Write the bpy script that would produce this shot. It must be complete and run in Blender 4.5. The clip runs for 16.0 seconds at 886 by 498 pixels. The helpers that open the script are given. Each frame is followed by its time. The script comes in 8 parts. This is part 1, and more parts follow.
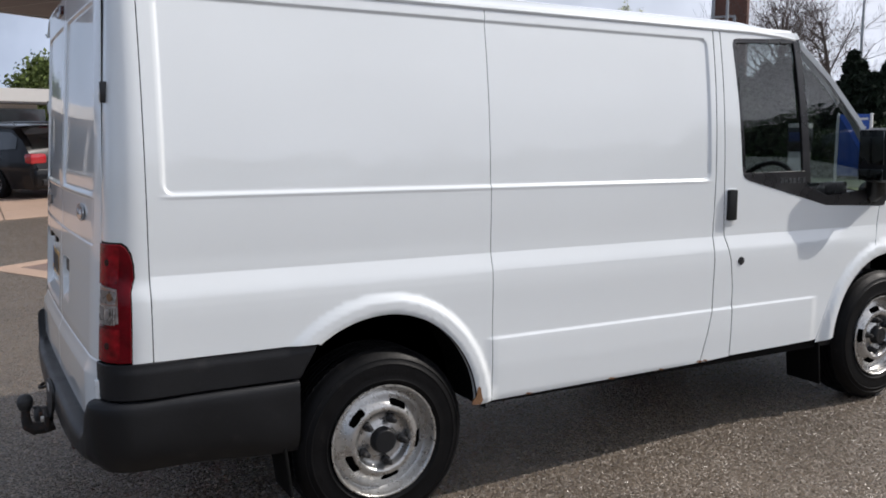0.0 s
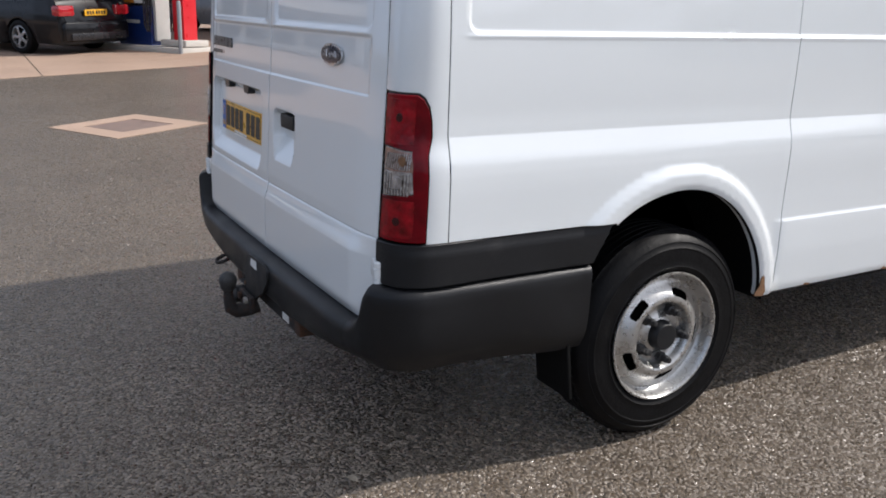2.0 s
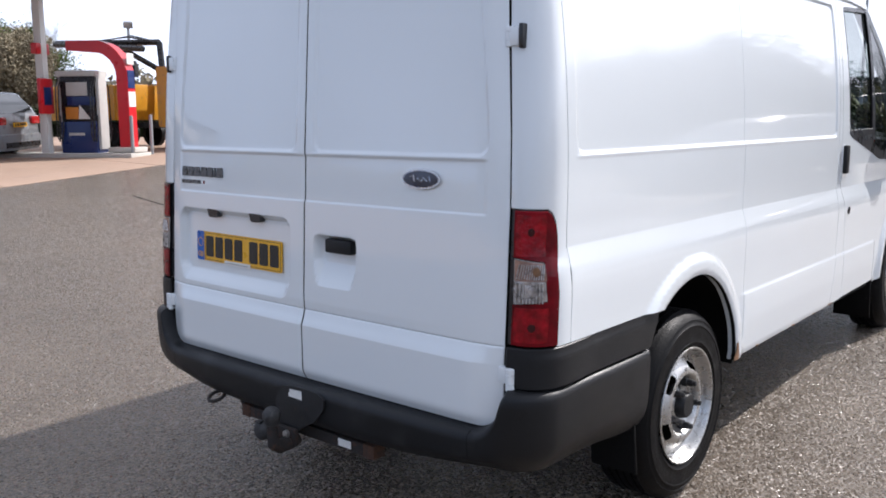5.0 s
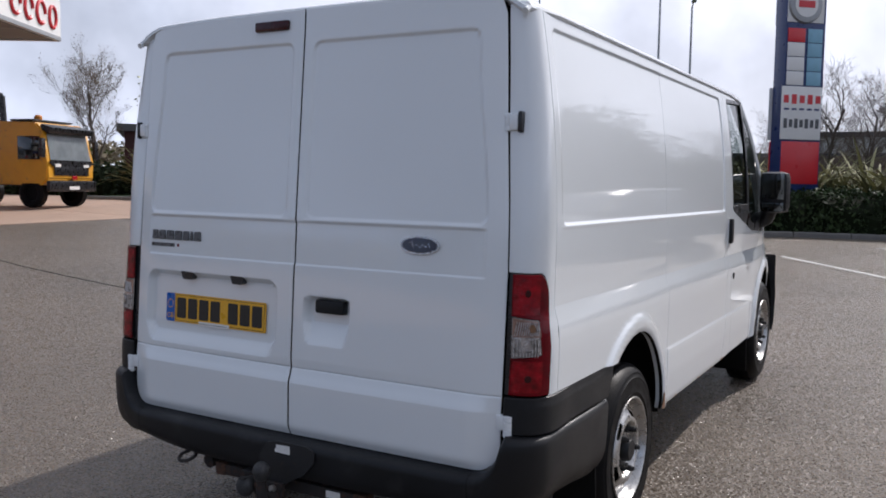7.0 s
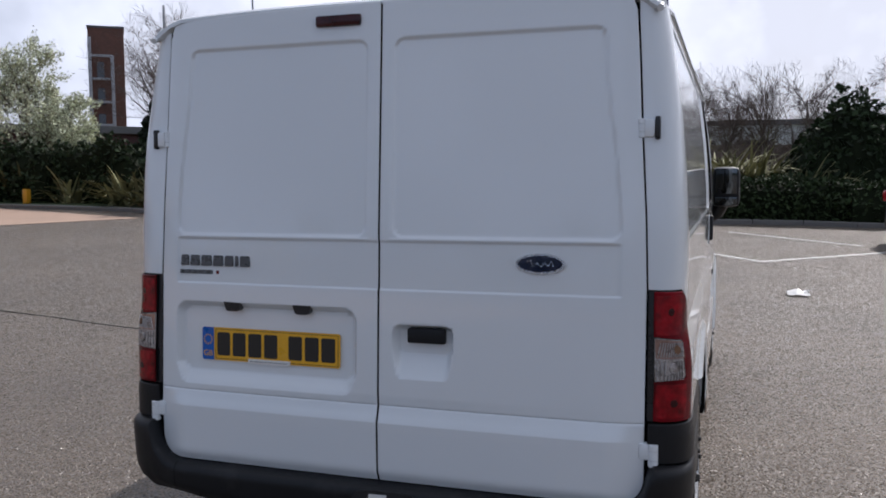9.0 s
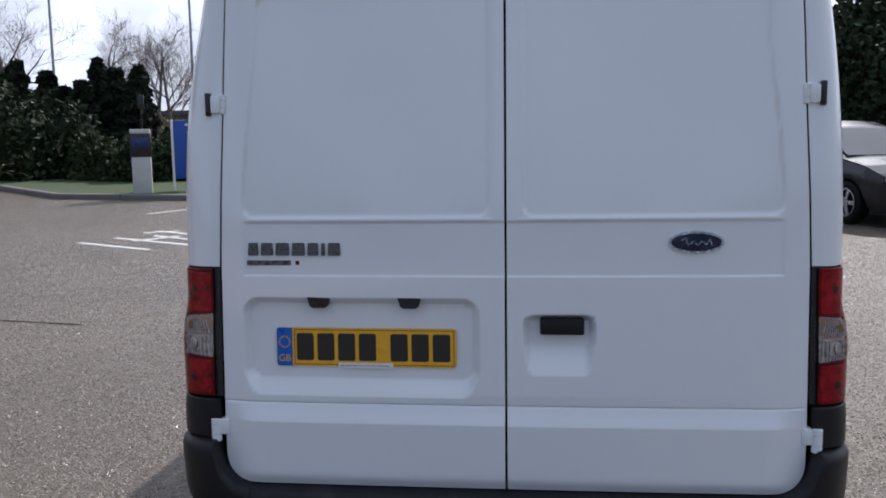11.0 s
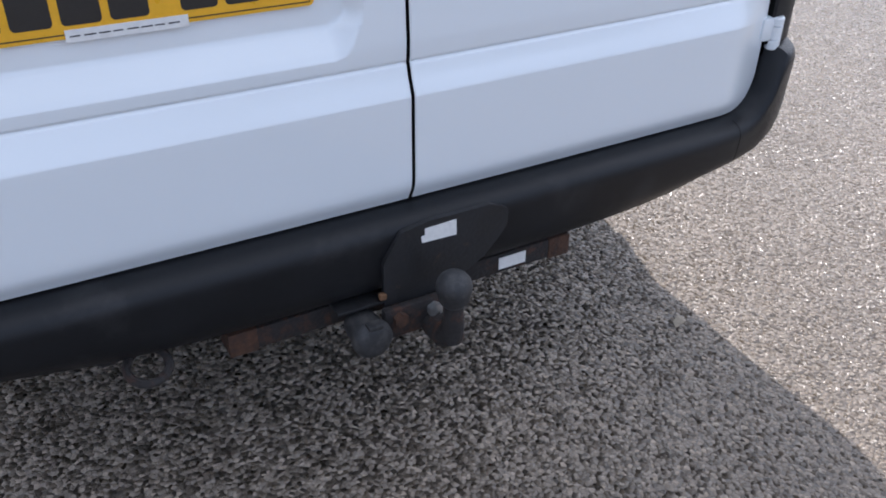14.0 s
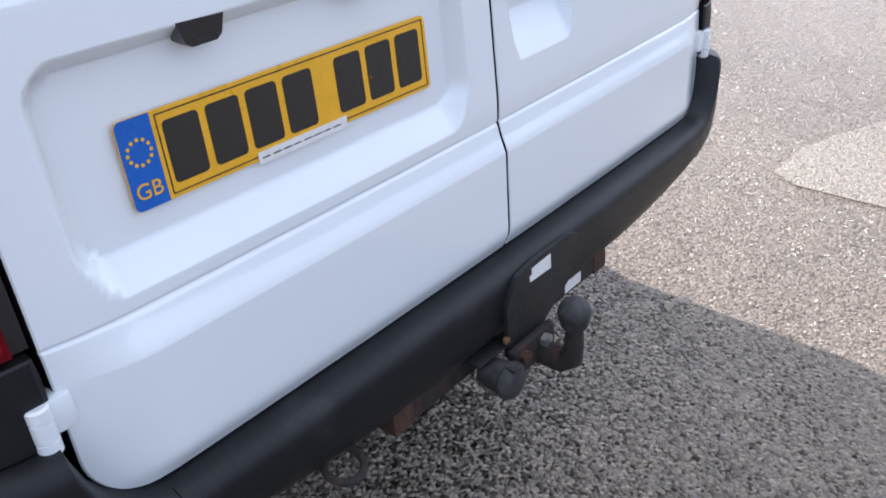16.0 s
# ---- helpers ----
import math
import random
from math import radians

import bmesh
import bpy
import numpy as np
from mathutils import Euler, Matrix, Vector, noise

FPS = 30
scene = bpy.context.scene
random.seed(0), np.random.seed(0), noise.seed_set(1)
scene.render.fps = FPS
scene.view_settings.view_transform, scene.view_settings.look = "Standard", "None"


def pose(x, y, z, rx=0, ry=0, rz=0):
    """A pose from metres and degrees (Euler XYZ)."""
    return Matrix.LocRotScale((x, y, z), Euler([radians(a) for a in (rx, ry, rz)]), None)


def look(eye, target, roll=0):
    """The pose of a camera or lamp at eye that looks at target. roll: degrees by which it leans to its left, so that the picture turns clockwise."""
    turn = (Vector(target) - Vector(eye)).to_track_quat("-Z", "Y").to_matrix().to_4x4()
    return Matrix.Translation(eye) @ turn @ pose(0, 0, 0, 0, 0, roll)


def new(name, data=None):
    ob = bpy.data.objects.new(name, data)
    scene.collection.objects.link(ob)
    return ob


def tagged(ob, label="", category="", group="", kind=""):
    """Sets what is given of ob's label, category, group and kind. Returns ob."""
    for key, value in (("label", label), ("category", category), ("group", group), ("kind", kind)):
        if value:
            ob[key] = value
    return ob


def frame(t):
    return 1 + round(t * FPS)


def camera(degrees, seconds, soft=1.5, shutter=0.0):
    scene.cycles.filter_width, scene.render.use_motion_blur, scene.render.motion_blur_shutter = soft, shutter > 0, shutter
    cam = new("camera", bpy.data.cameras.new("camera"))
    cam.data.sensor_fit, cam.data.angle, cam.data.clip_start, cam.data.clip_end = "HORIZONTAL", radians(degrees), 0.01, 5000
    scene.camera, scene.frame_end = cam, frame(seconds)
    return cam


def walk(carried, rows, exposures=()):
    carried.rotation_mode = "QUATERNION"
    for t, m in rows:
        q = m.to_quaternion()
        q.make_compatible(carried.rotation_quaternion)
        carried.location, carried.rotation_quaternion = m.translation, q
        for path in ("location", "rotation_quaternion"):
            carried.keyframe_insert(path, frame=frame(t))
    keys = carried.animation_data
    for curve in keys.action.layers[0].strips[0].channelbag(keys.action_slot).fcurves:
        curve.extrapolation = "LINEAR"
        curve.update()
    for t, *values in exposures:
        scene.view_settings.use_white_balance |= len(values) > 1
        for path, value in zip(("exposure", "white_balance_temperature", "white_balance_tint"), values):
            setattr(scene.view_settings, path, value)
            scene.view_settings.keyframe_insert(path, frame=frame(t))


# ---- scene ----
from mathutils.geometry import delaunay_2d_cdt

cam = camera(54.3, 16.0, soft=1.8)
PATH = [
    (0, (-0.344, -3.717, 1.476), (0.632, -1.989, 1.224), 0.2),
    (0.5, (-0.521, -3.524, 1.46), (0.512, -1.833, 1.185), 0.3),
    (1, (-0.705, -3.315, 1.434), (0.353, -1.661, 1.051), 0.1),
    (1.5, (-0.813, -3.079, 1.392), (0.186, -1.42, 0.892), 0.5),
    (2, (-0.913, -2.815, 1.364), (0.042, -1.144, 0.821), 1.6),
    (2.5, (-1.108, -2.598, 1.358), (-0.106, -0.958, 0.804), 1.9),
    (3, (-1.224, -2.415, 1.358), (-0.168, -0.808, 0.809), 1.1),
    (3.5, (-1.308, -2.215, 1.343), (-0.202, -0.642, 0.792), 1.1),
    (4, (-1.459, -2.091, 1.355), (-0.215, -0.626, 0.802), 1.2),
    (4.5, (-1.662, -2.083, 1.377), (-0.263, -0.733, 0.91), 0.7),
    (5, (-1.869, -2.21, 1.4), (-0.363, -0.928, 1.101), -0.4),
    (5.2, (-1.951, -2.249, 1.404), (-0.409, -0.998, 1.161), -0.9),
    (7.5, (-2.448, -1.763, 1.443), (-0.666, -0.87, 1.279), 0.5),
    (8, (-2.526, -1.503, 1.47), (-0.687, -0.74, 1.281), -0.8),
    (8.5, (-2.485, -1.261, 1.452), (-0.618, -0.573, 1.245), -0.6),
    (9, (-2.47, -1.043, 1.479), (-0.579, -0.413, 1.315), -0.4),
    (9.2, (-2.478, -0.949, 1.479), (-0.575, -0.356, 1.325), -0.8),
    (11.3, (-2.302, 0.064, 1.51), (-0.331, 0.1, 1.169), -1.1),
    (11.5, (-2.272, 0.14, 1.505), (-0.319, 0.051, 1.085), -1.3),
    (12, (-2.132, 0.266, 1.451), (-0.256, -0.027, 0.821), -0.8),
    (12.5, (-1.872, 0.329, 1.361), (-0.09, -0.082, 0.564), 0.45),
    (13, (-1.605, 0.423, 1.308), (0.058, -0.137, 0.378), 1.7),
    (13.5, (-1.374, 0.538, 1.287), (0.205, -0.133, 0.285), 1),
    (14, (-1.148, 0.588, 1.241), (0.31, -0.241, 0.177), 0.7),
    (14.5, (-0.989, 0.614, 1.239), (0.315, -0.385, 0.121), 1.2),
    (15, (-0.828, 0.728, 1.245), (0.329, -0.42, 0.108), -0.2),
    (15.5, (-0.783, 0.864, 1.236), (0.333, -0.345, 0.122), -1.7),
    (16, (-0.843, 1.106, 1.304), (0.316, -0.183, 0.334), -4.5),
]
walk(cam, [(t, look(eye, target, roll)) for t, eye, target, roll in PATH],
     [(0.0, -0.79, 5700, 12), (1.0, -0.84, 5700, 12), (2.0, -0.52, 5650, 12), (3.0, -0.19, 5600, 14), (4.0, 0.02, 5600, 14), (5.0, -0.17, 5540, 14), (7.5, -0.88, 5600, 15), (9.0, -0.86, 5560, 15), (11.5, -0.5, 5420, 14), (12.0, -0.13, 5420, 14), (12.5, -0.04, 5420, 14), (13.0, 0.08, 5440, 14), (14.0, 0.27, 5440, 14), (15.5, 0.43, 5540, 14), (16.0, 0.58, 5540, 14)])

# ---- world and sun ----
SUN_X, SUN_Y, SUN_Z = 1.15, -0.38, 1.0
SUN_EL = math.atan2(SUN_Z, math.hypot(SUN_X, SUN_Y))
world = bpy.data.worlds.new("sky")
scene.world = world
world.use_nodes = True
wt = world.node_tree
wt.nodes.clear()
sky = wt.nodes.new("ShaderNodeTexSky")
sky.sky_type, sky.sun_disc = "NISHITA", False
sky.sun_elevation = SUN_EL
sky.sun_rotation = math.atan2(SUN_X, SUN_Y)
sky.air_density, sky.dust_density, sky.ozone_density = 1.0, 3.0, 1.0
bg = wt.nodes.new("ShaderNodeBackground")
bg.inputs["Strength"].default_value = 0.1
out = wt.nodes.new("ShaderNodeOutputWorld")
# thin broken cloud: pale grey-white patches over the clear sky
co = wt.nodes.new("ShaderNodeTexCoord")
cl = wt.nodes.new("ShaderNodeTexNoise")
cl.inputs["Scale"].default_value, cl.inputs["Detail"].default_value, cl.inputs["Roughness"].default_value = 2.6, 7.0, 0.55
cr = wt.nodes.new("ShaderNodeValToRGB")
cr.color_ramp.elements[0].position, cr.color_ramp.elements[1].position = 0.27, 0.52
cr.color_ramp.elements[0].color, cr.color_ramp.elements[1].color = (0.45, 0.45, 0.45, 1), (1, 1, 1, 1)
cmix = wt.nodes.new("ShaderNodeMix")
cmix.data_type = "RGBA"
# cloud is brighter towards the sun
dot = wt.nodes.new("ShaderNodeVectorMath")
dot.operation = "DOT_PRODUCT"
dot.inputs[1].default_value = Vector((SUN_X, SUN_Y, SUN_Z)).normalized()
glow = wt.nodes.new("ShaderNodeMapRange")
glow.interpolation_type = "SMOOTHSTEP"
glow.inputs["From Min"].default_value, glow.inputs["From Max"].default_value = -0.5, 1.0
glow.inputs["To Min"].default_value, glow.inputs["To Max"].default_value = 0.0, 1.0
tint = wt.nodes.new("ShaderNodeMix")
tint.data_type = "RGBA"
tint.inputs[6].default_value, tint.inputs[7].default_value = (7.0, 7.75, 9.0, 1), (17.6, 16.9, 16.3, 1)
wt.links.new(co.outputs["Generated"], dot.inputs[0])
wt.links.new(dot.outputs["Value"], glow.inputs["Value"])
wt.links.new(glow.outputs["Result"], tint.inputs[0])
# thick and thin parts of the cloud
cl2 = wt.nodes.new("ShaderNodeTexNoise")
cl2.inputs["Scale"].default_value, cl2.inputs["Detail"].default_value, cl2.inputs["Roughness"].default_value = 5.5, 6.0, 0.52
cv = wt.nodes.new("ShaderNodeMapRange")
cv.inputs["From Min"].default_value, cv.inputs["From Max"].default_value = 0.36, 0.64
cv.inputs["To Min"].default_value, cv.inputs["To Max"].default_value = 0.84, 1.26
cs_ = wt.nodes.new("ShaderNodeVectorMath")
cs_.operation = "SCALE"
wt.links.new(co.outputs["Generated"], cl2.inputs["Vector"])
wt.links.new(cl2.outputs["Fac"], cv.inputs["Value"])
wt.links.new(tint.outputs[2], cs_.inputs[0])
wt.links.new(cv.outputs["Result"], cs_.inputs["Scale"])
wt.links.new(cs_.outputs["Vector"], cmix.inputs[7])
# haze: the sky is paler and brighter low down than overhead
up = wt.nodes.new("ShaderNodeSeparateXYZ")
hz = wt.nodes.new("ShaderNodeMapRange")
hz.interpolation_type = "SMOOTHSTEP"
hz.inputs["From Min"].default_value, hz.inputs["From Max"].default_value = 0.05, 0.95
hz.inputs["To Min"].default_value, hz.inputs["To Max"].default_value = 1.1, 0.72
fade = wt.nodes.new("ShaderNodeVectorMath")
fade.operation = "SCALE"
wt.links.new(co.outputs["Generated"], up.inputs[0])
wt.links.new(up.outputs["Z"], hz.inputs["Value"])
wt.links.new(hz.outputs["Result"], fade.inputs["Scale"])
wt.links.new(co.outputs["Generated"], cl.inputs["Vector"])
wt.links.new(cl.outputs["Fac"], cr.inputs["Fac"])
wt.links.new(cr.outputs["Color"], cmix.inputs[0])
wt.links.new(sky.outputs["Color"], cmix.inputs[6])
wt.links.new(cmix.outputs[2], fade.inputs[0])
wt.links.new(fade.outputs["Vector"], bg.inputs["Color"])
wt.links.new(bg.outputs["Background"], out.inputs["Surface"])
sun = new("sun", bpy.data.lights.new("sun", "SUN"))
sun.data.energy, sun.data.angle, sun.data.color = 7.4, radians(0.6), (1.0, 0.875, 0.71)
sun.matrix_world = look((SUN_X * 30, SUN_Y * 30, SUN_Z * 30), (0, 0, 0))


# ---- materials ----
def srgb(r, g, b):
    return tuple((c / 255 / 12.92 if c / 255 <= 0.04045 else ((c / 255 + 0.055) / 1.055) ** 2.4) for c in (r, g, b))


def material(name, base, rough=0.5, metal=0.0, vary=0.15, scale=8.0, fine=120.0, bump=0.0, bump_scale=200.0, coat=0.0, spec=0.5, dirt=None, dirt_amount=0.0, rough_vary=0.1, per_object=0.0, bump_detail=4):
    m = bpy.data.materials.new(name)
    m.use_nodes = True
    nt = m.node_tree
    p = nt.nodes["Principled BSDF"]
    p.inputs["Roughness"].default_value, p.inputs["Metallic"].default_value = rough, metal
    p.inputs["Coat Weight"].default_value, p.inputs["Coat Roughness"].default_value = coat, 0.04
    p.inputs["Specular IOR Level"].default_value = spec
    tc = nt.nodes.new("ShaderNodeTexCoord")
    n1 = nt.nodes.new("ShaderNodeTexNoise")
    n1.inputs["Scale"].default_value, n1.inputs["Detail"].default_value = scale, 6
    n2 = nt.nodes.new("ShaderNodeTexNoise")
    n2.inputs["Scale"].default_value, n2.inputs["Detail"].default_value = fine, 3
    nt.links.new(tc.outputs["Object"], n1.inputs["Vector"])
    nt.links.new(tc.outputs["Object"], n2.inputs["Vector"])
    add = nt.nodes.new("ShaderNodeMath")
    add.operation = "ADD"
    nt.links.new(n1.outputs["Fac"], add.inputs[0])
    nt.links.new(n2.outputs["Fac"], add.inputs[1])
    val = nt.nodes.new("ShaderNodeMapRange")
    val.inputs["From Min"].default_value, val.inputs["From Max"].default_value = 0.6, 1.4
    val.inputs["To Min"].default_value, val.inputs["To Max"].default_value = 1 - vary, 1 + vary
    nt.links.new(add.outputs[0], val.inputs["Value"])
    last = val.outputs["Result"]
    if per_object:
        oi = nt.nodes.new("ShaderNodeObjectInfo")
        om = nt.nodes.new("ShaderNodeMapRange")
        om.inputs["To Min"].default_value, om.inputs["To Max"].default_value = 1 - per_object, 1 + per_object
        nt.links.new(oi.outputs["Random"], om.inputs["Value"])
        mm = nt.nodes.new("ShaderNodeMath")
        mm.operation = "MULTIPLY"
        nt.links.new(last, mm.inputs[0])
        nt.links.new(om.outputs["Result"], mm.inputs[1])
        last = mm.outputs[0]
    mul = nt.nodes.new("ShaderNodeVectorMath")
    mul.operation = "SCALE"
    mul.inputs[0].default_value = base
    nt.links.new(last, mul.inputs["Scale"])
    col = mul.outputs["Vector"]
    if dirt:
        dn = nt.nodes.new("ShaderNodeTexNoise")
        dn.inputs["Scale"].default_value, dn.inputs["Detail"].default_value, dn.inputs["Roughness"].default_value = scale * 1.7, 8, 0.65
        dm = nt.nodes.new("ShaderNodeMapRange")
        dm.inputs["From Min"].default_value, dm.inputs["From Max"].default_value = 0.62 - dirt_amount * 0.4, 0.75
        nt.links.new(tc.outputs["Object"], dn.inputs["Vector"])
        nt.links.new(dn.outputs["Fac"], dm.inputs["Value"])
        mx = nt.nodes.new("ShaderNodeMix")
        mx.data_type = "RGBA"
        mx.inputs[7].default_value = (*dirt, 1)
        nt.links.new(dm.outputs["Result"], mx.inputs[0])
        nt.links.new(col, mx.inputs[6])
        col = mx.outputs[2]
    nt.links.new(col, p.inputs["Base Color"])
    if rough_vary:
        rr = nt.nodes.new("ShaderNodeMapRange")
        rr.inputs["From Min"].default_value, rr.inputs["From Max"].default_value = 0.3, 0.7
        rr.inputs["To Min"].default_value, rr.inputs["To Max"].default_value = max(0.02, rough - rough_vary), min(1, rough + rough_vary)
        nt.links.new(n1.outputs["Fac"], rr.inputs["Value"])
        nt.links.new(rr.outputs["Result"], p.inputs["Roughness"])
    if bump:
        bn = nt.nodes.new("ShaderNodeTexNoise")
        bn.inputs["Scale"].default_value, bn.inputs["Detail"].default_value = bump_scale, bump_detail
        nt.links.new(tc.outputs["Object"], bn.inputs["Vector"])
        bp = nt.nodes.new("ShaderNodeBump")
        bp.inputs["Strength"].default_value, bp.inputs["Distance"].default_value = bump, 0.004
        nt.links.new(bn.outputs["Fac"], bp.inputs["Height"])
        nt.links.new(bp.outputs["Normal"], p.inputs["Normal"])
    return m


def glass(name, tint=(0.8, 0.85, 0.85), rough=0.02, clear=0.75):
    """A thin pane: part clear tinted film, part sharp mirror."""
    m = bpy.data.materials.new(name)
    m.use_nodes = True
    nt = m.node_tree
    nt.nodes.clear()
    o = nt.nodes.new("ShaderNodeOutputMaterial")
    t = nt.nodes.new("ShaderNodeBsdfTransparent")
    t.inputs["Color"].default_value = (*tint, 1)
    g = nt.nodes.new("ShaderNodeBsdfGlossy")
    g.inputs["Roughness"].default_value = rough
    f = nt.nodes.new("ShaderNodeLayerWeight")
    f.inputs["Blend"].default_value = 0.5
    pw = nt.nodes.new("ShaderNodeMath")
    pw.operation = "POWER"
    pw.inputs[1].default_value = 4.0
    gl = nt.nodes.new("ShaderNodeMath")
    gl.operation = "MULTIPLY_ADD"
    gl.inputs[1].default_value, gl.inputs[2].default_value = 0.85, 0.085
    x = nt.nodes.new("ShaderNodeMixShader")
    nt.links.new(f.outputs["Facing"], pw.inputs[0])
    nt.links.new(pw.outputs[0], gl.inputs[0])
    nt.links.new(gl.outputs[0], x.inputs["Fac"])
    nt.links.new(t.outputs["BSDF"], x.inputs[1])
    nt.links.new(g.outputs["BSDF"], x.inputs[2])
    nt.links.new(x.outputs["Shader"], o.inputs["Surface"])
    return m


def asphalt_material(name, dark, light, chip_scale=85.0):
    """Worn chippings: pale and dark stones of about a centimetre, dark in the gaps between them, with wide stains."""
    m = bpy.data.materials.new(name)
    m.use_nodes = True
    nt = m.node_tree
    p = nt.nodes["Principled BSDF"]
    tc = nt.nodes.new("ShaderNodeTexCoord")
    warp = nt.nodes.new("ShaderNodeTexNoise")
    warp.inputs["Scale"].default_value, warp.inputs["Detail"].default_value = chip_scale * 0.35, 2
    wadd = nt.nodes.new("ShaderNodeVectorMath")
    wadd.operation = "MULTIPLY_ADD"
    wadd.inputs[1].default_value = (0.008, 0.008, 0.008)
    nt.links.new(tc.outputs["Object"], warp.inputs["Vector"])
    nt.links.new(warp.outputs["Color"], wadd.inputs[0])
    nt.links.new(tc.outputs["Object"], wadd.inputs[2])
    vo = nt.nodes.new("ShaderNodeTexVoronoi")
    vo.inputs["Scale"].default_value, vo.inputs["Randomness"].default_value = chip_scale, 1.0
    sep = nt.nodes.new("ShaderNodeSeparateColor")
    ramp = nt.nodes.new("ShaderNodeValToRGB")
    e = ramp.color_ramp.elements
    e[0].position, e[0].color = 0.0, (*dark, 1)
    e[1].position, e[1].color = 1.0, (*light, 1)
    for pos, k in ((0.55, 0.30), (0.90, 0.56)):
        c = e.new(pos)
        c.color = (*((1 - k) * a + k * b for a, b in zip(dark, light)), 1)
    gap = nt.nodes.new("ShaderNodeMapRange")
    gap.inputs["From Min"].default_value, gap.inputs["From Max"].default_value = 0.35, 0.8
    gap.inputs["To Min"].default_value, gap.inputs["To Max"].default_value = 1.03, 0.88
    wide = nt.nodes.new("ShaderNodeTexNoise")
    wide.inputs["Scale"].default_value, wide.inputs["Detail"].default_value, wide.inputs["Roughness"].default_value = 0.55, 10, 0.66
    wr = nt.nodes.new("ShaderNodeMapRange")
    wr.inputs["From Min"].default_value, wr.inputs["From Max"].default_value = 0.3, 0.7
    wr.inputs["To Min"].default_value, wr.inputs["To Max"].default_value = 0.75, 1.2
    mul = nt.nodes.new("ShaderNodeVectorMath")
    mul.operation = "SCALE"
    km = nt.nodes.new("ShaderNodeMath")
    km.operation = "MULTIPLY"
    nt.links.new(wadd.outputs["Vector"], vo.inputs["Vector"])
    nt.links.new(tc.outputs["Object"], wide.inputs["Vector"])
    nt.links.new(vo.outputs["Color"], sep.inputs["Color"])
    nt.links.new(sep.outputs["Red"], ramp.inputs["Fac"])
    nt.links.new(vo.outputs["Distance"], gap.inputs["Value"])
    nt.links.new(wide.outputs["Fac"], wr.inputs["Value"])
    nt.links.new(wr.outputs["Result"], km.inputs[0])
    nt.links.new(gap.outputs["Result"], km.inputs[1])
    nt.links.new(ramp.outputs["Color"], mul.inputs[0])
    nt.links.new(km.outputs[0], mul.inputs["Scale"])
    # grit between and on the chippings
    grit = nt.nodes.new("ShaderNodeTexNoise")
    grit.inputs["Scale"].default_value, grit.inputs["Detail"].default_value, grit.inputs["Roughness"].default_value = chip_scale * 2.6, 4, 0.7
    gm = nt.nodes.new("ShaderNodeMapRange")
    gm.inputs["From Min"].default_value, gm.inputs["From Max"].default_value = 0.3, 0.7
    gm.inputs["To Min"].default_value, gm.inputs["To Max"].default_value = 0.76, 1.26
    gmul = nt.nodes.new("ShaderNodeVectorMath")
    gmul.operation = "SCALE"
    nt.links.new(tc.outputs["Object"], grit.inputs["Vector"])
    nt.links.new(grit.outputs["Fac"], gm.inputs["Value"])
    nt.links.new(mul.outputs["Vector"], gmul.inputs[0])
    nt.links.new(gm.outputs["Result"], gmul.inputs["Scale"])
    nt.links.new(gmul.outputs["Vector"], p.inputs["Base Color"])
    p.inputs["Specular IOR Level"].default_value = 0.62
    worn = nt.nodes.new("ShaderNodeMapRange")
    worn.inputs["To Min"].default_value, worn.inputs["To Max"].default_value = 0.2, 0.52
    nt.links.new(sep.outputs["Blue"], worn.inputs["Value"])
    nt.links.new(worn.outputs["Result"], p.inputs["Roughness"])
    # every chipping is a small facet tilted its own way, sunk at its rim
    off = nt.nodes.new("ShaderNodeVectorMath")
    off.operation = "SUBTRACT"
    nt.links.new(wadd.outputs["Vector"], off.inputs[0])
    nt.links.new(vo.outputs["Position"], off.inputs[1])
    lean = nt.nodes.new("ShaderNodeVectorMath")
    lean.operation = "MULTIPLY_ADD"
    lean.inputs[1].default_value, lean.inputs[2].default_value = (1.9, 1.9, 0), (-0.95, -0.95, 0)
    nt.links.new(vo.outputs["Color"], lean.inputs[0])
    tilt = nt.nodes.new("ShaderNodeVectorMath")
    tilt.operation = "DOT_PRODUCT"
    nt.links.new(off.outputs["Vector"], tilt.inputs[0])
    nt.links.new(lean.outputs["Vector"], tilt.inputs[1])
    rim = nt.nodes.new("ShaderNodeMapRange")
    rim.interpolation_type = "SMOOTHSTEP"
    rim.inputs["From Min"].default_value, rim.inputs["From Max"].default_value = 0.36, 0.75
    rim.inputs["To Min"].default_value, rim.inputs["To Max"].default_value = 0.0, -0.3 / chip_scale
    nt.links.new(vo.outputs["Distance"], rim.inputs["Value"])
    lev = nt.nodes.new("ShaderNodeMath")
    lev.operation = "MULTIPLY_ADD"
    lev.inputs[1].default_value = 0.22 / chip_scale
    nt.links.new(sep.outputs["Green"], lev.inputs[0])
    nt.links.new(rim.outputs["Result"], lev.inputs[2])
    hs = nt.nodes.new("ShaderNodeMath")
    nt.links.new(tilt.outputs["Value"], hs.inputs[0])
    nt.links.new(lev.outputs[0], hs.inputs[1])
    hg = nt.nodes.new("ShaderNodeMath")
    hg.operation = "MULTIPLY_ADD"
    hg.inputs[1].default_value = 0.10 / chip_scale
    nt.links.new(grit.outputs["Fac"], hg.inputs[0])
    nt.links.new(hs.outputs[0], hg.inputs[2])
    bp = nt.nodes.new("ShaderNodeBump")
    bp.inputs["Strength"].default_value, bp.inputs["Distance"].default_value = 1.0, 1.0
    nt.links.new(hg.outputs[0], bp.inputs["Height"])
    nt.links.new(bp.outputs["Normal"], p.inputs["Normal"])
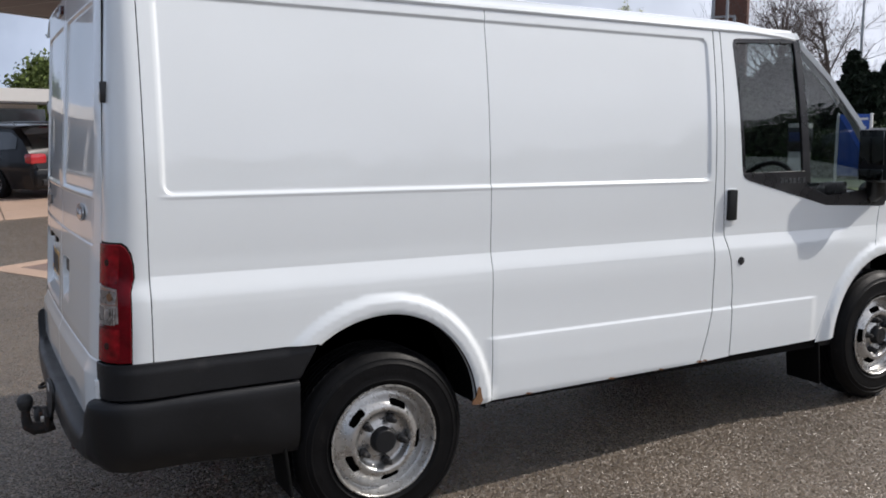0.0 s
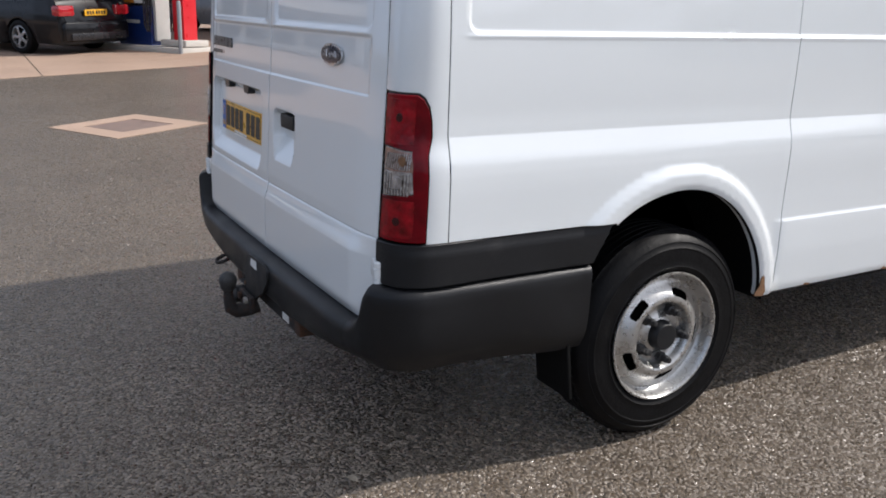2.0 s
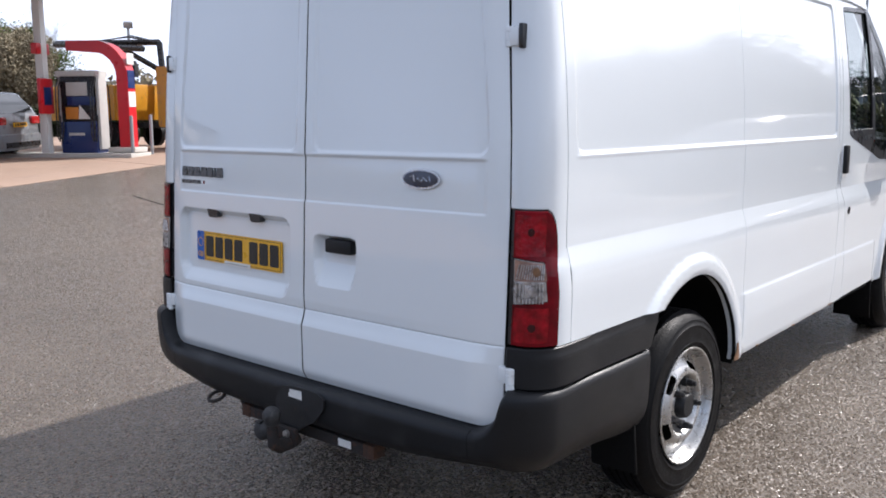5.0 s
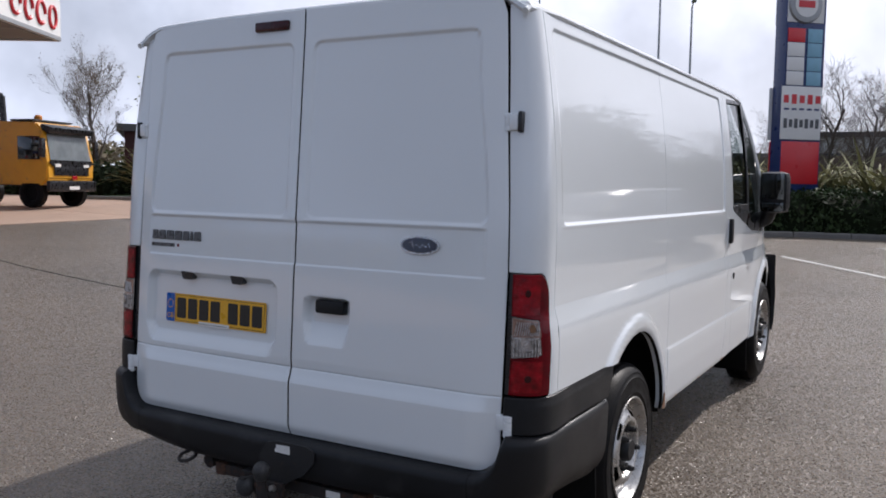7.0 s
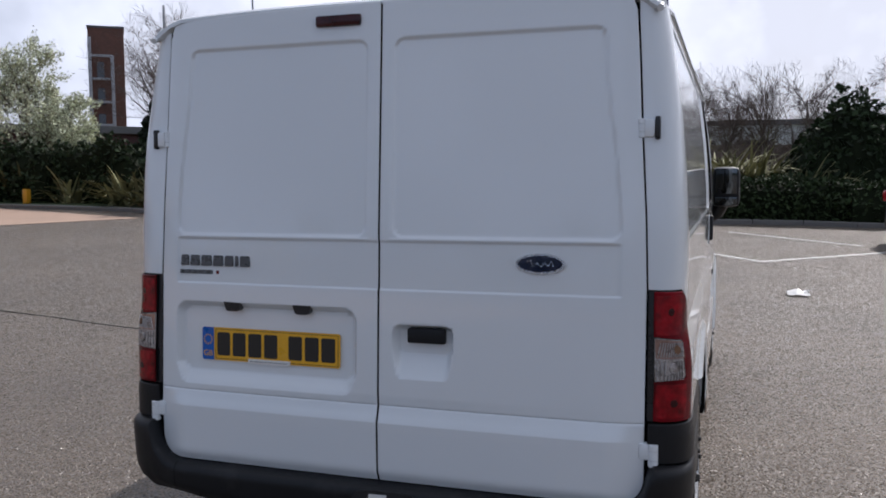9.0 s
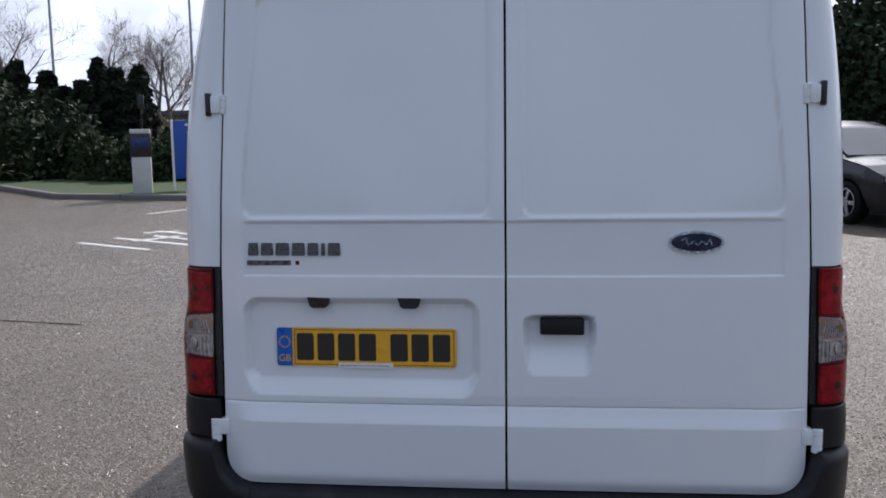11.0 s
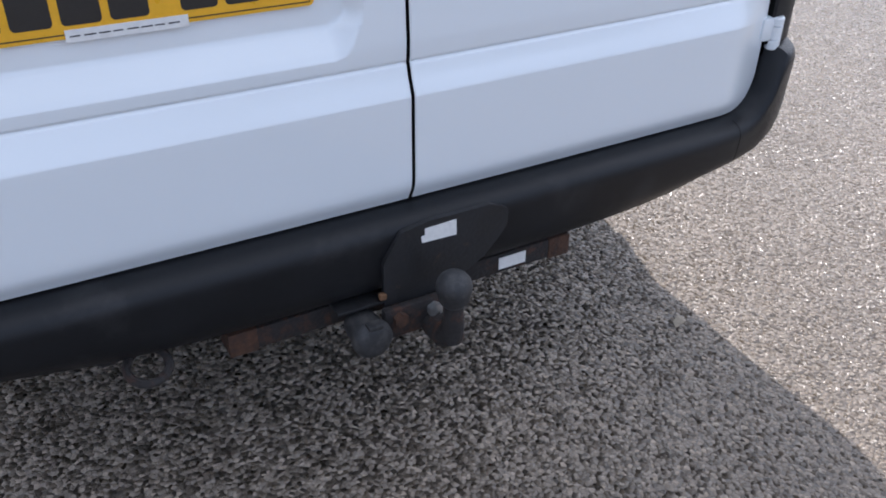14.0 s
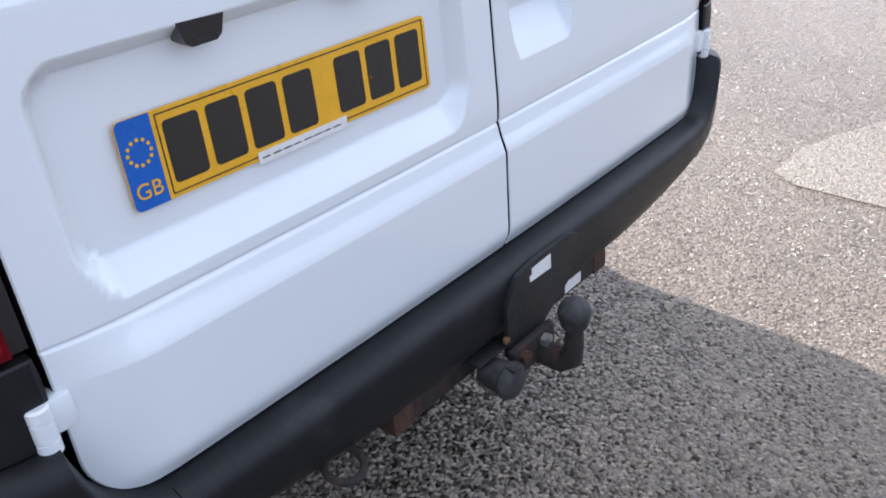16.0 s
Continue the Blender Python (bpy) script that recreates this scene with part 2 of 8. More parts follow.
    return m


PAINT = material("white_van_paint", (0.745, 0.78, 0.797), 0.3, vary=0.01, scale=0.9, fine=3, coat=1.0, rough_vary=0.0, bump=0.13, bump_scale=3.2, bump_detail=0)
PAINT.node_tree.nodes["Principled BSDF"].inputs["Coat IOR"].default_value = 1.62
PLASTIC = material("black_bumper_plastic", (0.0085, 0.009, 0.0105), 0.4, vary=0.22, scale=5, bump=0.16, bump_scale=900, spec=0.3, dirt=(0.024, 0.024, 0.025), dirt_amount=0.12)
TRIM = material("smooth_black_trim", (0.014, 0.014, 0.016), 0.3, vary=0.15, scale=9)
DARK = material("dark_underbody", (0.008, 0.008, 0.008), 0.9, vary=0.3, scale=6, spec=0.1)
RUBBER = material("tyre_rubber", (0.0045, 0.0045, 0.005), 0.5, vary=0.3, scale=14, bump=0.3, bump_scale=120, spec=0.12, dirt=(0.014, 0.013, 0.012), dirt_amount=0.06)
STEEL = material("silver_wheel_steel", (0.5, 0.495, 0.48), 0.3, metal=0.85, vary=0.12, scale=30, rough_vary=0.1, bump=0.06, bump_scale=60, dirt=(0.12, 0.085, 0.06), dirt_amount=0.12)
DUSTY = material("dusty_black_rubber", (0.026, 0.026, 0.027), 0.6, vary=0.4, scale=30, bump=0.2, bump_scale=90, dirt=(0.075, 0.07, 0.065), dirt_amount=0.35)
RUST = material("rusted_steel", (0.017, 0.0145, 0.0135), 0.8, vary=0.5, scale=22, bump=0.5, bump_scale=160, dirt=(0.085, 0.032, 0.014), dirt_amount=0.28)
RUSTEND = material("orange_brown_rust", (0.065, 0.03, 0.016), 0.85, vary=0.5, scale=30, bump=0.5, bump_scale=160, dirt=(0.02, 0.017, 0.015), dirt_amount=0.4)
BLACKSTEEL = material("black_painted_steel", (0.0125, 0.0125, 0.0135), 0.55, vary=0.3, scale=20, bump=0.2, bump_scale=120, dirt=(0.05, 0.03, 0.02), dirt_amount=0.0)
RUSTSTAIN = material("rust_stain", (0.17, 0.088, 0.04), 0.8, vary=0.5, scale=40)
CHROME = material("dull_chrome", (0.55, 0.56, 0.58), 0.22, metal=1.0, vary=0.1, scale=60)
BADGE = material("dark_chrome_badge", (0.10, 0.105, 0.11), 0.3, metal=0.6, vary=0.2, scale=60)
BADGEBLUE = material("dark_blue_enamel", (0.008, 0.013, 0.04), 0.12, vary=0.1, scale=30, coat=0.6)
BRIGHT_RED = material("red_lamp_chamber", (0.20, 0.002, 0.006), 0.12, vary=0.75, scale=26, fine=40, bump=0.5, bump_scale=70, spec=0.3)
RED_LENS = material("red_lamp_lens", (0.115, 0.001, 0.0045), 0.08, vary=0.8, scale=13, fine=9, bump=0.12, bump_scale=90, spec=0.2, rough_vary=0.03)
SILVER = material("bright_lamp_silver", (0.42, 0.40, 0.385), 0.3, metal=0.5, vary=0.15, scale=60)
AMBER_CLEAR = material("faint_amber_lens", (0.26, 0.155, 0.12), 0.15, metal=0.2, vary=0.4, scale=38, coat=1.0)
CLEAR_LENS = material("clear_lamp_lens", (0.33, 0.3, 0.28), 0.1, metal=0.5, vary=0.75, scale=38, fine=60, bump=1.0, bump_scale=110, coat=1.0)
YELLOW = material("yellow_reflective_plate", srgb(226, 170, 20), 0.35, vary=0.08, scale=20, coat=0.3)
PLATEBLUE = material("blue_plate_band", srgb(24, 92, 180), 0.35, vary=0.08, scale=20)
INK = material("black_ink", (0.02, 0.016, 0.012), 0.5, vary=0.2, scale=80)
PAPER = material("white_sticker", (0.72, 0.71, 0.68), 0.5, vary=0.08, scale=60)
GLASS = glass("tinted_side_window", (0.6, 0.64, 0.635))
CARGLASS = material("dark_car_glass", (0.012, 0.014, 0.015), 0.06, vary=0.2, scale=3, coat=1.0)
MIRROR = material("door_mirror_glass", (0.13, 0.14, 0.145), 0.05, metal=1.0, vary=0.05, scale=10, rough_vary=0.0)
DARKRED = material("dark_red_lamp", (0.035, 0.0015, 0.003), 0.15, vary=0.3, scale=20, spec=0.4)
SEATCLOTH = material("grey_seat_cloth", (0.05, 0.052, 0.058), 0.9, vary=0.25, scale=30)


# ---- mesh helpers ----
def part(name, bm, mat, parent, label="", smooth=True, angle=None):
    me = bpy.data.meshes.new(name)
    bmesh.ops.recalc_face_normals(bm, faces=bm.faces) if angle != -1 else None
    nl = bm.verts.layers.float_vector.get("skin_normal")
    loops = []
    if nl is not None:
        bm.normal_update()
        for f in bm.faces:
            ns = [v[nl] for v in f.verts]
            if f.material_index == 0 and all(n.length > 0.5 for n in ns):
                loops += [n if n.dot(f.normal) > 0 else -n for n in ns]
            else:
                loops += [f.normal.copy() for _ in ns]
        bm.verts.layers.float_vector.remove(nl)
    bm.to_mesh(me)
    bm.free()
    for m in (mat if isinstance(mat, (list, tuple)) else [mat, DARK]):
        me.materials.append(m)
    if smooth:
        for f in me.polygons:
            f.use_smooth = True
        if loops:
            me.normals_split_custom_set(loops)
        else:
            me.set_sharp_from_angle(angle=radians(angle if angle and angle > 0 else 38))
    ob = new(name, me)
    if parent is not None:
        ob.parent = parent
    if label:
        ob["label"] = label
    return ob


def thing(name, label, category, group="", kind="", at=None):
    ob = new(name)
    ob.empty_display_size = 0.1
    if at is not None:
        ob.matrix_basis = at
    return tagged(ob, label, category, group, kind)


def add_box(bm, c, s, bevel=0.0, m=None, mi=0):
    r = bmesh.ops.create_cube(bm, size=1.0)
    vs = r["verts"]
    bmesh.ops.scale(bm, vec=s, verts=vs)
    fs = list({f for v in vs for f in v.link_faces})
    if bevel:
        es = list({e for v in vs for e in v.link_edges})
        b = bmesh.ops.bevel(bm, geom=es, offset=bevel, segments=2, profile=0.6, affect="EDGES")
        vs = list({v for f in b["faces"] for v in f.verts} | {v for v in vs if v.is_valid})
        fs = list({f for v in vs for f in v.link_faces})
    mat = Matrix.Translation(c) @ (m if m is not None else Matrix())
    bmesh.ops.transform(bm, matrix=mat, verts=vs)
    for f in fs:
        f.material_index = mi
    return vs


def add_lathe(bm, prof, m=None, seg=40, mi=0, cap=False):
    """prof: (radius, height along local z)."""
    m = m if m is not None else Matrix()
    rings = []
    for r, h in prof:
        rings.append([bm.verts.new(m @ Vector((r * math.cos(2 * math.pi * i / seg), r * math.sin(2 * math.pi * i / seg), h))) for i in range(seg)])
    for a, b in zip(rings, rings[1:]):
        for i in range(seg):
            f = bm.faces.new((a[i], a[(i + 1) % seg], b[(i + 1) % seg], b[i]))
            f.material_index = mi
    if cap:
        for ring in (rings[0], rings[-1]):
            f = bm.faces.new(ring)
            f.material_index = mi
    return rings


def add_tube(bm, pts, rad, seg=8, mi=0, cap=True):
    """A tube along points; rad: one radius, or one for each point."""
    pts = [Vector(p) for p in pts]
    rad = rad if isinstance(rad, (list, tuple)) else [rad] * len(pts)
    rings = []
    for i, p in enumerate(pts):
        d = (pts[min(i + 1, len(pts) - 1)] - pts[max(i - 1, 0)]).normalized()
        a = d.orthogonal().normalized() if i == 0 else (a - d * a.dot(d)).normalized()
        b = d.cross(a)
        rings.append([bm.verts.new(p + rad[i] * (math.cos(2 * math.pi * k / seg) * a + math.sin(2 * math.pi * k / seg) * b)) for k in range(seg)])
    for r, q in zip(rings, rings[1:]):
        for k in range(seg):
            f = bm.faces.new((r[k], r[(k + 1) % seg], q[(k + 1) % seg], q[k]))
            f.material_index = mi
    if cap:
        bm.faces.new(rings[0][::-1]).material_index = mi
        bm.faces.new(rings[-1]).material_index = mi


def add_prism(bm, outline, depth, m=None, mi=0, bevel=0.0):
    """A flat outline (x, y) given a depth along z."""
    m = m if m is not None else Matrix()
    lo = [bm.verts.new(m @ Vector((x, y, 0))) for x, y in outline]
    hi = [bm.verts.new(m @ Vector((x, y, depth))) for x, y in outline]
    fs = [bm.faces.new(lo[::-1]), bm.faces.new(hi)]
    n = len(outline)
    for i in range(n):
        fs.append(bm.faces.new((lo[i], lo[(i + 1) % n], hi[(i + 1) % n], hi[i])))
    for f in fs:
        f.material_index = mi
    return lo + hi


def rounded(pts, radii, n=5):
    """A polygon with rounded corners; radii: one number or one for each corner."""
    res = []
    k = len(pts)
    radii = radii if isinstance(radii, (list, tuple)) else [radii] * k
    for i in range(k):
        p, a, b = Vector(pts[i]), Vector(pts[i - 1]), Vector(pts[(i + 1) % k])
        if radii[i] <= 0:
            res.append(tuple(p))
            continue
        u, v = (a - p).normalized(), (b - p).normalized()
        ang = u.angle(v)
        cut = min(radii[i] / math.tan(ang / 2), (a - p).length * 0.48, (b - p).length * 0.48)
        r = cut * math.tan(ang / 2)
        c = p + (u + v).normalized() * (r / math.sin(ang / 2))
        s, e = p + u * cut - c, p + v * cut - c
        for j in range(n + 1):
            w = j / n
            d = s.lerp(e, w)
            res.append(tuple(c + d.normalized() * r))
    return res


def sheet(outline, surface, step=0.02, us=(), vs=(), lip=0.0022, depth=0.016, chamfer=True):
    """A pressed panel: an outline (u, v) filled with a fine net, given rolled edges with a dark return (second material), laid on surface(u, v, inward)."""
    lim = [min(p[k] for p in outline) for k in (0, 1)], [max(p[k] for p in outline) for k in (0, 1)]
    poly = []
    n = len(outline)
    for i in range(n):
        a, b = Vector(outline[i]), Vector(outline[(i + 1) % n])
        if (b - a).length < 1e-6:
            continue
        k = max(1, int((b - a).length / (step * 1.2)))
        ts = [(e - a[q]) / (b[q] - a[q]) for q, extra in ((0, us), (1, vs)) for e in extra if abs(b[q] - a[q]) > 1e-4]
        ts = [t for t in ts if 0.0 < t < 1.0]
        near = 0.0015 / (b - a).length
        ts = [0.0] + sorted(ts + [j / k for j in range(1, k) if all(abs(j / k - t) > near * 2 for t in ts)])
        poly += [a.lerp(b, t) for t, prev in zip(ts, [-1.0] + ts) if t - prev > near and (t == 0.0 or 1 - t > near)]
    px, py = np.array([p.x for p in poly]), np.array([p.y for p in poly])
    qx, qy = np.roll(px, -1), np.roll(py, -1)
    axes = []
    for k, extra in ((0, us), (1, vs)):
        lo, hi = lim[0][k], lim[1][k]
        m = max(1, int((hi - lo) / step))
        keep = [e for e in sorted(set(extra)) if lo < e < hi]
        base = [lo + (hi - lo) * i / m for i in range(1, m)]
        axes.append(sorted(keep + [b for b in base if all(abs(b - e) > 0.0025 for e in keep)]))
    gu, gv = (g.ravel() for g in np.meshgrid(axes[0], axes[1]))
    inside = np.zeros(len(gu), bool)
    near = np.full(len(gu), 9.0)
    for ax, ay, bx, by in zip(px, py, qx, qy):
        hit = ((ay > gv) != (by > gv))
        inside ^= hit & (gu < (bx - ax) * (gv - ay) / (by - ay + 1e-12) + ax)
        t = np.clip(((gu - ax) * (bx - ax) + (gv - ay) * (by - ay)) / ((bx - ax) ** 2 + (by - ay) ** 2), 0, 1)
        near = np.minimum(near, np.hypot(gu - ax - t * (bx - ax), gv - ay - t * (by - ay)))
    ok = inside & (near > min(0.004, step * 0.2))
    pts = poly + [Vector((float(a), float(b))) for a, b in zip(gu[ok], gv[ok])]
    edges = [(i, (i + 1) % len(poly)) for i in range(len(poly))]
    co_, _, tris, *_ = delaunay_2d_cdt(pts, edges, [list(range(len(poly)))], 1, 1e-6)
    bm = bmesh.new()
    vv = [bm.verts.new((p.x, p.y, 0)) for p in co_]
    for t in tris:
        bm.faces.new([vv[i] for i in t])
    for v in [v for v in bm.verts if not v.link_faces]:
        bm.verts.remove(v)
    bmesh.ops.recalc_face_normals(bm, faces=bm.faces)
    ring = [e for e in bm.edges if e.is_boundary]
    out_dir = {}
    for e in ring:
        c = e.link_faces[0].calc_center_median()
        a, b = e.verts
        d = b.co - a.co
        nrm = Vector((d.y, -d.x, 0)).normalized()
        if nrm.dot(a.co - c) < 0:
            nrm = -nrm
        for v in (a, b):
            out_dir[v] = out_dir.get(v, Vector()) + nrm
    last = {v: v for v in out_dir}
    for k, (o, dz) in enumerate(((lip, lip * 1.1), (lip, depth)) if chamfer else ((0.0, depth),)):
        made = {v: bm.verts.new((v.co.x + d.normalized().x * o, v.co.y + d.normalized().y * o, dz)) for v, d in out_dir.items() if d.length > 1e-9}
        for e in ring:
            a, b = e.verts
            if a in made and b in made:
                f = bm.faces.new((last[a], last[b], made[b], made[a]))
                f.material_index = 1 if (k == 1 or not chamfer) else 0
        last = made
    nl = bm.verts.layers.float_vector.new("skin_normal")
    e = 0.0018
    for v in bm.verts:
        x, y, z = v.co
        if z == 0.0:
            a = surface(x + e, y, 0.0) - surface(x - e, y, 0.0)
            b = surface(x, y + e, 0.0) - surface(x, y - e, 0.0)
            v[nl] = a.cross(b).normalized()
        v.co = surface(x, y, z)
    return bm


def ramp(a, b, x):
    """A straight slope from 0 at a to 1 at b, just eased at its ends."""
    t = min(1.0, max(0.0, (x - a) / (b - a)))
    return 0.8 * t + 0.2 * t * t * (3 - 2 * t)


def smooth_step(a, b, x):
    t = min(1.0, max(0.0, (x - a) / (b - a)))
    return t * t * (3 - 2 * t)


# ---- the ground's lie ----
GA, GB, GC = 0.027, 0.016, 0.011


def gz(x, y):
    k = min(1.0, 45.0 / max(1e-6, math.hypot(x, y)))
    return GC + GA * x * k + GB * y * k


def on_ground(x, y, turn=0.0, lift=0.0):
    """A pose on the sloping ground, upright."""
    return pose(x, y, gz(x, y) + lift, 0, 0, turn)


def laid(x, y, turn=0.0):
    """A pose on the ground that leans with its slope."""
    n = Vector((-GA, -GB, 1)).normalized()
    q = Vector((0, 0, 1)).rotation_difference(n).to_matrix().to_4x4()
    return Matrix.Translation((x, y, gz(x, y))) @ q @ pose(0, 0, 0, 0, 0, turn)

# ---- ground ----
ASPHALT = asphalt_material("worn_chipped_asphalt", (0.082, 0.066, 0.049), (0.375, 0.297, 0.214), 112)
PATCH = asphalt_material("pale_asphalt_patch", (0.2, 0.172, 0.136), (0.43, 0.365, 0.285), 150)
CONCRETE = material("tan_forecourt_concrete", (0.38, 0.27, 0.20), 0.85, vary=0.16, scale=1.2, fine=60, bump=0.3, bump_scale=90, dirt=(0.22, 0.17, 0.14), dirt_amount=0.08)
COVER = material("brown_iron_cover", (0.19, 0.135, 0.112), 0.7, vary=0.3, scale=12, bump=0.4, bump_scale=60)
LINEPAINT = material("worn_white_line_paint", (0.62, 0.61, 0.58), 0.7, vary=0.15, scale=10, dirt=(0.25, 0.235, 0.21), dirt_amount=0.3)


def ground_sheet():
    bm = bmesh.new()
    marks = sorted({s * v for v in (0, 2, 4, 7, 11, 16, 22, 30, 38, 45, 60, 90, 150, 260, 420) for s in (-1, 1)})
    grid = [[bm.verts.new((x, y, gz(x, y))) for y in marks] for x in marks]
    for i in range(len(marks) - 1):
        for j in range(len(marks) - 1):
            bm.faces.new((grid[i][j], grid[i + 1][j], grid[i + 1][j + 1], grid[i][j + 1]))
    return tagged(part("ground", bm, ASPHALT, None), "worn grey-brown chipped asphalt of a car park", "ground", kind="structure")


ground_sheet()


def flat_on_ground(bm, pts, lift=0.004, mi=0, cuts=1):
    """A thin layer on the ground with a small edge, its outline given in plan."""
    top = [bm.verts.new((x, y, gz(x, y) + lift)) for x, y in pts]
    low = [bm.verts.new((x, y, gz(x, y) - 0.01)) for x, y in pts]
    f = bm.faces.new(top)
    f.material_index = mi
    n = len(pts)
    for i in range(n):
        bm.faces.new((low[i], low[(i + 1) % n], top[(i + 1) % n], top[i])).material_index = mi


def stripe(bm, a, b, w=0.1, lift=0.004):
    a, b = Vector(a), Vector(b)
    n = (b - a).normalized().orthogonal() * (w / 2)
    flat_on_ground(bm, [tuple(a + n), tuple(b + n), tuple(b - n), tuple(a - n)], lift)



# ---- the van: x ahead, its right side towards -y, its rear doors at x = 0 ----
REAR_HUB, FRONT_HUB, TYRE_R, TRACK_OUT = 0.985, 3.905, 0.345, 0.932
Z_KNOTS = [0.38, 0.44, 0.47, 0.60, 0.70, 0.80, 0.90, 0.94, 0.975, 1.042, 1.10, 1.30, 1.60, 1.90, 2.02]
Y_KNOTS = [0.905, 0.930, 0.940, 0.945, 0.944, 0.9445, 0.947, 0.9465, 0.944, 0.9265, 0.926, 0.929, 0.908, 0.874, 0.850]


def arch_level(x, z, front):
    """1 on the rim of a wheel opening, more outside it."""
    if front:
        cx, cz, a, b = 3.92, 0.47, 0.43, 0.42
    else:
        cx, cz, a, b = 0.985, 0.42, (0.395 if x > 0.985 else 0.43), 0.43
    return math.hypot((x - cx) / a, (z - cz) / b)


def rect_in(x, z, x0, x1, z0, z1, w):
    """1 inside a rounded rectangle, 0 outside, over a soft edge of width w."""
    r = 0.035
    dx, dz = max(x0 + r - x, x - x1 + r, 0.0), max(z0 + r - z, z - z1 + r, 0.0)
    inner = min(x - x0, x1 - x, z - z0, z1 - z)
    d = r - math.hypot(dx, dz) if (dx > 0 or dz > 0) else max(inner, r)
    return ramp(0.0, w, d)


def half_width(x, z):
    s = float(np.interp(z, Z_KNOTS, Y_KNOTS))
    if z > 1.06:
        # tumblehome of the upper side, one smooth curve
        k = z - 1.1
        s = s + (0.926 + 0.0305 * k - 0.122 * k * k - s) * smooth_step(1.06, 1.12, z)
    s += 0.006 * smooth_step(1.40, 1.47, x) * (1 - smooth_step(3.32, 3.36, x)) * (1 - smooth_step(0.700, 0.716, z))
    s -= 0.007 * rect_in(x, z, 0.222, 2.612, 1.296, 1.925, 0.011)
    s += 0.0022 * math.exp(-((z - 1.292) / 0.0055) ** 2) * smooth_step(0.2, 0.25, x) * (1 - smooth_step(2.58, 2.63, x))
    for front in (False, True):
        e = arch_level(x, z, front)
        if e < 1.4 and z < 1.0:
            s += 0.017 * (1 - smooth_step(1.10, 1.19, e)) * (0.55 + 0.45 * smooth_step(0.97, 1.04, e))
    if x > 3.45:
        s -= 0.16 * ((x - 3.45) / 1.3) ** 2 + (0.10 * smooth_step(4.2, 4.75, x)) ** 1
    return s


def rear_x(z):
    return 0.012 + 0.057 * max(0.0, z - 0.76)


def door_edge(z):
    """Half width of the door opening, drawn in towards the roof."""
    return float(np.interp(z, (1.15, 1.35, 1.62, 1.80, 1.955), (0.817, 0.811, 0.796, 0.788, 0.779)))


def crown(y, z):
    """The rear doors' plan is bowed backward a little."""
    return float(np.interp(z, (0.74, 0.80, 1.30, 1.95), (0.008, 0.015, 0.019, 0.010))) * (1 - min(1.0, abs(y) / 0.82) ** 2)


def edge_turn(y):
    """The rear doors turn forward at their outer edges."""
    return 0.014 * (max(0.0, abs(y) - 0.70) / 0.118) ** 2


def flare(side, x, z):
    """The left rear quarter stands a little further out than the other."""
    return 0.022 * (1 - smooth_step(1.2, 2.4, x)) * (1 - smooth_step(1.5, 1.95, z)) if side > 0 else 0.0


def side_surface(side):
    def f(u, v, inward):
        return Vector((u, side * (half_width(u, v) + flare(side, u, v) - inward), v))
    return f


def corner_surface(side, swell=0.0):
    """Round the rear corner: u 0 at the door's edge, 1 where the flank begins."""
    def f(u, v, inward):
        s = half_width(0.2, v) + flare(side, 0.2, v) + swell
        xr = rear_x(v) + 0.014 - swell
        y0 = door_edge(v) + 0.008
        if u <= 1:
            a = u * math.pi / 2
            x, y = 0.17 - (0.17 - xr - inward) * max(0.0, math.cos(a)) ** 0.77, y0 + (s - y0 - inward) * math.copysign(abs(math.sin(a)) ** 0.77, a)
        else:
            x, y = 0.17 + (u - 1) * 0.1, s - inward
        return Vector((x, side * y, v))
    return f


def pressed(u, v, u0, u1, v0, v1, slope, r, w):
    """1 on the floor of a round-cornered recess whose lower wall leans back over the given slope."""
    k = v0 + slope
    if v < k:
        v = k - (k - v) * w / slope
    low = k - w
    dx, dz = max(u0 + r - u, u - u1 + r, 0.0), max(low + r - v, v - v1 + r, 0.0)
    d = r - math.hypot(dx, dz) if (dx > 0 or dz > 0) else r
    return ramp(0.0, w, d)


def door_depth(y, z, left):
    """How far the rear door's skin is pressed in (positive) or out."""
    d = 0.0
    ay = abs(y)
    k = 0.752 - 0.052 * smooth_step(1.295, 1.915, z)
    d += 0.007 * rect_in(ay, z, 0.042, k, 1.293, 1.915, 0.010)
    d -= 0.0022 * math.exp(-((z - 1.289) / 0.0045) ** 2) * smooth_step(0.0, 0.03, 0.75 - ay) * smooth_step(0.03, 0.05, ay)
    d += 0.0045 * ramp(1.129, 1.135, z) * (1 - ramp(1.278, 1.286, z)) * smooth_step(0.0, 0.02, 0.755 - ay)
    d += 0.004 * math.exp(-((z - 0.7665) / 0.0019) ** 2)
    if z < 0.765:
        edge = 1 - 0.85 * smooth_step(0.70, 0.815, ay)
        d -= 0.019 * (1 - ramp(0.714, 0.765, z)) * edge
        d += 0.016 * (1 - smooth_step(0.52, 0.575, z)) ** 2 * edge
    d -= crown(y, z)
    if left:
        d += 0.029 * pressed(y, z, 0.072, 0.755, 0.788, 1.070, 0.046, 0.05, 0.02)
    else:
        d += 0.036 * pressed(ay, z, 0.046, 0.248, 0.855, 1.026, 0.077, 0.03, 0.016)
    return d


def door_surface(left):
    def f(u, v, inward):
        return Vector((rear_x(v) + edge_turn(u) + door_depth(u, v, left) + inward, u, v))
    return f


def arc_points(cx, cz, a0, a1, ax, az, n=18):
    return [(cx + ax * math.cos(radians(a0 + (a1 - a0) * i / n)), cz + az * math.sin(radians(a0 + (a1 - a0) * i / n))) for i in range(n + 1)]


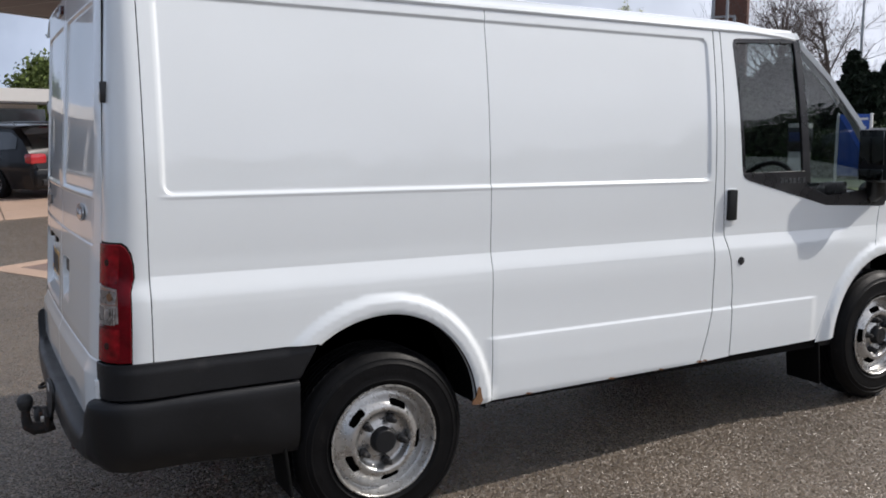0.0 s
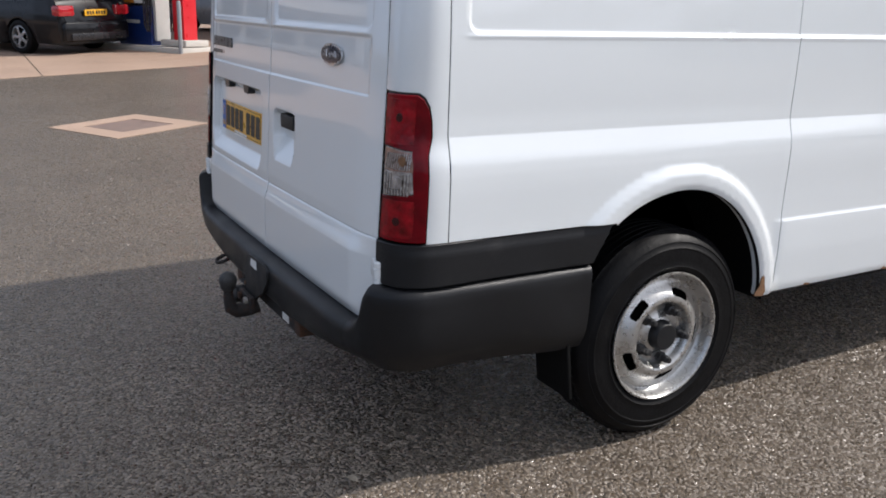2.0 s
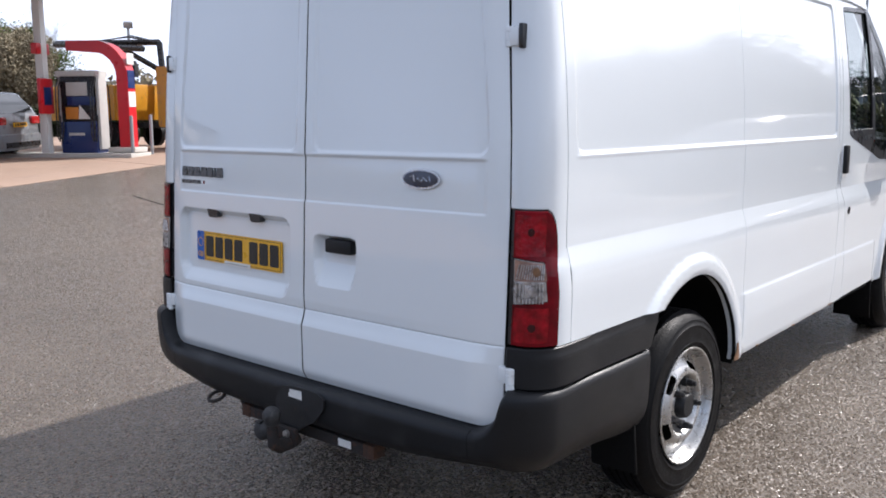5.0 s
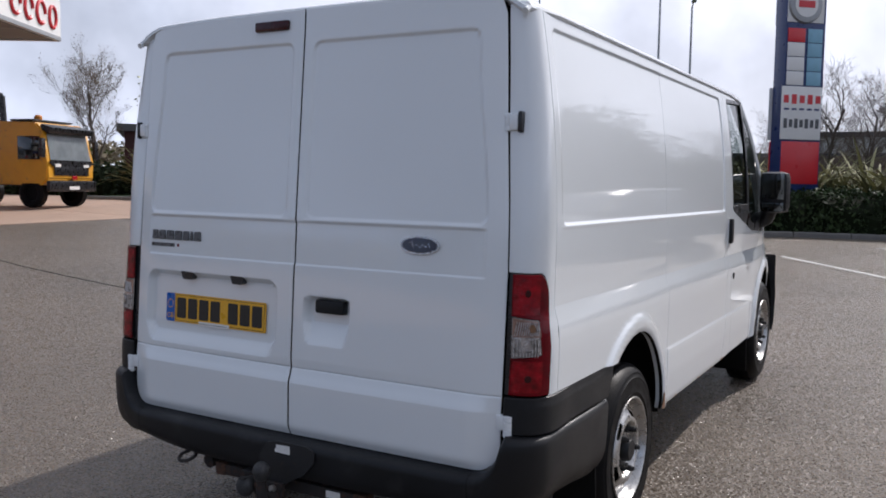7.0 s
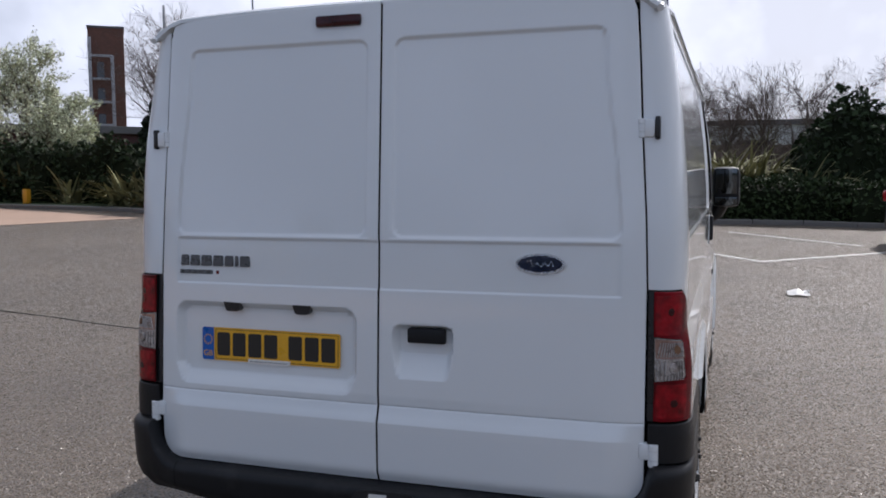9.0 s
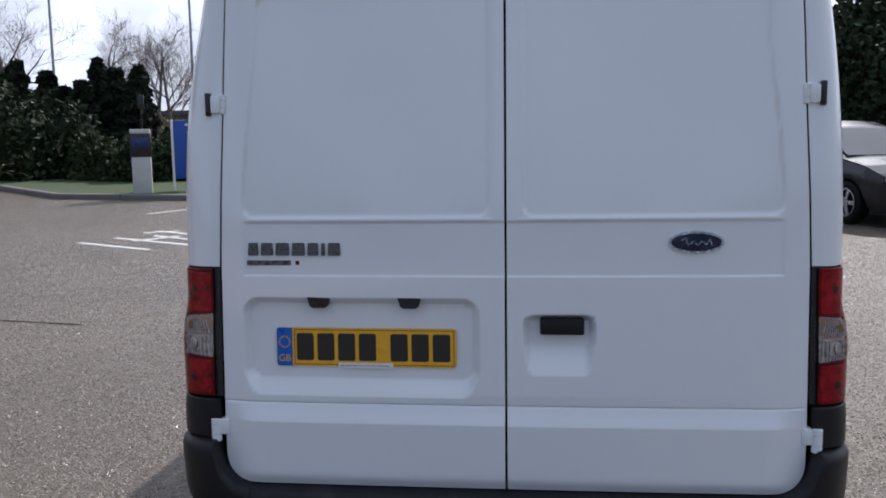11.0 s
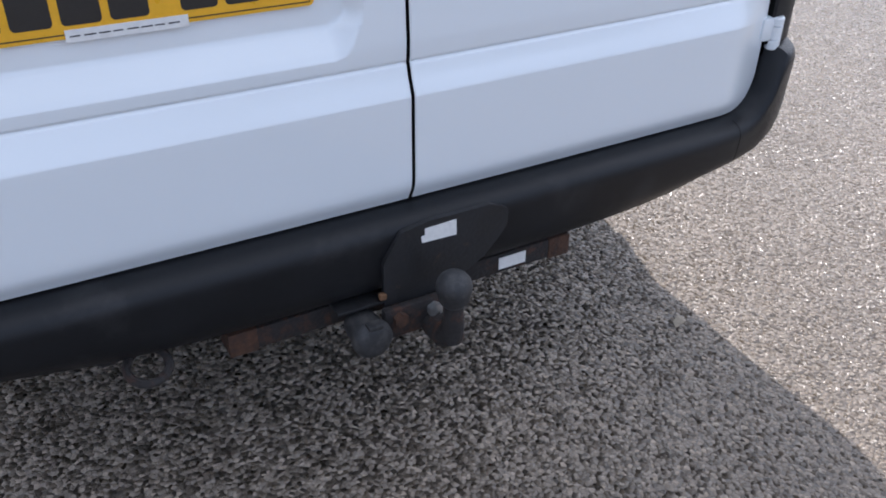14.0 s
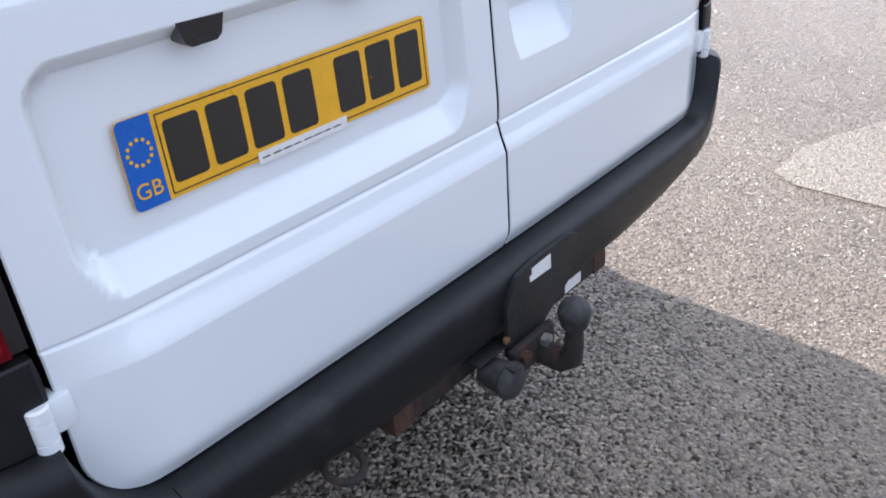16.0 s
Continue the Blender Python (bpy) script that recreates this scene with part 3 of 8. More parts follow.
def rear_arch_rim():
    """From the bumper's end over the wheel to the sill."""
    back = [(0.985 - 0.43 * math.cos(radians(a)), 0.42 + 0.43 * math.sin(radians(a))) for a in np.linspace(53.5, 90, 10)]
    fore = [(0.985 + 0.395 * math.cos(radians(a)), 0.42 + 0.43 * math.sin(radians(a))) for a in np.linspace(87, 5, 20)]
    return back + fore


def van_panels(van):
    fine_z = [0.70, 0.705, 0.71, 0.715, 0.72, 0.90, 0.92, 0.94, 0.96, 0.975, 1.0, 1.02, 1.039, 1.045, 1.06, 1.28, 1.285, 1.29, 1.294, 1.298, 1.303, 1.308, 1.313, 1.90, 1.91, 1.92, 1.93]
    for side in (-1, 1):
        srf = side_surface(side)
        # rear quarter with the wheel opening
        rim = rear_arch_rim()
        out_q = [(0.1745, 0.772)] + [(rim[0][0] - 0.006, 0.772)] + rim + [(1.382, 0.452), (1.4422, 0.458), (1.4422, 1.968), (0.1745, 1.968)]
        q = part("rear_quarter_panel", sheet(out_q, srf, 0.015, [0.21, 0.222, 0.227, 0.232, 0.237, 0.242], fine_z, lip=0.0014), PAINT, van)
        # wheel opening's inner flange
        bm = bmesh.new()
        ring = rim + [(1.382, 0.452)]
        rows = [[bm.verts.new((x, side * (half_width(x, z) - 0.003 - d), z)) for x, z in ring] for d in (0.0, 0.012, 0.03)]
        for a, b in zip(rows, rows[1:]):
            for i in range(len(ring) - 1):
                bm.faces.new((a[i], a[i + 1], b[i + 1], b[i]))
        part("arch_flange", bm, PAINT, van)
        # long side panel with its sill
        out_m = [(1.4462, 0.458), (2.566, 0.470), (2.602, 0.60), (2.632, 0.72), (2.634, 1.0), (2.640, 1.3), (2.648, 1.968), (1.4462, 1.968)]
        part("side_panel", sheet(out_m, srf, 0.03, [2.59, 2.597, 2.602, 2.607, 2.612, 2.617], fine_z, lip=0.0012), PAINT, van)
        out_b = [(2.572, 0.470), (2.752, 0.478), (2.758, 0.80), (2.738, 0.93), (2.706, 1.05), (2.694, 1.30), (2.692, 1.968), (2.654, 1.968), (2.646, 1.3), (2.640, 1.0), (2.638, 0.72), (2.608, 0.60)]
        part("door_pillar", sheet(out_b, srf, 0.03, (), fine_z, lip=0.0012), PAINT, van)
        # front door, cut round the window
        win = [(2.80, 1.937), (2.779, 1.930), (2.770, 1.912), (2.772, 1.86), (2.790, 1.64), (2.807, 1.37), (2.814, 1.327), (2.832, 1.303)]
        out_d = [(2.758, 0.480), (2.764, 0.80), (2.744, 0.93), (2.712, 1.05), (2.700, 1.30), (2.698, 1.972), (3.215, 1.985), (3.235, 1.960)] + win + [(3.41, 1.158), (3.86, 1.138), (3.842, 1.03), (3.80, 0.93), (3.62, 0.87), (3.50, 0.77), (3.425, 0.62), (3.372, 0.488)]
        door = part("front_door", sheet(out_d, srf, 0.03, (), fine_z, lip=0.0012), PAINT, van)
        bm = bmesh.new()
        add_box(bm, (2.744, side * (half_width(2.74, 1.18) - 0.004), 1.175), (0.068, 0.014, 0.172), 0.006)
        part("handle_recess", bm, PAINT, door, "white surround behind the door handle")
        bm = bmesh.new()
        add_box(bm, (2.740, side * (half_width(2.74, 1.18) + 0.009), 1.183), (0.052, 0.026, 0.142), 0.010)
        part("door_handle", bm, PLASTIC, door, "black plastic door handle")
        bm = bmesh.new()
        add_lathe(bm, [(0.0, 0.006), (0.010, 0.006), (0.018, 0.004), (0.021, -0.004)], Matrix.Translation((2.806, side * half_width(2.8, 0.92), 0.923)) @ Matrix.Rotation(radians(90 * -side), 4, "X"), 20)
        part("door_lock", bm, TRIM, door, "black lock barrel")
        # black belt trim below the glass
        proud = lambda k, s=side: (lambda u, v, i: Vector((u, s * (half_width(u, v) + k - i), v)))
        trim = [(2.816, 1.324), (3.237, 1.330), (3.262, 1.255), (3.42, 1.205), (3.70, 1.225), (3.80, 1.255), (3.93, 1.20), (3.90, 1.142), (3.41, 1.162), (2.86, 1.292), (2.828, 1.306)]
        part("belt_trim", sheet(trim, proud(0.003), 0.05, depth=0.014), TRIM, van, "black trim below the side window")
        pane = [(2.775, 1.93), (3.19, 1.948), (3.24, 1.322), (2.816, 1.316), (2.792, 1.64)]
        bmg = sheet(pane, lambda u, v, i, s=side: Vector((u, s * (half_width(u, v) - 0.012 - min(i, 0.003)), v)), 0.1, depth=0.003, chamfer=False)
        g = part("side_window", bmg, GLASS, van, "dark side window glass")
        quarter = [(3.222, 1.945), (3.66, 1.545), (3.80, 1.30), (3.76, 1.25), (3.43, 1.21), (3.268, 1.26)]
        bmg = sheet(quarter, lambda u, v, i, s=side: Vector((u, s * (half_width(u, v) - 0.010 - min(i, 0.003)), v)), 0.1, depth=0.003, chamfer=False)
        part("quarter_window", bmg, GLASS, van, "dark fixed quarter light")
        card = [(2.76, 0.56), (3.36, 0.56), (3.60, 0.90), (3.84, 1.15), (3.42, 1.185), (3.26, 1.245), (3.225, 1.305), (2.835, 1.297), (2.76, 1.28)]
        part("door_card", sheet(card, proud(-0.035), 0.1, depth=0.012), TRIM, door, "dark plastic door lining")
        bar = [(3.185, 1.95), (3.226, 1.955), (3.285, 1.27), (3.232, 1.29)]
        part("window_divider", sheet(bar, proud(0.0012), 0.05, depth=0.014), TRIM, van, "black upright between the panes")
        seal = rounded([(2.772, 1.934), (2.792, 1.64), (2.818, 1.316), (2.836, 1.318), (2.806, 1.64), (2.79, 1.917), (3.2, 1.937), (3.2, 1.955)], 0.0)
        part("window_seal", sheet(seal, proud(-0.0008), 0.05, depth=0.012), TRIM, van)
        # windscreen pillar
        bm = bmesh.new()
        path = [(3.20, 1.968), (3.45, 1.775), (3.66, 1.575), (3.84, 1.36), (3.96, 1.20)]
        rows = []
        for x, z in path:
            w = half_width(min(x, 3.5), z)
            rows.append([bm.verts.new(p) for p in ((x - 0.012, side * (w - 0.006), z - 0.012), (x + 0.004, side * (w + 0.001), z + 0.004), (x + 0.02, side * (w - 0.02), z + 0.016), (x + 0.03, side * (w - 0.075), z + 0.02), (x + 0.01, side * (w - 0.07), z - 0.006))])
        for a, b in zip(rows, rows[1:]):
            for i in range(5):
                bm.faces.new((a[i], a[(i + 1) % 5], b[(i + 1) % 5], b[i]))
        bm.faces.new(rows[0]), bm.faces.new(rows[-1])
        part("windscreen_pillar", bm, PAINT, van)
        # rear corner and its lamp
        crn = corner_surface(side)
        out_p = [(0.0, 1.985), (0.5, 1.982), (1.0, 1.968), (1.0, 0.772), (0.788, 0.772), (0.792, 1.00), (0.853, 1.045), (0.846, 1.083), (0.81, 1.120), (0.735, 1.144), (0.64, 1.155), (0, 1.156)]
        part("corner_pillar", sheet(out_p, crn, 0.045, [0.1, 0.3], [1.6, 1.7, 1.8, 1.9], depth=0.014), PAINT, van)
        lamp = thing_part("tail_light", van, "red and clear plastic tail lamp wrapping the corner")
        swell = corner_surface(side, 0.006)
        red = [(0.055, 0.780), (0.775, 0.778), (0.775, 1.00), (0.833, 1.045), (0.826, 1.080), (0.79, 1.113), (0.715, 1.136), (0.62, 1.147), (0.055, 1.148), (0.055, 1.022), (0.11, 1.022), (0.56, 1.012), (0.58, 0.90), (0.11, 0.89), (0.055, 0.89)]
        part("red_lens", sheet(red, swell, 0.05, depth=0.02), RED_LENS, lamp, "glossy red lens")
        clear = rounded([(0.062, 0.893), (0.575, 0.903), (0.555, 1.008), (0.062, 1.018)], 0.006, 3)
        part("clear_lens", sheet(clear, corner_surface(side, 0.004), 0.05, depth=0.02), CLEAR_LENS, lamp, "clear ribbed reversing lens")
        back = [(0, 0.776), (0.784, 0.776), (0.784, 1.00), (0.845, 1.045), (0.84, 1.08), (0.80, 1.12), (0.72, 1.145), (0.60, 1.152), (0, 1.152)]
        part("lamp_housing", sheet(back, corner_surface(side, -0.006), 0.1, depth=0.02), TRIM, lamp, "black lamp housing")
        # red chambers above and below the clear part, each with the dark round of its bulb
        for low, high, mid in ((1.026, 1.138, 1.092), (0.788, 0.884, 0.830)):
            o = rounded([(0.075, low), (0.60, low), (0.61, high), (0.075, high)], 0.02, 4)
            part("lamp_chamber", sheet(o, corner_surface(side, 0.0066), 0.05, depth=0.004), BRIGHT_RED, lamp, "red facetted lamp chamber")
            bulb = [(0.34 + 0.062 * math.cos(a), mid + 0.0105 * math.sin(a)) for a in np.linspace(0, 2 * math.pi, 17)[:-1]]
            part("bulb_shadow", sheet(bulb, corner_surface(side, 0.0074), 0.05, depth=0.003), DARKRED, lamp, "dark red bulb behind the lens")
        # slanting ribs of the amber-tinted indicator, upright ribs and bulb of the reversing lamp
        o = rounded([(0.07, 0.959), (0.566, 0.959), (0.552, 1.006), (0.07, 1.015)], 0.008, 3)
        part("indicator_lens", sheet(o, corner_surface(side, 0.0046), 0.05, depth=0.003), AMBER_CLEAR, lamp, "faintly amber indicator lens")
        for half, count in ((1, 12), (0, 9)):
            for i in range(count):
                bm = bmesh.new()
                u0 = 0.085 + 0.45 * i / count
                u1 = u0 + 0.45 * 0.45 / count
                z0, z1 = (0.963, 1.004) if half else (0.898, 0.952)
                sl = 0.05 if half else 0.0
                if not half and 3 <= i <= 5:
                    z1 = 0.912
                quad = [(u0, z0), (u1, z0), (min(u1 + sl, 0.55), z1), (min(u0 + sl, 0.53), z1)]
                vb = [bm.verts.new(corner_surface(side, 0.0048)(u, z, 0)) for u, z in quad]
                vt = [bm.verts.new(corner_surface(side, 0.0075)(u * 0.7 + 0.3 * (quad[0][0] + quad[1][0]) / 2 + (0.3 * sl if z == z1 else 0), z, 0)) for u, z in quad]
                for k in range(4):
                    bm.faces.new((vb[k], vb[(k + 1) % 4], vt[(k + 1) % 4], vt[k]))
                bm.faces.new(vt)
                part("reflector_rib", bm, SILVER, lamp, smooth=False)
        o = [(0.335 + 0.075 * math.cos(a), 0.930 + 0.015 * math.sin(a)) for a in np.linspace(0, 2 * math.pi, 17)[:-1]]
        amber = [(0.40 + 0.062 * math.cos(a), 0.985 + 0.012 * math.sin(a)) for a in np.linspace(0, 2 * math.pi, 17)[:-1]]
        part("indicator_bulb", sheet(amber, corner_surface(side, 0.0078), 0.05, depth=0.004), RUSTSTAIN, lamp, "brown-amber indicator bulb")
        part("reversing_bulb", sheet(o, corner_surface(side, 0.0078), 0.05, depth=0.004), CLEAR_LENS, lamp, "round clear bulb")


def thing_part(name, parent, label=""):
    ob = new(name)
    ob.empty_display_size = 0.05
    ob.parent = parent
    if label:
        ob["label"] = label
    return ob


def van_rear_doors(van):
    fine_z = [0.53, 0.54, 0.55, 0.7125, 0.7155, 0.7865, 0.7895, 0.8345, 0.8375, 0.8535, 0.8565, 0.9305, 0.9335, 1.0105, 1.0135, 1.0245, 1.0275, 1.0485, 1.0515, 0.69, 0.70, 0.71, 0.72, 0.73, 0.74, 0.7615, 0.7635, 0.7652, 0.7665, 0.7678, 0.7695, 0.7715, 0.775, 1.052, 1.057, 1.062, 1.067, 1.072, 1.122, 1.127, 1.132, 1.137, 1.142, 1.272, 1.277, 1.282, 1.287, 1.291, 1.295, 1.299, 1.304, 1.309, 1.895, 1.9, 1.905, 1.91, 1.915, 1.92]
    for left in (True, False):
        s = 1 if left else -1
        o = [(s * 0.005, 0.527)] + [(s * (0.737 + 0.080 * math.sin(radians(a))), 0.607 - 0.080 * math.cos(radians(a))) for a in range(0, 91, 9)] + [ (s * 0.817, 1.15), (s * 0.811, 1.35), (s * 0.796, 1.62), (s * 0.788, 1.80), (s * 0.779, 1.955), (s * 0.764, 2.000), (s * 0.71, 2.009), (s * 0.4, 2.022), (s * 0.005, 2.027)]
        us = [s * v for v in ((0.042, 0.047, 0.052, 0.056, 0.61, 0.69, 0.7, 0.71, 0.72, 0.735, 0.74, 0.745, 0.75, 0.755) + ((0.0705, 0.0735, 0.08, 0.09, 0.1, 0.11, 0.1205, 0.1235, 0.7035, 0.7065, 0.7535, 0.7565) if left else (0.0445, 0.0475, 0.0625, 0.0655, 0.2285, 0.2315, 0.2465, 0.2495)))]
        door = part("rear_door", sheet(o, door_surface(left), 0.0115, us, fine_z, depth=0.02, lip=0.002), PAINT, van, "white steel rear door" + (", with a pressed number plate recess" if left else ", with a pressed handle recess"))
        for z, low in ((1.617, False), (0.693, True)):
            bm = bmesh.new()
            x = rear_x(z) + (0.022 if low else 0.024)
            hy = 0.832 if low else 0.800
            knuckle = [(0.0, -0.034), (0.012, -0.034), (0.0148, -0.031), (0.0148, -0.0145), (0.0118, -0.013), (0.0148, -0.0115), (0.0148, 0.0135), (0.0118, 0.015), (0.0148, 0.0165), (0.0148, 0.031), (0.012, 0.034), (0.0, 0.034)]
            if low:
                add_box(bm, (x - 0.004, s * (hy - 0.012), z - 0.004), (0.034, 0.034, 0.050), 0.010)
                add_lathe(bm, knuckle, Matrix.Translation((x - 0.014, s * (hy + 0.013), z - 0.014)), 18)
            else:
                add_box(bm, (x + 0.001, s * (hy - 0.023), z), (0.028, 0.030, 0.048), 0.007)
                add_box(bm, (x - 0.006, s * (hy + 0.021), z), (0.034, 0.030, 0.052), 0.008)
                add_lathe(bm, [(r * 0.8, h * 0.8) for r, h in knuckle], Matrix.Translation((x - 0.011, s * (hy - 0.001), z)), 16)
            part("door_hinge", bm, PAINT, door, "white painted door hinge")
            if low:
                continue
            # added black plate that draws the dark shadow outline round the hinge
            bm = bmesh.new()
            add_box(bm, (x + 0.010, s * (hy + 0.004), z), (0.022, 0.104, 0.078), 0.006)
            part("hinge_shadow_plate", bm, TRIM, door, "black plate for the shadow outline round the hinge")
            bm = bmesh.new()
            add_box(bm, (x - 0.001, s * (hy + 0.043), z), (0.046, 0.015, 0.066), 0.005)
            part("hinge_cap", bm, TRIM, door, "black rubber hinge backing")
        if not left:
            bm = bmesh.new()
            add_box(bm, (rear_x(0.99) + 0.006, -0.155, 0.990), (0.030, 0.122, 0.046), 0.007)
            part("door_handle", bm, PLASTIC, door, "black plastic door handle")
        else:
            for y in (0.53, 0.27):
                bm = bmesh.new()
                add_prism(bm, [(-0.034, 0.014), (0.034, 0.014), (0.026, -0.012), (0.018, -0.018), (-0.018, -0.018), (-0.026, -0.012)], 0.034, Matrix.Translation((rear_x(1.06) + 0.036 - crown(y, 1.06), y, 1.058)) @ Matrix.Rotation(radians(-90), 4, "Y") @ Matrix.Rotation(radians(-90), 4, "Z"))
                part("plate_lamp", bm, TRIM, door, "small black number plate lamp")
    # dark seal behind the gaps
    bm = bmesh.new()
    add_box(bm, (0.092, 0, 0.9), (0.02, 1.66, 0.76), 0.0)
    add_box(bm, (0.122, 0, 1.62), (0.02, 1.58, 0.72), 0.0)
    part("door_seal", bm, DARK, van)
    bm = bmesh.new()
    add_box(bm, (rear_x(1.977) - 0.010, 0.146, 1.977), (0.026, 0.155, 0.036), 0.008)
    part("high_brake_light", bm, DARKRED, van, "dark red high brake light")
    # number plate
    pm = Matrix.Translation((rear_x(0.92) + 0.0145, 0.40, 0.924)) @ Matrix.Rotation(radians(-1.1), 4, "Z") @ Matrix.Rotation(radians(2.2), 4, "Y") @ Matrix.Rotation(radians(-90), 4, "Z") @ Matrix.Rotation(radians(90), 4, "X")
    # plate axes: x to the right as read, y up, z towards the reader
    def on_plate(outline, depth, lift, mat, name, parent, label=""):
        b = bmesh.new()
        add_prism(b, outline, depth, pm @ Matrix.Translation((0, 0, lift)))
        return part(name, b, mat, parent, label)

    def box(x0, x1, y0, y1):
        return [(x0, y0), (x1, y0), (x1, y1), (x0, y1)]
    plate = on_plate(rounded(box(-0.26, 0.26, -0.0555, 0.0555), 0.008, 4), 0.004, 0, YELLOW, "number_plate", van, "yellow rear number plate with a blue band")
    on_plate(rounded(box(-0.26, -0.214, -0.0555, 0.0555), [0.008, 0, 0, 0.008], 4), 0.0008, 0.004, PLATEBLUE, "blue_band", plate, "blue country band")
    for x0, x1, y0, y1 in ((-0.208, 0.254, 0.049, 0.0506), (-0.208, 0.254, -0.0506, -0.049), (-0.208, -0.2064, -0.0506, 0.0506), (0.2524, 0.254, -0.0506, 0.0506)):
        on_plate(box(x0, x1, y0, y1), 0.0006, 0.004, INK, "border_line", plate)
    x = -0.201
    for i in range(7):
        on_plate(rounded(box(x, x + 0.050, -0.039, 0.040), 0.006, 3), 0.0007, 0.004, INK, "plate_bar", plate, "dark bar in place of a character")
        x += 0.0605 + (0.031 if i == 3 else 0.0)
    for i in range(12):
        a = 2 * math.pi * i / 12
        on_plate([(-0.237 + 0.0155 * math.cos(a) + 0.0026 * math.cos(b), 0.014 + 0.0155 * math.sin(a) + 0.0026 * math.sin(b)) for b in np.linspace(0, 5.2, 6)], 0.0006, 0.0048, YELLOW, "star_dot", plate)
    txt = bpy.data.curves.new("country_letters", "FONT")
    txt.body, txt.size, txt.align_x, txt.extrude = "GB", 0.028, "CENTER", 0.0004
    dg = bpy.context.evaluated_depsgraph_get()
    tob = bpy.data.objects.new("tmp", txt)
    me = bpy.data.meshes.new_from_object(tob)
    bpy.data.objects.remove(tob)
    me.transform(pm @ Matrix.Translation((-0.237, -0.042, 0.0052)))
    me.materials.append(YELLOW)
    ob = new("country_letters", me)
    ob.parent = plate
    on_plate(box(-0.079, 0.079, -0.060, -0.044), 0.0016, 0.0045, PAPER, "paper_strip", plate, "torn white paper strip")
    for k in range(8):
        on_plate(box(-0.074 + 0.018 * k, -0.061 + 0.018 * k + (0.002 if k % 3 else 0), -0.0535, -0.0515), 0.0002, 0.0062, BADGE, "print_bar", plate, "faint grey bar of print")
    on_plate([(0.135 + 0.003 * math.cos(a), -0.004 + 0.003 * math.sin(a)) for a in np.linspace(0, 5.5, 8)], 0.003, 0.0045, RUSTSTAIN, "plate_screw", plate)
    # maker's badges as plain shapes
    def rear_mat(y, z, lift):
        return Matrix.Translation((rear_x(z) + door_depth(y, z, y > 0) - lift, y, z)) @ Matrix.Rotation(radians(-90), 4, "Z") @ Matrix.Rotation(radians(90 - 3.2), 4, "X")
    bm = bmesh.new()
    add_prism(bm, [(0.074 * math.cos(a), 0.030 * math.sin(a)) for a in np.linspace(0, 2 * math.pi, 41)[:-1]], 0.006, rear_mat(-0.513, 1.224, 0.001))
    oval = part("oval_badge", bm, CHROME, van, "chrome rimmed dark blue oval badge")
    bm = bmesh.new()
    add_prism(bm, [(0.067 * math.cos(a), 0.0245 * math.sin(a)) for a in np.linspace(0, 2 * math.pi, 41)[:-1]], 0.0015, rear_mat(-0.513, 1.224, 0.0072))
    part("oval_face", bm, BADGEBLUE, oval, "dark blue enamel face")
    bm = bmesh.new()
    add_tube(bm, [rear_mat(-0.513, 1.224, 0.0092) @ Vector(p) for p in ((-0.040, 0.006, 0), (-0.028, 0.011, 0), (-0.022, -0.008, 0), (-0.008, 0.003, 0), (0.004, -0.008, 0), (0.014, 0.004, 0), (0.026, -0.006, 0), (0.036, 0.010, 0), (0.040, -0.007, 0))], 0.0016, 6)
    part("script_line", bm, CHROME, oval, "thin chrome flourish")
    word = thing_part("model_badge", van, "row of dark chrome badge blocks")
    y = 0.735
    for w in (0.034, 0.040, 0.044, 0.042, 0.036, 0.016, 0.040):
        bm = bmesh.new()
        add_prism(bm, rounded([(0.0015, -0.017), (w - 0.0015, -0.017), (w - 0.0035, 0.019), (0.004, 0.019)], 0.004, 3), 0.005, rear_mat(y, 1.206, 0.0005))
        part("badge_block", bm, [BADGE, PAINT], word)
        y -= w + 0.0035
    bm = bmesh.new()
    add_prism(bm, rounded([(0, -0.007), (0.154, -0.007), (0.154, 0.007), (0, 0.007)], 0.002, 2), 0.004, rear_mat(0.737, 1.168, 0.0005))
    part("badge_strip", bm, BADGE, word, "small chrome badge strip")
    bm = bmesh.new()
    add_prism(bm, [(0.142, -0.006), (0.153, -0.006), (0.153, 0.006), (0.142, 0.006)], 0.0048, rear_mat(0.737, 1.168, 0.0005))
    part("badge_tip", bm, RED_LENS, word, "small red badge tip")
    # the same blocks on the belt trim
    for side in (-1, 1):
        dw = thing_part("door_badge", van, "row of faint grey letters as blocks")
        x = 3.06
        for w in (0.026, 0.026, 0.028, 0.028, 0.024, 0.009, 0.026):
            bm = bmesh.new()
            add_box(bm, (x + w / 2, side * (half_width(x, 1.285) + 0.004), 1.287), (w - 0.006, 0.003, 0.026), 0.0)
            part("badge_block", bm, BADGE, dw)
            x += w + 0.003


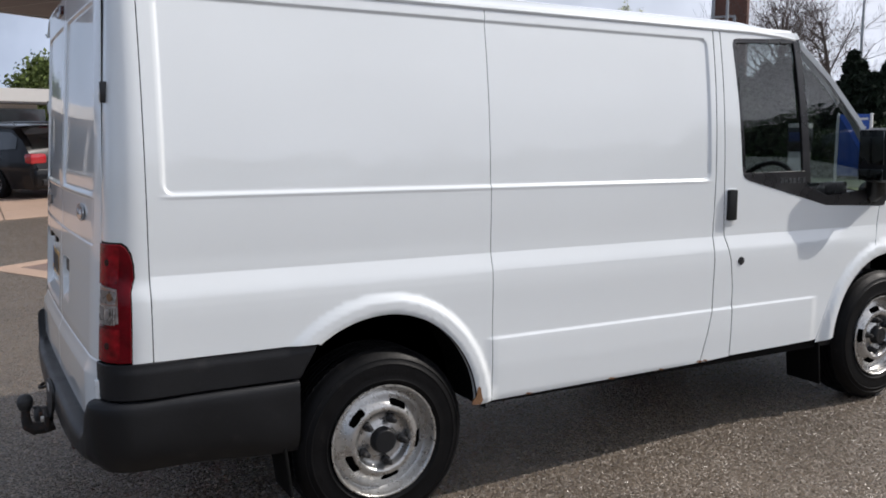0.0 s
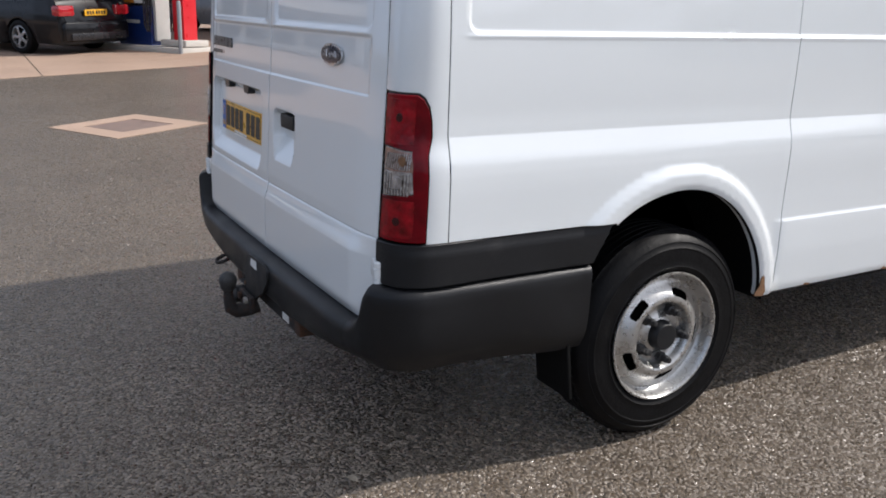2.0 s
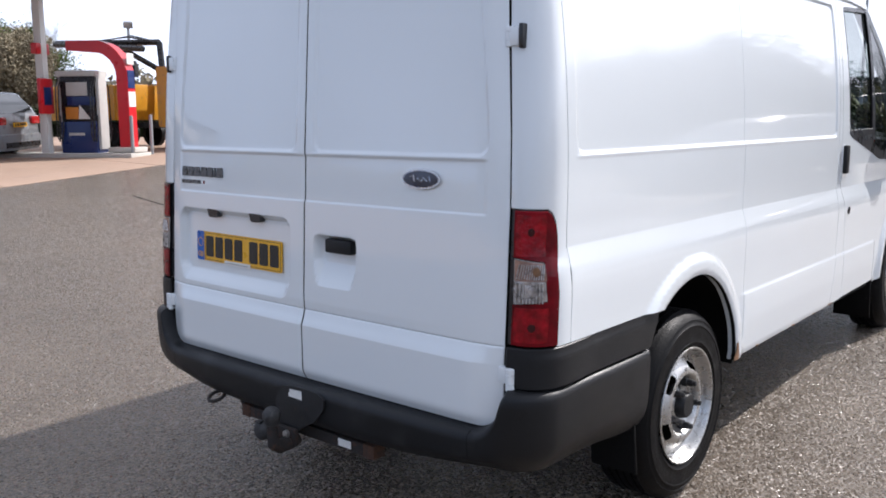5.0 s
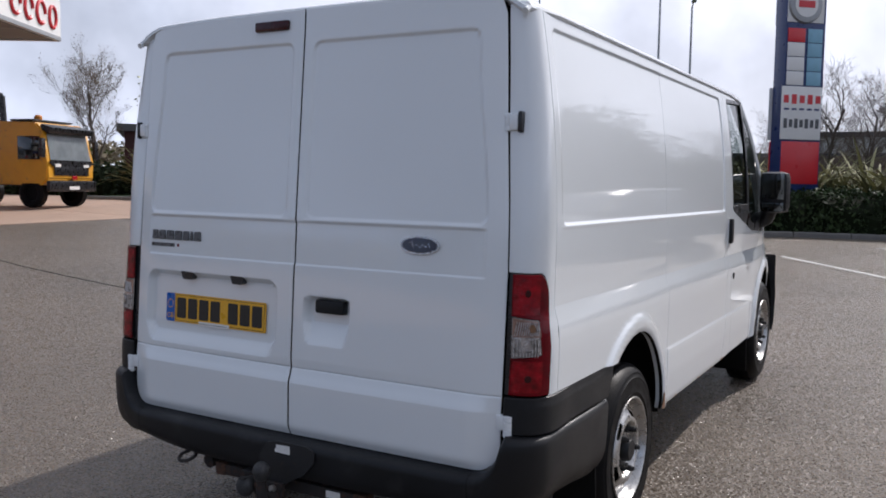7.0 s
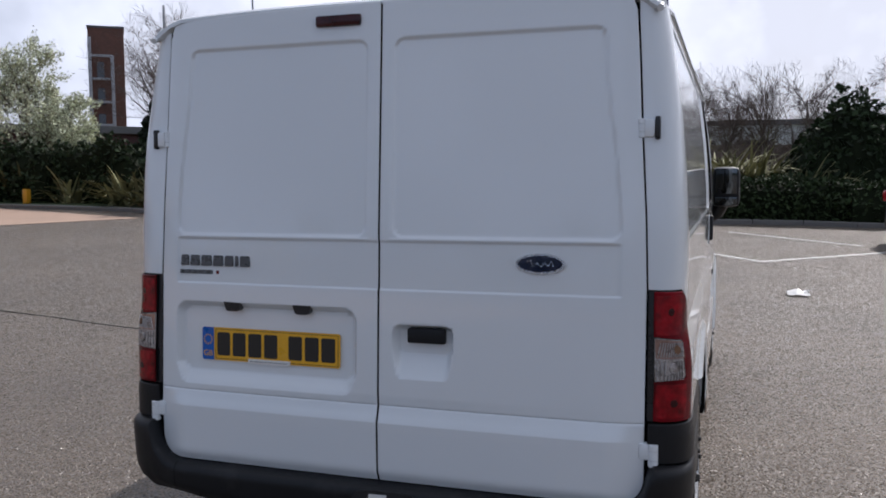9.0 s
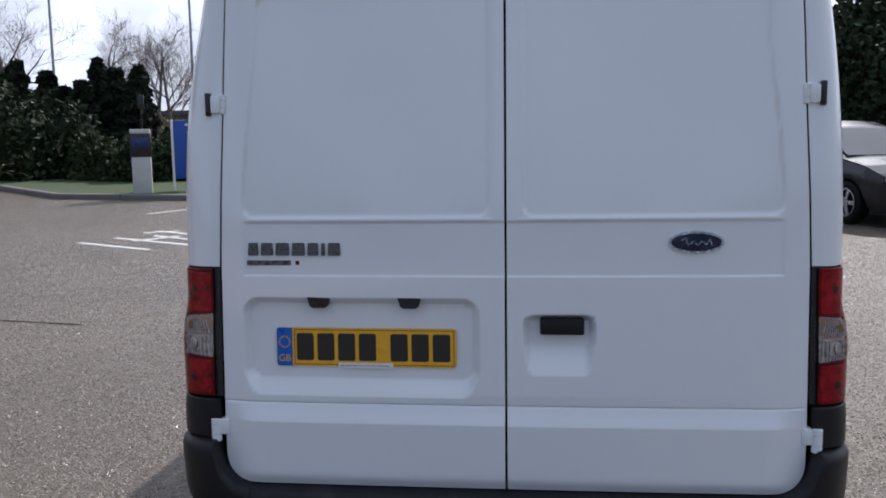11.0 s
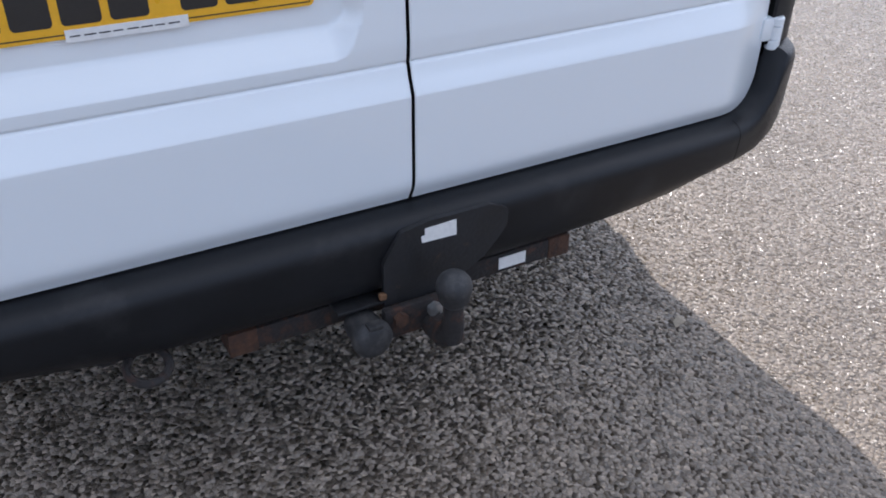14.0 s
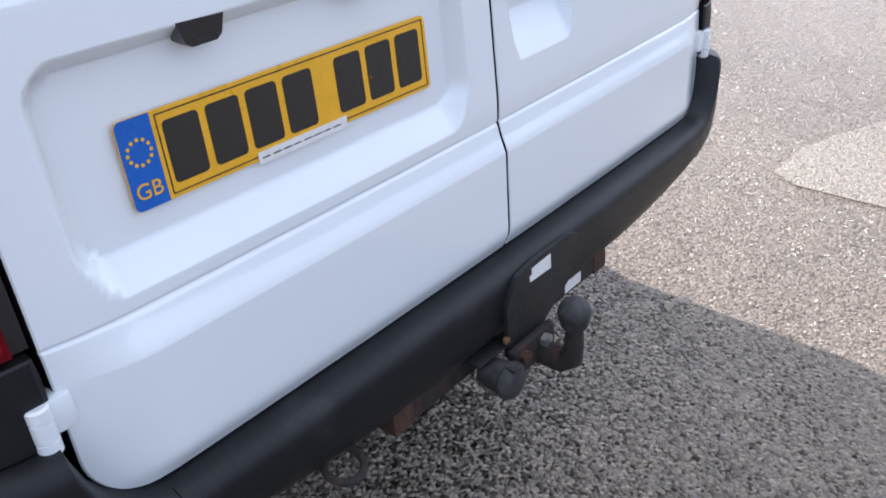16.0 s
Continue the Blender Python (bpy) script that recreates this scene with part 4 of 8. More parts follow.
def van_roof(van):
    bm = bmesh.new()
    xs = [0.080, 0.086, 0.095, 0.11, 0.13, 0.15, 0.2, 0.3, 0.6, 1.0, 1.4, 1.8, 2.2, 2.6, 2.85, 2.95, 3.05, 3.13, 3.19, 3.24]
    ys = [0.0, 0.2, 0.4, 0.55, 0.66, 0.74, 0.785, 0.815, 0.832, 0.842, 0.848]

    def z_at(x, y):
        z = 2.048 - 0.02 * (y / 0.85) ** 3 - 0.032 * smooth_step(0.74, 0.85, y)
        z -= 0.016 * (max(0.0, 0.13 - x) / 0.05) ** 2 + (0.062 - 0.038 * smooth_step(0.65, 0.85, y)) * (max(0.0, x - 2.85) / 0.39) ** 2
        z -= 0.012 * smooth_step(0.80, 0.85, y)
        z -= 0.006 * (1 - smooth_step(0.0, 0.02, abs(abs(y) - 0.30) - 0.05)) * smooth_step(0.25, 0.4, x) * (1 - smooth_step(2.6, 2.8, x))
        return z
    cols = [-y for y in ys[:0:-1]] + ys
    top = [[bm.verts.new((x, y, z_at(x, abs(y)))) for y in cols] for x in xs]
    for a, b in zip(top, top[1:]):
        for i in range(len(cols) - 1):
            bm.faces.new((a[i], b[i], b[i + 1], a[i + 1]))
    edge = [r[0] for r in top] + top[-1][1:] + [r[-1] for r in top[::-1]][1:] + top[0][1:-1][::-1]
    low = [bm.verts.new((v.co.x, v.co.y * 0.995, v.co.z - 0.011)) for v in edge]
    inn = [bm.verts.new((min(max(v.co.x, 0.11), 3.2), v.co.y * 0.965, v.co.z - 0.013)) for v in edge]
    n = len(edge)
    for i in range(n):
        j = (i + 1) % n
        bm.faces.new((edge[i], edge[j], low[j], low[i]))
        bm.faces.new((low[i], low[j], inn[j], inn[i]))
    part("roof", bm, PAINT, van, "white steel roof with raised rails")
    for side in (-1, 1):
        bm = bmesh.new()
        add_tube(bm, [(x, side * (0.858 if x > 0.1 else 0.845), z_at(x, 0.85) - 0.012) for x in (0.075, 0.1, 0.3, 1.0, 2.0, 2.9, 3.1, 3.2)], 0.011, 8)
        part("gutter", bm, PAINT, van, "white roof gutter")
        # strip that closes the side up to the gutter
        bm = bmesh.new()
        rows = []
        for x in (0.10, 0.17, 0.5, 1.0, 1.6, 2.2, 2.8, 3.2):
            rows.append([bm.verts.new((x, side * y, z)) for y, z in ((half_width(x, 1.968) - 0.003, 1.966), (half_width(x, 1.98) - 0.012, 1.985), (0.83, 2.0))])
        for a, b in zip(rows, rows[1:]):
            for i in range(2):
                bm.faces.new((a[i], b[i], b[i + 1], a[i + 1]))
        part("cant_rail", bm, PAINT, van)


def van_shell(van):
    """What closes the van inside its skin: load box, floor, wheel houses."""
    bm = bmesh.new()
    rings = []
    for x in (0.14, 0.5, 1.5, 2.68):
        prof = [(0.62, 0.47), (0.62, 0.90), (0.895, 0.92), (0.885, 1.3), (0.86, 1.62), (0.835, 1.965), (0.0, 1.99)]
        pts = [(-y, z) for y, z in prof] + [(y, z) for y, z in prof[-2::-1]]
        rings.append([bm.verts.new((x, y, z)) for y, z in pts])
    for a, b in zip(rings, rings[1:]):
        for i in range(len(a)):
            bm.faces.new((a[i], a[(i + 1) % len(a)], b[(i + 1) % len(a)], b[i]))
    bm.faces.new(rings[0]), bm.faces.new(rings[-1])
    part("load_box", bm, DARK, van, "dark closed load box")
    for name, c, d, b in (("floor_pan", (2.5, 0, 0.455), (2.1, 1.80, 0.05), 0.01), ("engine_tray", (3.95, 0, 0.45), (1.1, 1.1, 0.10), 0.01), ("rear_floor", (0.35, 0, 0.50), (0.55, 1.74, 0.06), 0.01), ("rear_axle", (1.0, 0, 0.32), (0.09, 1.44, 0.09), 0.02), ("leaf_spring", (1.0, -0.5, 0.42), (1.2, 0.07, 0.05), 0.01), ("leaf_spring", (1.0, 0.5, 0.42), (1.2, 0.07, 0.05), 0.01), ("chassis_rail", (1.5, -0.35, 0.40), (2.6, 0.08, 0.10), 0.01), ("chassis_rail", (1.5, 0.35, 0.40), (2.6, 0.08, 0.10), 0.01)):
        bm = bmesh.new()
        add_box(bm, c, d, b)
        part(name, bm, DARK, van)
    bm = bmesh.new()
    add_tube(bm, [(2.6, 0.2, 0.36), (1.7, 0.3, 0.36), (1.2, 0.55, 0.46), (0.8, 0.55, 0.46), (0.45, 0.50, 0.33), (0.12, 0.52, 0.30)], 0.028, 12)
    part("exhaust_pipe", bm, RUST, van, "rusty exhaust pipe")
    for side in (-1, 1):
        for front in (False, True):
            bm = bmesh.new()
            cx, cz, r = (3.92, 0.47, 0.45) if front else (0.985, 0.42, 0.45)
            ring = arc_points(cx, cz, 180, 0, r, r, 18)
            a = [bm.verts.new((x, side * 0.915, z)) for x, z in ring]
            b = [bm.verts.new((x, side * 0.62, z)) for x, z in ring]
            for i in range(len(ring) - 1):
                bm.faces.new((a[i], a[i + 1], b[i + 1], b[i]))
            bm.faces.new(b)
            part("wheel_house", bm, DARK, van, "black wheel house lining")


def van_wheel(van, x, side, front):
    hub = Vector((x, side * TRACK_OUT, gz(x, side * 0.85) + TYRE_R))
    m = Matrix.Translation(hub) @ Matrix.Rotation(radians(90 if side < 0 else -90), 4, "X")
    w = thing_part("wheel", van, "silver steel wheel with a black tyre")
    R = TYRE_R
    bm = bmesh.new()
    prof = [(0.208, -0.012), (0.216, -0.002), (0.228, 0.003), (0.232, 0.0062), (0.236, 0.0042), (0.256, 0.006), (0.286, 0.0045), (0.288, 0.006), (0.292, 0.0055), (0.294, 0.003), (0.308, -0.001), (0.31, 0.001), (0.315, -0.002), (0.328, -0.014), (0.338, -0.026), (R - 0.0035, -0.036)]
    tread = []
    z = -0.038
    while z > -0.165:
        tread += [(R, z - 0.001), (R, z - 0.020), (R - 0.008, z - 0.0215), (R - 0.008, z - 0.026), (R, z - 0.0275)]
        z -= 0.0285
    prof += tread + [(0.338, -0.176), (0.312, -0.194), (0.262, -0.2), (0.208, -0.19)]
    add_lathe(bm, prof, m, 72)
    for i in range(72):
        a = 2 * math.pi * i / 72
        for zz in (-0.048, -0.158):
            add_box(bm, m @ Vector(((R - 0.001) * math.cos(a), (R - 0.001) * math.sin(a), zz)), (0.004, 0.011, 0.022), 0.0, m.to_3x3().to_4x4() @ Matrix.Rotation(a, 4, "Z") @ Matrix.Rotation(radians(18 if zz > -0.1 else -18), 4, "X"))
    part("tyre", bm, RUBBER, w, "worn black rubber tyre")
    # rim: a pressed disc with eight slots
    prof = [(0.214, 0.002), (0.2125, 0.006), (0.208, 0.006), (0.203, 0.0), (0.199, -0.018), (0.194, -0.034), (0.188, -0.039), (0.182, -0.036)]
    disc = [(0.182, -0.036)]
    r = 0.178
    while r > 0.121:
        disc.append((r, -0.036 + 0.032 * smooth_step(0.182, 0.124, r)))
        r -= 0.0035
    disc += [(0.117, -0.0035), (0.112, -0.006), (0.108, -0.011), (0.103, -0.024), (0.097, -0.034), (0.088, -0.037), (0.070, -0.036), (0.058, -0.030), (0.050, -0.024), (0.046, -0.024)]
    bm = bmesh.new()
    add_lathe(bm, prof, m, 96)
    seg = 240
    off = radians(104 if x > 2 else 65)
    rings = [[None] * seg for _ in disc]
    hole = {}
    for k, (rr, h) in enumerate(disc):
        for i in range(seg):
            a = 2 * math.pi * i / seg
            rings[k][i] = bm.verts.new(m @ Vector((rr * math.cos(a), rr * math.sin(a), h)))

    def in_slot(rr, a):
        s = (a - off) / (2 * math.pi / 5)
        d = (s - round(s)) * (2 * math.pi / 5) * 0.145
        return math.hypot(max(abs(d) - 0.025, 0.0), rr - 0.145) - 0.0122
    for k in range(len(disc) - 1):
        for i in range(seg):
            j = (i + 1) % seg
            mid_r, mid_a = (disc[k][0] + disc[k + 1][0]) / 2, 2 * math.pi * (i + 0.5) / seg
            if in_slot(mid_r, mid_a) < 0:
                continue
            bm.faces.new((rings[k][i], rings[k][j], rings[k + 1][j], rings[k + 1][i]))
    for v in [v for v in bm.verts if not v.link_faces]:
        bm.verts.remove(v)
    for e in [e for e in bm.edges if e.is_boundary]:
        pass
    part("rim", bm, STEEL, w, "silver painted steel rim with slots", angle=50)
    bm = bmesh.new()
    add_lathe(bm, [(0.0, -0.075), (0.19, -0.075), (0.2, -0.06)], m, 48)
    part("brake_drum", bm, DARK, w, "dark drum behind the slots")
    bm = bmesh.new()
    add_lathe(bm, [(0.050, -0.030), (0.049, -0.012), (0.045, 0.004), (0.040, 0.0085), (0.0, 0.0095)], m, 32)
    part("hub_cap", bm, PLASTIC, w, "black hub cap")
    for i in range(5):
        a = 2 * math.pi * i / 5 + off
        bm = bmesh.new()
        add_lathe(bm, [(0.017, -0.038), (0.017, -0.016), (0.0125, -0.013), (0.0125, 0.006), (0.0095, 0.008), (0.009, 0.017), (0.0, 0.019)], m @ Matrix.Translation((0.083 * math.cos(a), 0.083 * math.sin(a), 0)), 6)
        part("wheel_nut", bm, BLACKSTEEL, w, "long dark wheel nut")


def bumper_profile(x, y):
    """Outward offset and height down the bumper's section at a place of its plan line."""
    ay = abs(y)
    back = 1 - smooth_step(0.06, 0.14, x)
    c = min(1.0, max(0.0, (ay - 0.738) / 0.104))
    top = 0.652 - 0.132 * math.sqrt(1 - c * c) * back
    low = 0.385 + 0.02 * smooth_step(0.25, 0.85, ay) * back + 0.018 * (1 - back) * (1 - smooth_step(0.3, 0.6, x))
    tuck = 0.012 + 0.034 * smooth_step(0.45, 0.88, ay) * (1 - 0.45 * smooth_step(0.25, 0.6, x))
    deep = 0.085 if ay < 0.84 and x < 0.06 else 0.055
    edge = [(-deep, top + 0.004), (-0.030, top + 0.001), (-0.019, top - 0.002), (-0.010, top - 0.0065), (-0.0035, top - 0.014), (0.0, top - 0.026)]
    n = 8
    face = [(-tuck * (0.15 * k / n + 0.85 * (k / n) ** 6), top - 0.026 + (low + 0.012 - top + 0.026) * k / n) for k in range(1, n + 1)]
    return edge + face + [(-tuck - 0.006, low + 0.003), (-tuck - 0.016, low), (-tuck - 0.05, low)]


def van_bumper(van):
    # plan path of the outer face from the right wheel round the back to the left wheel
    half = [(0.655, 0.950), (0.57, 0.953), (0.50, 0.955), (0.40, 0.956), (0.30, 0.957), (0.22, 0.957), (0.15, 0.957)]
    half += [(0.12 - 0.152 * math.sin(radians(a)), 0.81 + 0.147 * math.cos(radians(a))) for a in range(6, 91, 6)]
    half += [(-0.0345, 0.792), (-0.0355, 0.783), (-0.0375, 0.768), (-0.041, 0.74), (-0.045, 0.70), (-0.048, 0.66), (-0.052, 0.58), (-0.053, 0.5), (-0.055, 0.4), (-0.056, 0.3), (-0.057, 0.1)]
    path = [(x, -y) for x, y in half] + [(-0.057, 0.0)] + [(x, y + 0.022 * smooth_step(0.79, 0.94, y)) for x, y in half[::-1]]
    bm = bmesh.new()
    rows = []
    for i, (x, y) in enumerate(path):
        a, b = path[max(i - 1, 0)], path[min(i + 1, len(path) - 1)]
        t = Vector((b[0] - a[0], b[1] - a[1])).normalized()
        n = Vector((-t.y, t.x))
        if n.dot(Vector((x - 0.6, y))) < 0:
            n = -n
        rows.append([bm.verts.new((x + n.x * o, y + n.y * o, z)) for o, z in bumper_profile(x, y)])
    for a, b in zip(rows, rows[1:]):
        for i in range(len(a) - 1):
            bm.faces.new((a[i], b[i], b[i + 1], a[i + 1]))
    bm.faces.new(rows[0]), bm.faces.new(rows[-1])
    bumper = part("rear_bumper", bm, PLASTIC, van, "weathered black plastic rear bumper", angle=32)
    for side in (-1, 1):
        # upper band below the lamp, back to the wheel opening; u in metres, the corner taking the first 0.2
        srf = corner_surface(side, 0.010)

        def band(u, v, inward, side=side, srf=srf):
            drop = 0.006 * smooth_step(0.735, 0.768, v)
            if u <= 0.2:
                return srf(u * 5, v, inward + drop * u * 5)
            y = 0.954 - 0.006 + (half_width(0.2, v) + 0.010 - 0.948) * (1 - smooth_step(0.2, 0.35, u)) + flare(side, u, v)
            return Vector((0.17 + u - 0.2, side * (y - drop - inward), v))
        o = [(0.004, 0.658), (0.686, 0.658), (0.752, 0.766), (0.004, 0.768)]
        part("bumper_cap", sheet(o, band, 0.016, (), (), depth=0.03, lip=0.003), PLASTIC, van, "black plastic band below the lamp")
        bm = bmesh.new()
        add_box(bm, (0.615, side * 0.84, 0.33), (0.012, 0.17, 0.22), 0.004, Matrix.Rotation(radians(-7), 4, "Y"))
        part("mud_flap", bm, DARK, van, "black rubber mud flap")
        bm = bmesh.new()
        add_box(bm, (3.44, side * 0.82, 0.37), (0.012, 0.20, 0.26), 0.004, Matrix.Rotation(radians(-7), 4, "Y"))
        part("mud_flap", bm, RUBBER, van, "black rubber mud flap")
        # mould joint of the corner piece
        bm = bmesh.new()
        rows = [[bm.verts.new((-0.0415 - o - 0.0009, side * y, z)) for o, z in bumper_profile(-0.041, 0.736)[1:-2]] for y in (0.7352, 0.7372)]
        for k in range(len(rows[0]) - 1):
            bm.faces.new((rows[0][k], rows[1][k], rows[1][k + 1], rows[0][k + 1]))
        part("bumper_joint", bm, DARK, van)


def van_tow_bar(van):
    tow = thing_part("tow_bar", van, "black and rusty steel tow bar")
    bm = bmesh.new()
    add_box(bm, (0.008, 0.004, 0.345), (0.050, 0.60, 0.042), 0.006)
    part("cross_beam", bm, RUST, tow, "dark rusted steel cross beam")
    for y in (0.320, -0.314):
        bm = bmesh.new()
        add_box(bm, (0.008, y, 0.345), (0.054, 0.050, 0.046), 0.004)
        add_box(bm, (0.008, y * 1.07, 0.345), (0.042, 0.004, 0.036), 0.0)
        part("beam_end", bm, RUSTEND, tow, "orange-brown rusted beam end")
    for y, length in ((0.19, 0.26), (-0.22, 0.20)):
        bm = bmesh.new()
        add_box(bm, (0.03, y, 0.372), (0.05, length, 0.008), 0.002)
        part("beam_flange", bm, BLACKSTEEL, tow)
    bm = bmesh.new()
    pl = rounded([(-0.157, 0.462), (-0.112, 0.412), (-0.04, 0.372), (0.03, 0.318), (0.085, 0.345), (0.085, 0.455), (0.052, 0.505), (0.0, 0.514), (-0.12, 0.514), (-0.158, 0.498)], 0.012, 3)
    add_prism(bm, pl, 0.010, Matrix.Translation((-0.066, 0, 0)) @ Matrix.Rotation(radians(90), 4, "Z") @ Matrix.Rotation(radians(90), 4, "X"))
    part("face_plate", bm, BLACKSTEEL, tow, "black painted steel face plate")
    bm = bmesh.new()
    add_prism(bm, [(-0.053, 0.474), (0.014, 0.476), (0.015, 0.488), (0.008, 0.489), (0.008, 0.502), (-0.052, 0.504)], 0.0012, Matrix.Translation((-0.0672, 0, 0)) @ Matrix.Rotation(radians(90), 4, "Z") @ Matrix.Rotation(radians(90), 4, "X"))
    part("sticker", bm, PAPER, tow, "small worn white sticker")
    bm = bmesh.new()
    add_box(bm, (-0.0190, -0.205, 0.347), (0.0015, 0.060, 0.025), 0.0)
    part("sticker", bm, PAPER, tow, "small worn white sticker")
    bm = bmesh.new()
    add_tube(bm, [(-0.05, 0.0, 0.33), (-0.085, 0.0, 0.320), (-0.125, 0.0, 0.320), (-0.146, 0.0, 0.334), (-0.152, 0.0, 0.365), (-0.152, 0.0, 0.405)], [0.026, 0.025, 0.025, 0.023, 0.018, 0.016], 14)
    add_box(bm, (-0.078, 0.03, 0.342), (0.018, 0.13, 0.06), 0.006)
    part("swan_neck", bm, RUST, tow, "rusty swan neck")
    for y in (0.002, 0.068):
        bm = bmesh.new()
        add_lathe(bm, [(0.0, -0.014), (0.014, -0.014), (0.014, 0.006), (0.0, 0.008)], Matrix.Translation((-0.092, y, 0.352)) @ Matrix.Rotation(radians(-90), 4, "Y"), 6)
        part("bolt", bm, RUSTEND if y > 0.05 else STEEL, tow, "rusty hexagon bolt" if y > 0.05 else "bare steel hexagon bolt")
    bm = bmesh.new()
    add_lathe(bm, [(0.0, -0.032), (0.019, -0.032), (0.026, -0.022)] + [(0.031 * math.cos(radians(a)), 0.031 * math.sin(radians(a)) + 0.002) for a in range(-30, 90, 12)] + [(0.0, 0.033)], Matrix.Translation((-0.152, 0.0, 0.432)), 24)
    part("ball_cover", bm, DUSTY, tow, "dusty black rubber tow ball cover")
    bm = bmesh.new()
    mm = Matrix.Translation((-0.082, 0.125, 0.338)) @ Matrix.Rotation(radians(-90), 4, "Y")
    add_lathe(bm, [(0.0, -0.04), (0.028, -0.04), (0.031, -0.015), (0.032, 0.008), (0.036, 0.012), (0.0355, 0.022), (0.029, 0.030), (0.016, 0.034), (0.0, 0.035)], mm, 24)
    add_box(bm, (-0.108, 0.125, 0.371), (0.022, 0.026, 0.008), 0.003)
    part("trailer_socket", bm, DUSTY, tow, "dusty black trailer plug socket")
    bm = bmesh.new()
    add_box(bm, (-0.04, 0.125, 0.378), (0.05, 0.09, 0.006), 0.002)
    part("socket_bracket", bm, BLACKSTEEL, tow, "dark steel socket bracket")
    bm = bmesh.new()
    add_box(bm, (-0.064, 0.088, 0.390), (0.010, 0.013, 0.012), 0.003)
    part("bracket_clip", bm, RUSTSTAIN, tow, "small orange rusted clip")
    bm = bmesh.new()
    add_tube(bm, [(-0.035 + 0.03 * math.cos(a), 0.475 + 0.032 * math.sin(a), 0.372 + 0.012 * math.cos(a)) for a in np.linspace(0.5, 5.8, 14)], 0.007, 8)
    add_tube(bm, [(-0.008, 0.46, 0.378), (0.05, 0.46, 0.40)], 0.008, 8)
    part("towing_eye", bm, RUST, tow, "rusty towing eye")


def van_front(van):
    # bonnet, nose and wings
    bm = bmesh.new()
    rows = []
    for x, z, w in ((3.93, 1.245, 0.80), (4.05, 1.215, 0.83), (4.25, 1.16, 0.84), (4.45, 1.09, 0.82), (4.6, 1.01, 0.78), (4.68, 0.93, 0.74)):
        ys = np.linspace(-1, 1, 15)
        rows.append([bm.verts.new((x - 0.10 * abs(t) ** 2.5 * (x - 3.9), t * w, z - 0.05 * abs(t) ** 3)) for t in ys])
    for a, b in zip(rows, rows[1:]):
        for i in range(14):
            bm.faces.new((a[i], b[i], b[i + 1], a[i + 1]))
    part("bonnet", bm, PAINT, van, "white sloping bonnet")
    for side in (-1, 1):
        rim = [(3.92 - 0.43 * math.cos(radians(a)), 0.47 + 0.42 * math.sin(radians(a))) for a in np.linspace(2, 178, 30)]
        o = [(3.376, 0.470)] + rim + [(4.36, 0.47), (4.58, 0.50), (4.62, 0.75), (4.52, 0.98), (4.25, 1.10), (4.0, 1.185), (3.868, 1.138), (3.85, 1.03), (3.806, 0.935), (3.625, 0.876), (3.505, 0.775), (3.43, 0.622), (3.378, 0.486)]
        part("front_wing", sheet(o, side_surface(side), 0.022), PAINT, van)
        bm = bmesh.new()
        add_prism(bm, rounded([(4.22, 1.09), (4.55, 0.92), (4.58, 0.78), (4.42, 0.80), (4.30, 0.92)], 0.02, 3), 0.02, Matrix.Translation((0, side * 0.79, 0)) @ Matrix.Rotation(radians(90), 4, "X"))
        part("headlight", bm, CLEAR_LENS, van, "clear headlight")
    bm = bmesh.new()
    rows = []
    for z, o in ((0.36, -0.06), (0.42, 0.0), (0.60, 0.03), (0.66, 0.02), (0.72, 0.0), (0.93, -0.03)):
        rows.append([bm.verts.new((4.60 + o + 0.14 * (1 - abs(t) ** 3), t * 0.90, z)) for t in np.linspace(-1, 1, 17)])
    for a, b in zip(rows, rows[1:]):
        for i in range(16):
            bm.faces.new((a[i], a[i + 1], b[i + 1], b[i]))
    part("front_bumper", bm, PLASTIC, van, "black plastic front bumper")
    # windscreen
    bm = bmesh.new()
    rows = []
    for k in np.linspace(0, 1, 6):
        x, z = 3.235 + 0.755 * k, 1.975 - 0.755 * k + 0.03 * math.sin(math.pi * k)
        rows.append([bm.verts.new((x + 0.09 * (1 - t * t), t * (0.78 + 0.05 * k), z)) for t in np.linspace(-1, 1, 13)])
    for a, b in zip(rows, rows[1:]):
        for i in range(12):
            bm.faces.new((a[i], a[i + 1], b[i + 1], b[i]))
    ws = part("windscreen", bm, GLASS, van, "curved windscreen")
    # cab: dash, seats, wheel
    bm = bmesh.new()
    add_box(bm, (3.72, 0, 1.08), (0.42, 1.62, 0.26), 0.06)
    add_box(bm, (3.75, 0, 0.75), (0.5, 1.6, 0.55), 0.03)
    part("dashboard", bm, TRIM, van, "dark plastic dashboard")
    for y, w in ((-0.52, 0.50), (0.28, 0.88)):
        bm = bmesh.new()
        add_box(bm, (3.10, y, 0.87), (0.52, w, 0.16), 0.05)
        add_box(bm, (2.86, y, 1.22), (0.15, w, 0.62), 0.06, Matrix.Rotation(radians(-10), 4, "Y"))
        for k in ((0,) if w < 0.6 else (-0.22, 0.22)):
            add_box(bm, (2.80, y + k, 1.60), (0.10, 0.26, 0.18), 0.04)
        add_box(bm, (3.05, y, 0.65), (0.45, w * 0.9, 0.36), 0.02)
        part("seat", bm, SEATCLOTH, van, "dark grey cloth seat")
    bm = bmesh.new()
    rm = Matrix.Translation((3.42, -0.52, 1.19)) @ Matrix.Rotation(radians(-62), 4, "Y")
    add_tube(bm, [rm @ Vector((0.19 * math.cos(a), 0.19 * math.sin(a), 0)) for a in np.linspace(0, 2 * math.pi, 25)], 0.014, 8, cap=False)
    add_box(bm, rm.translation, (0.04, 0.16, 0.12), 0.02)
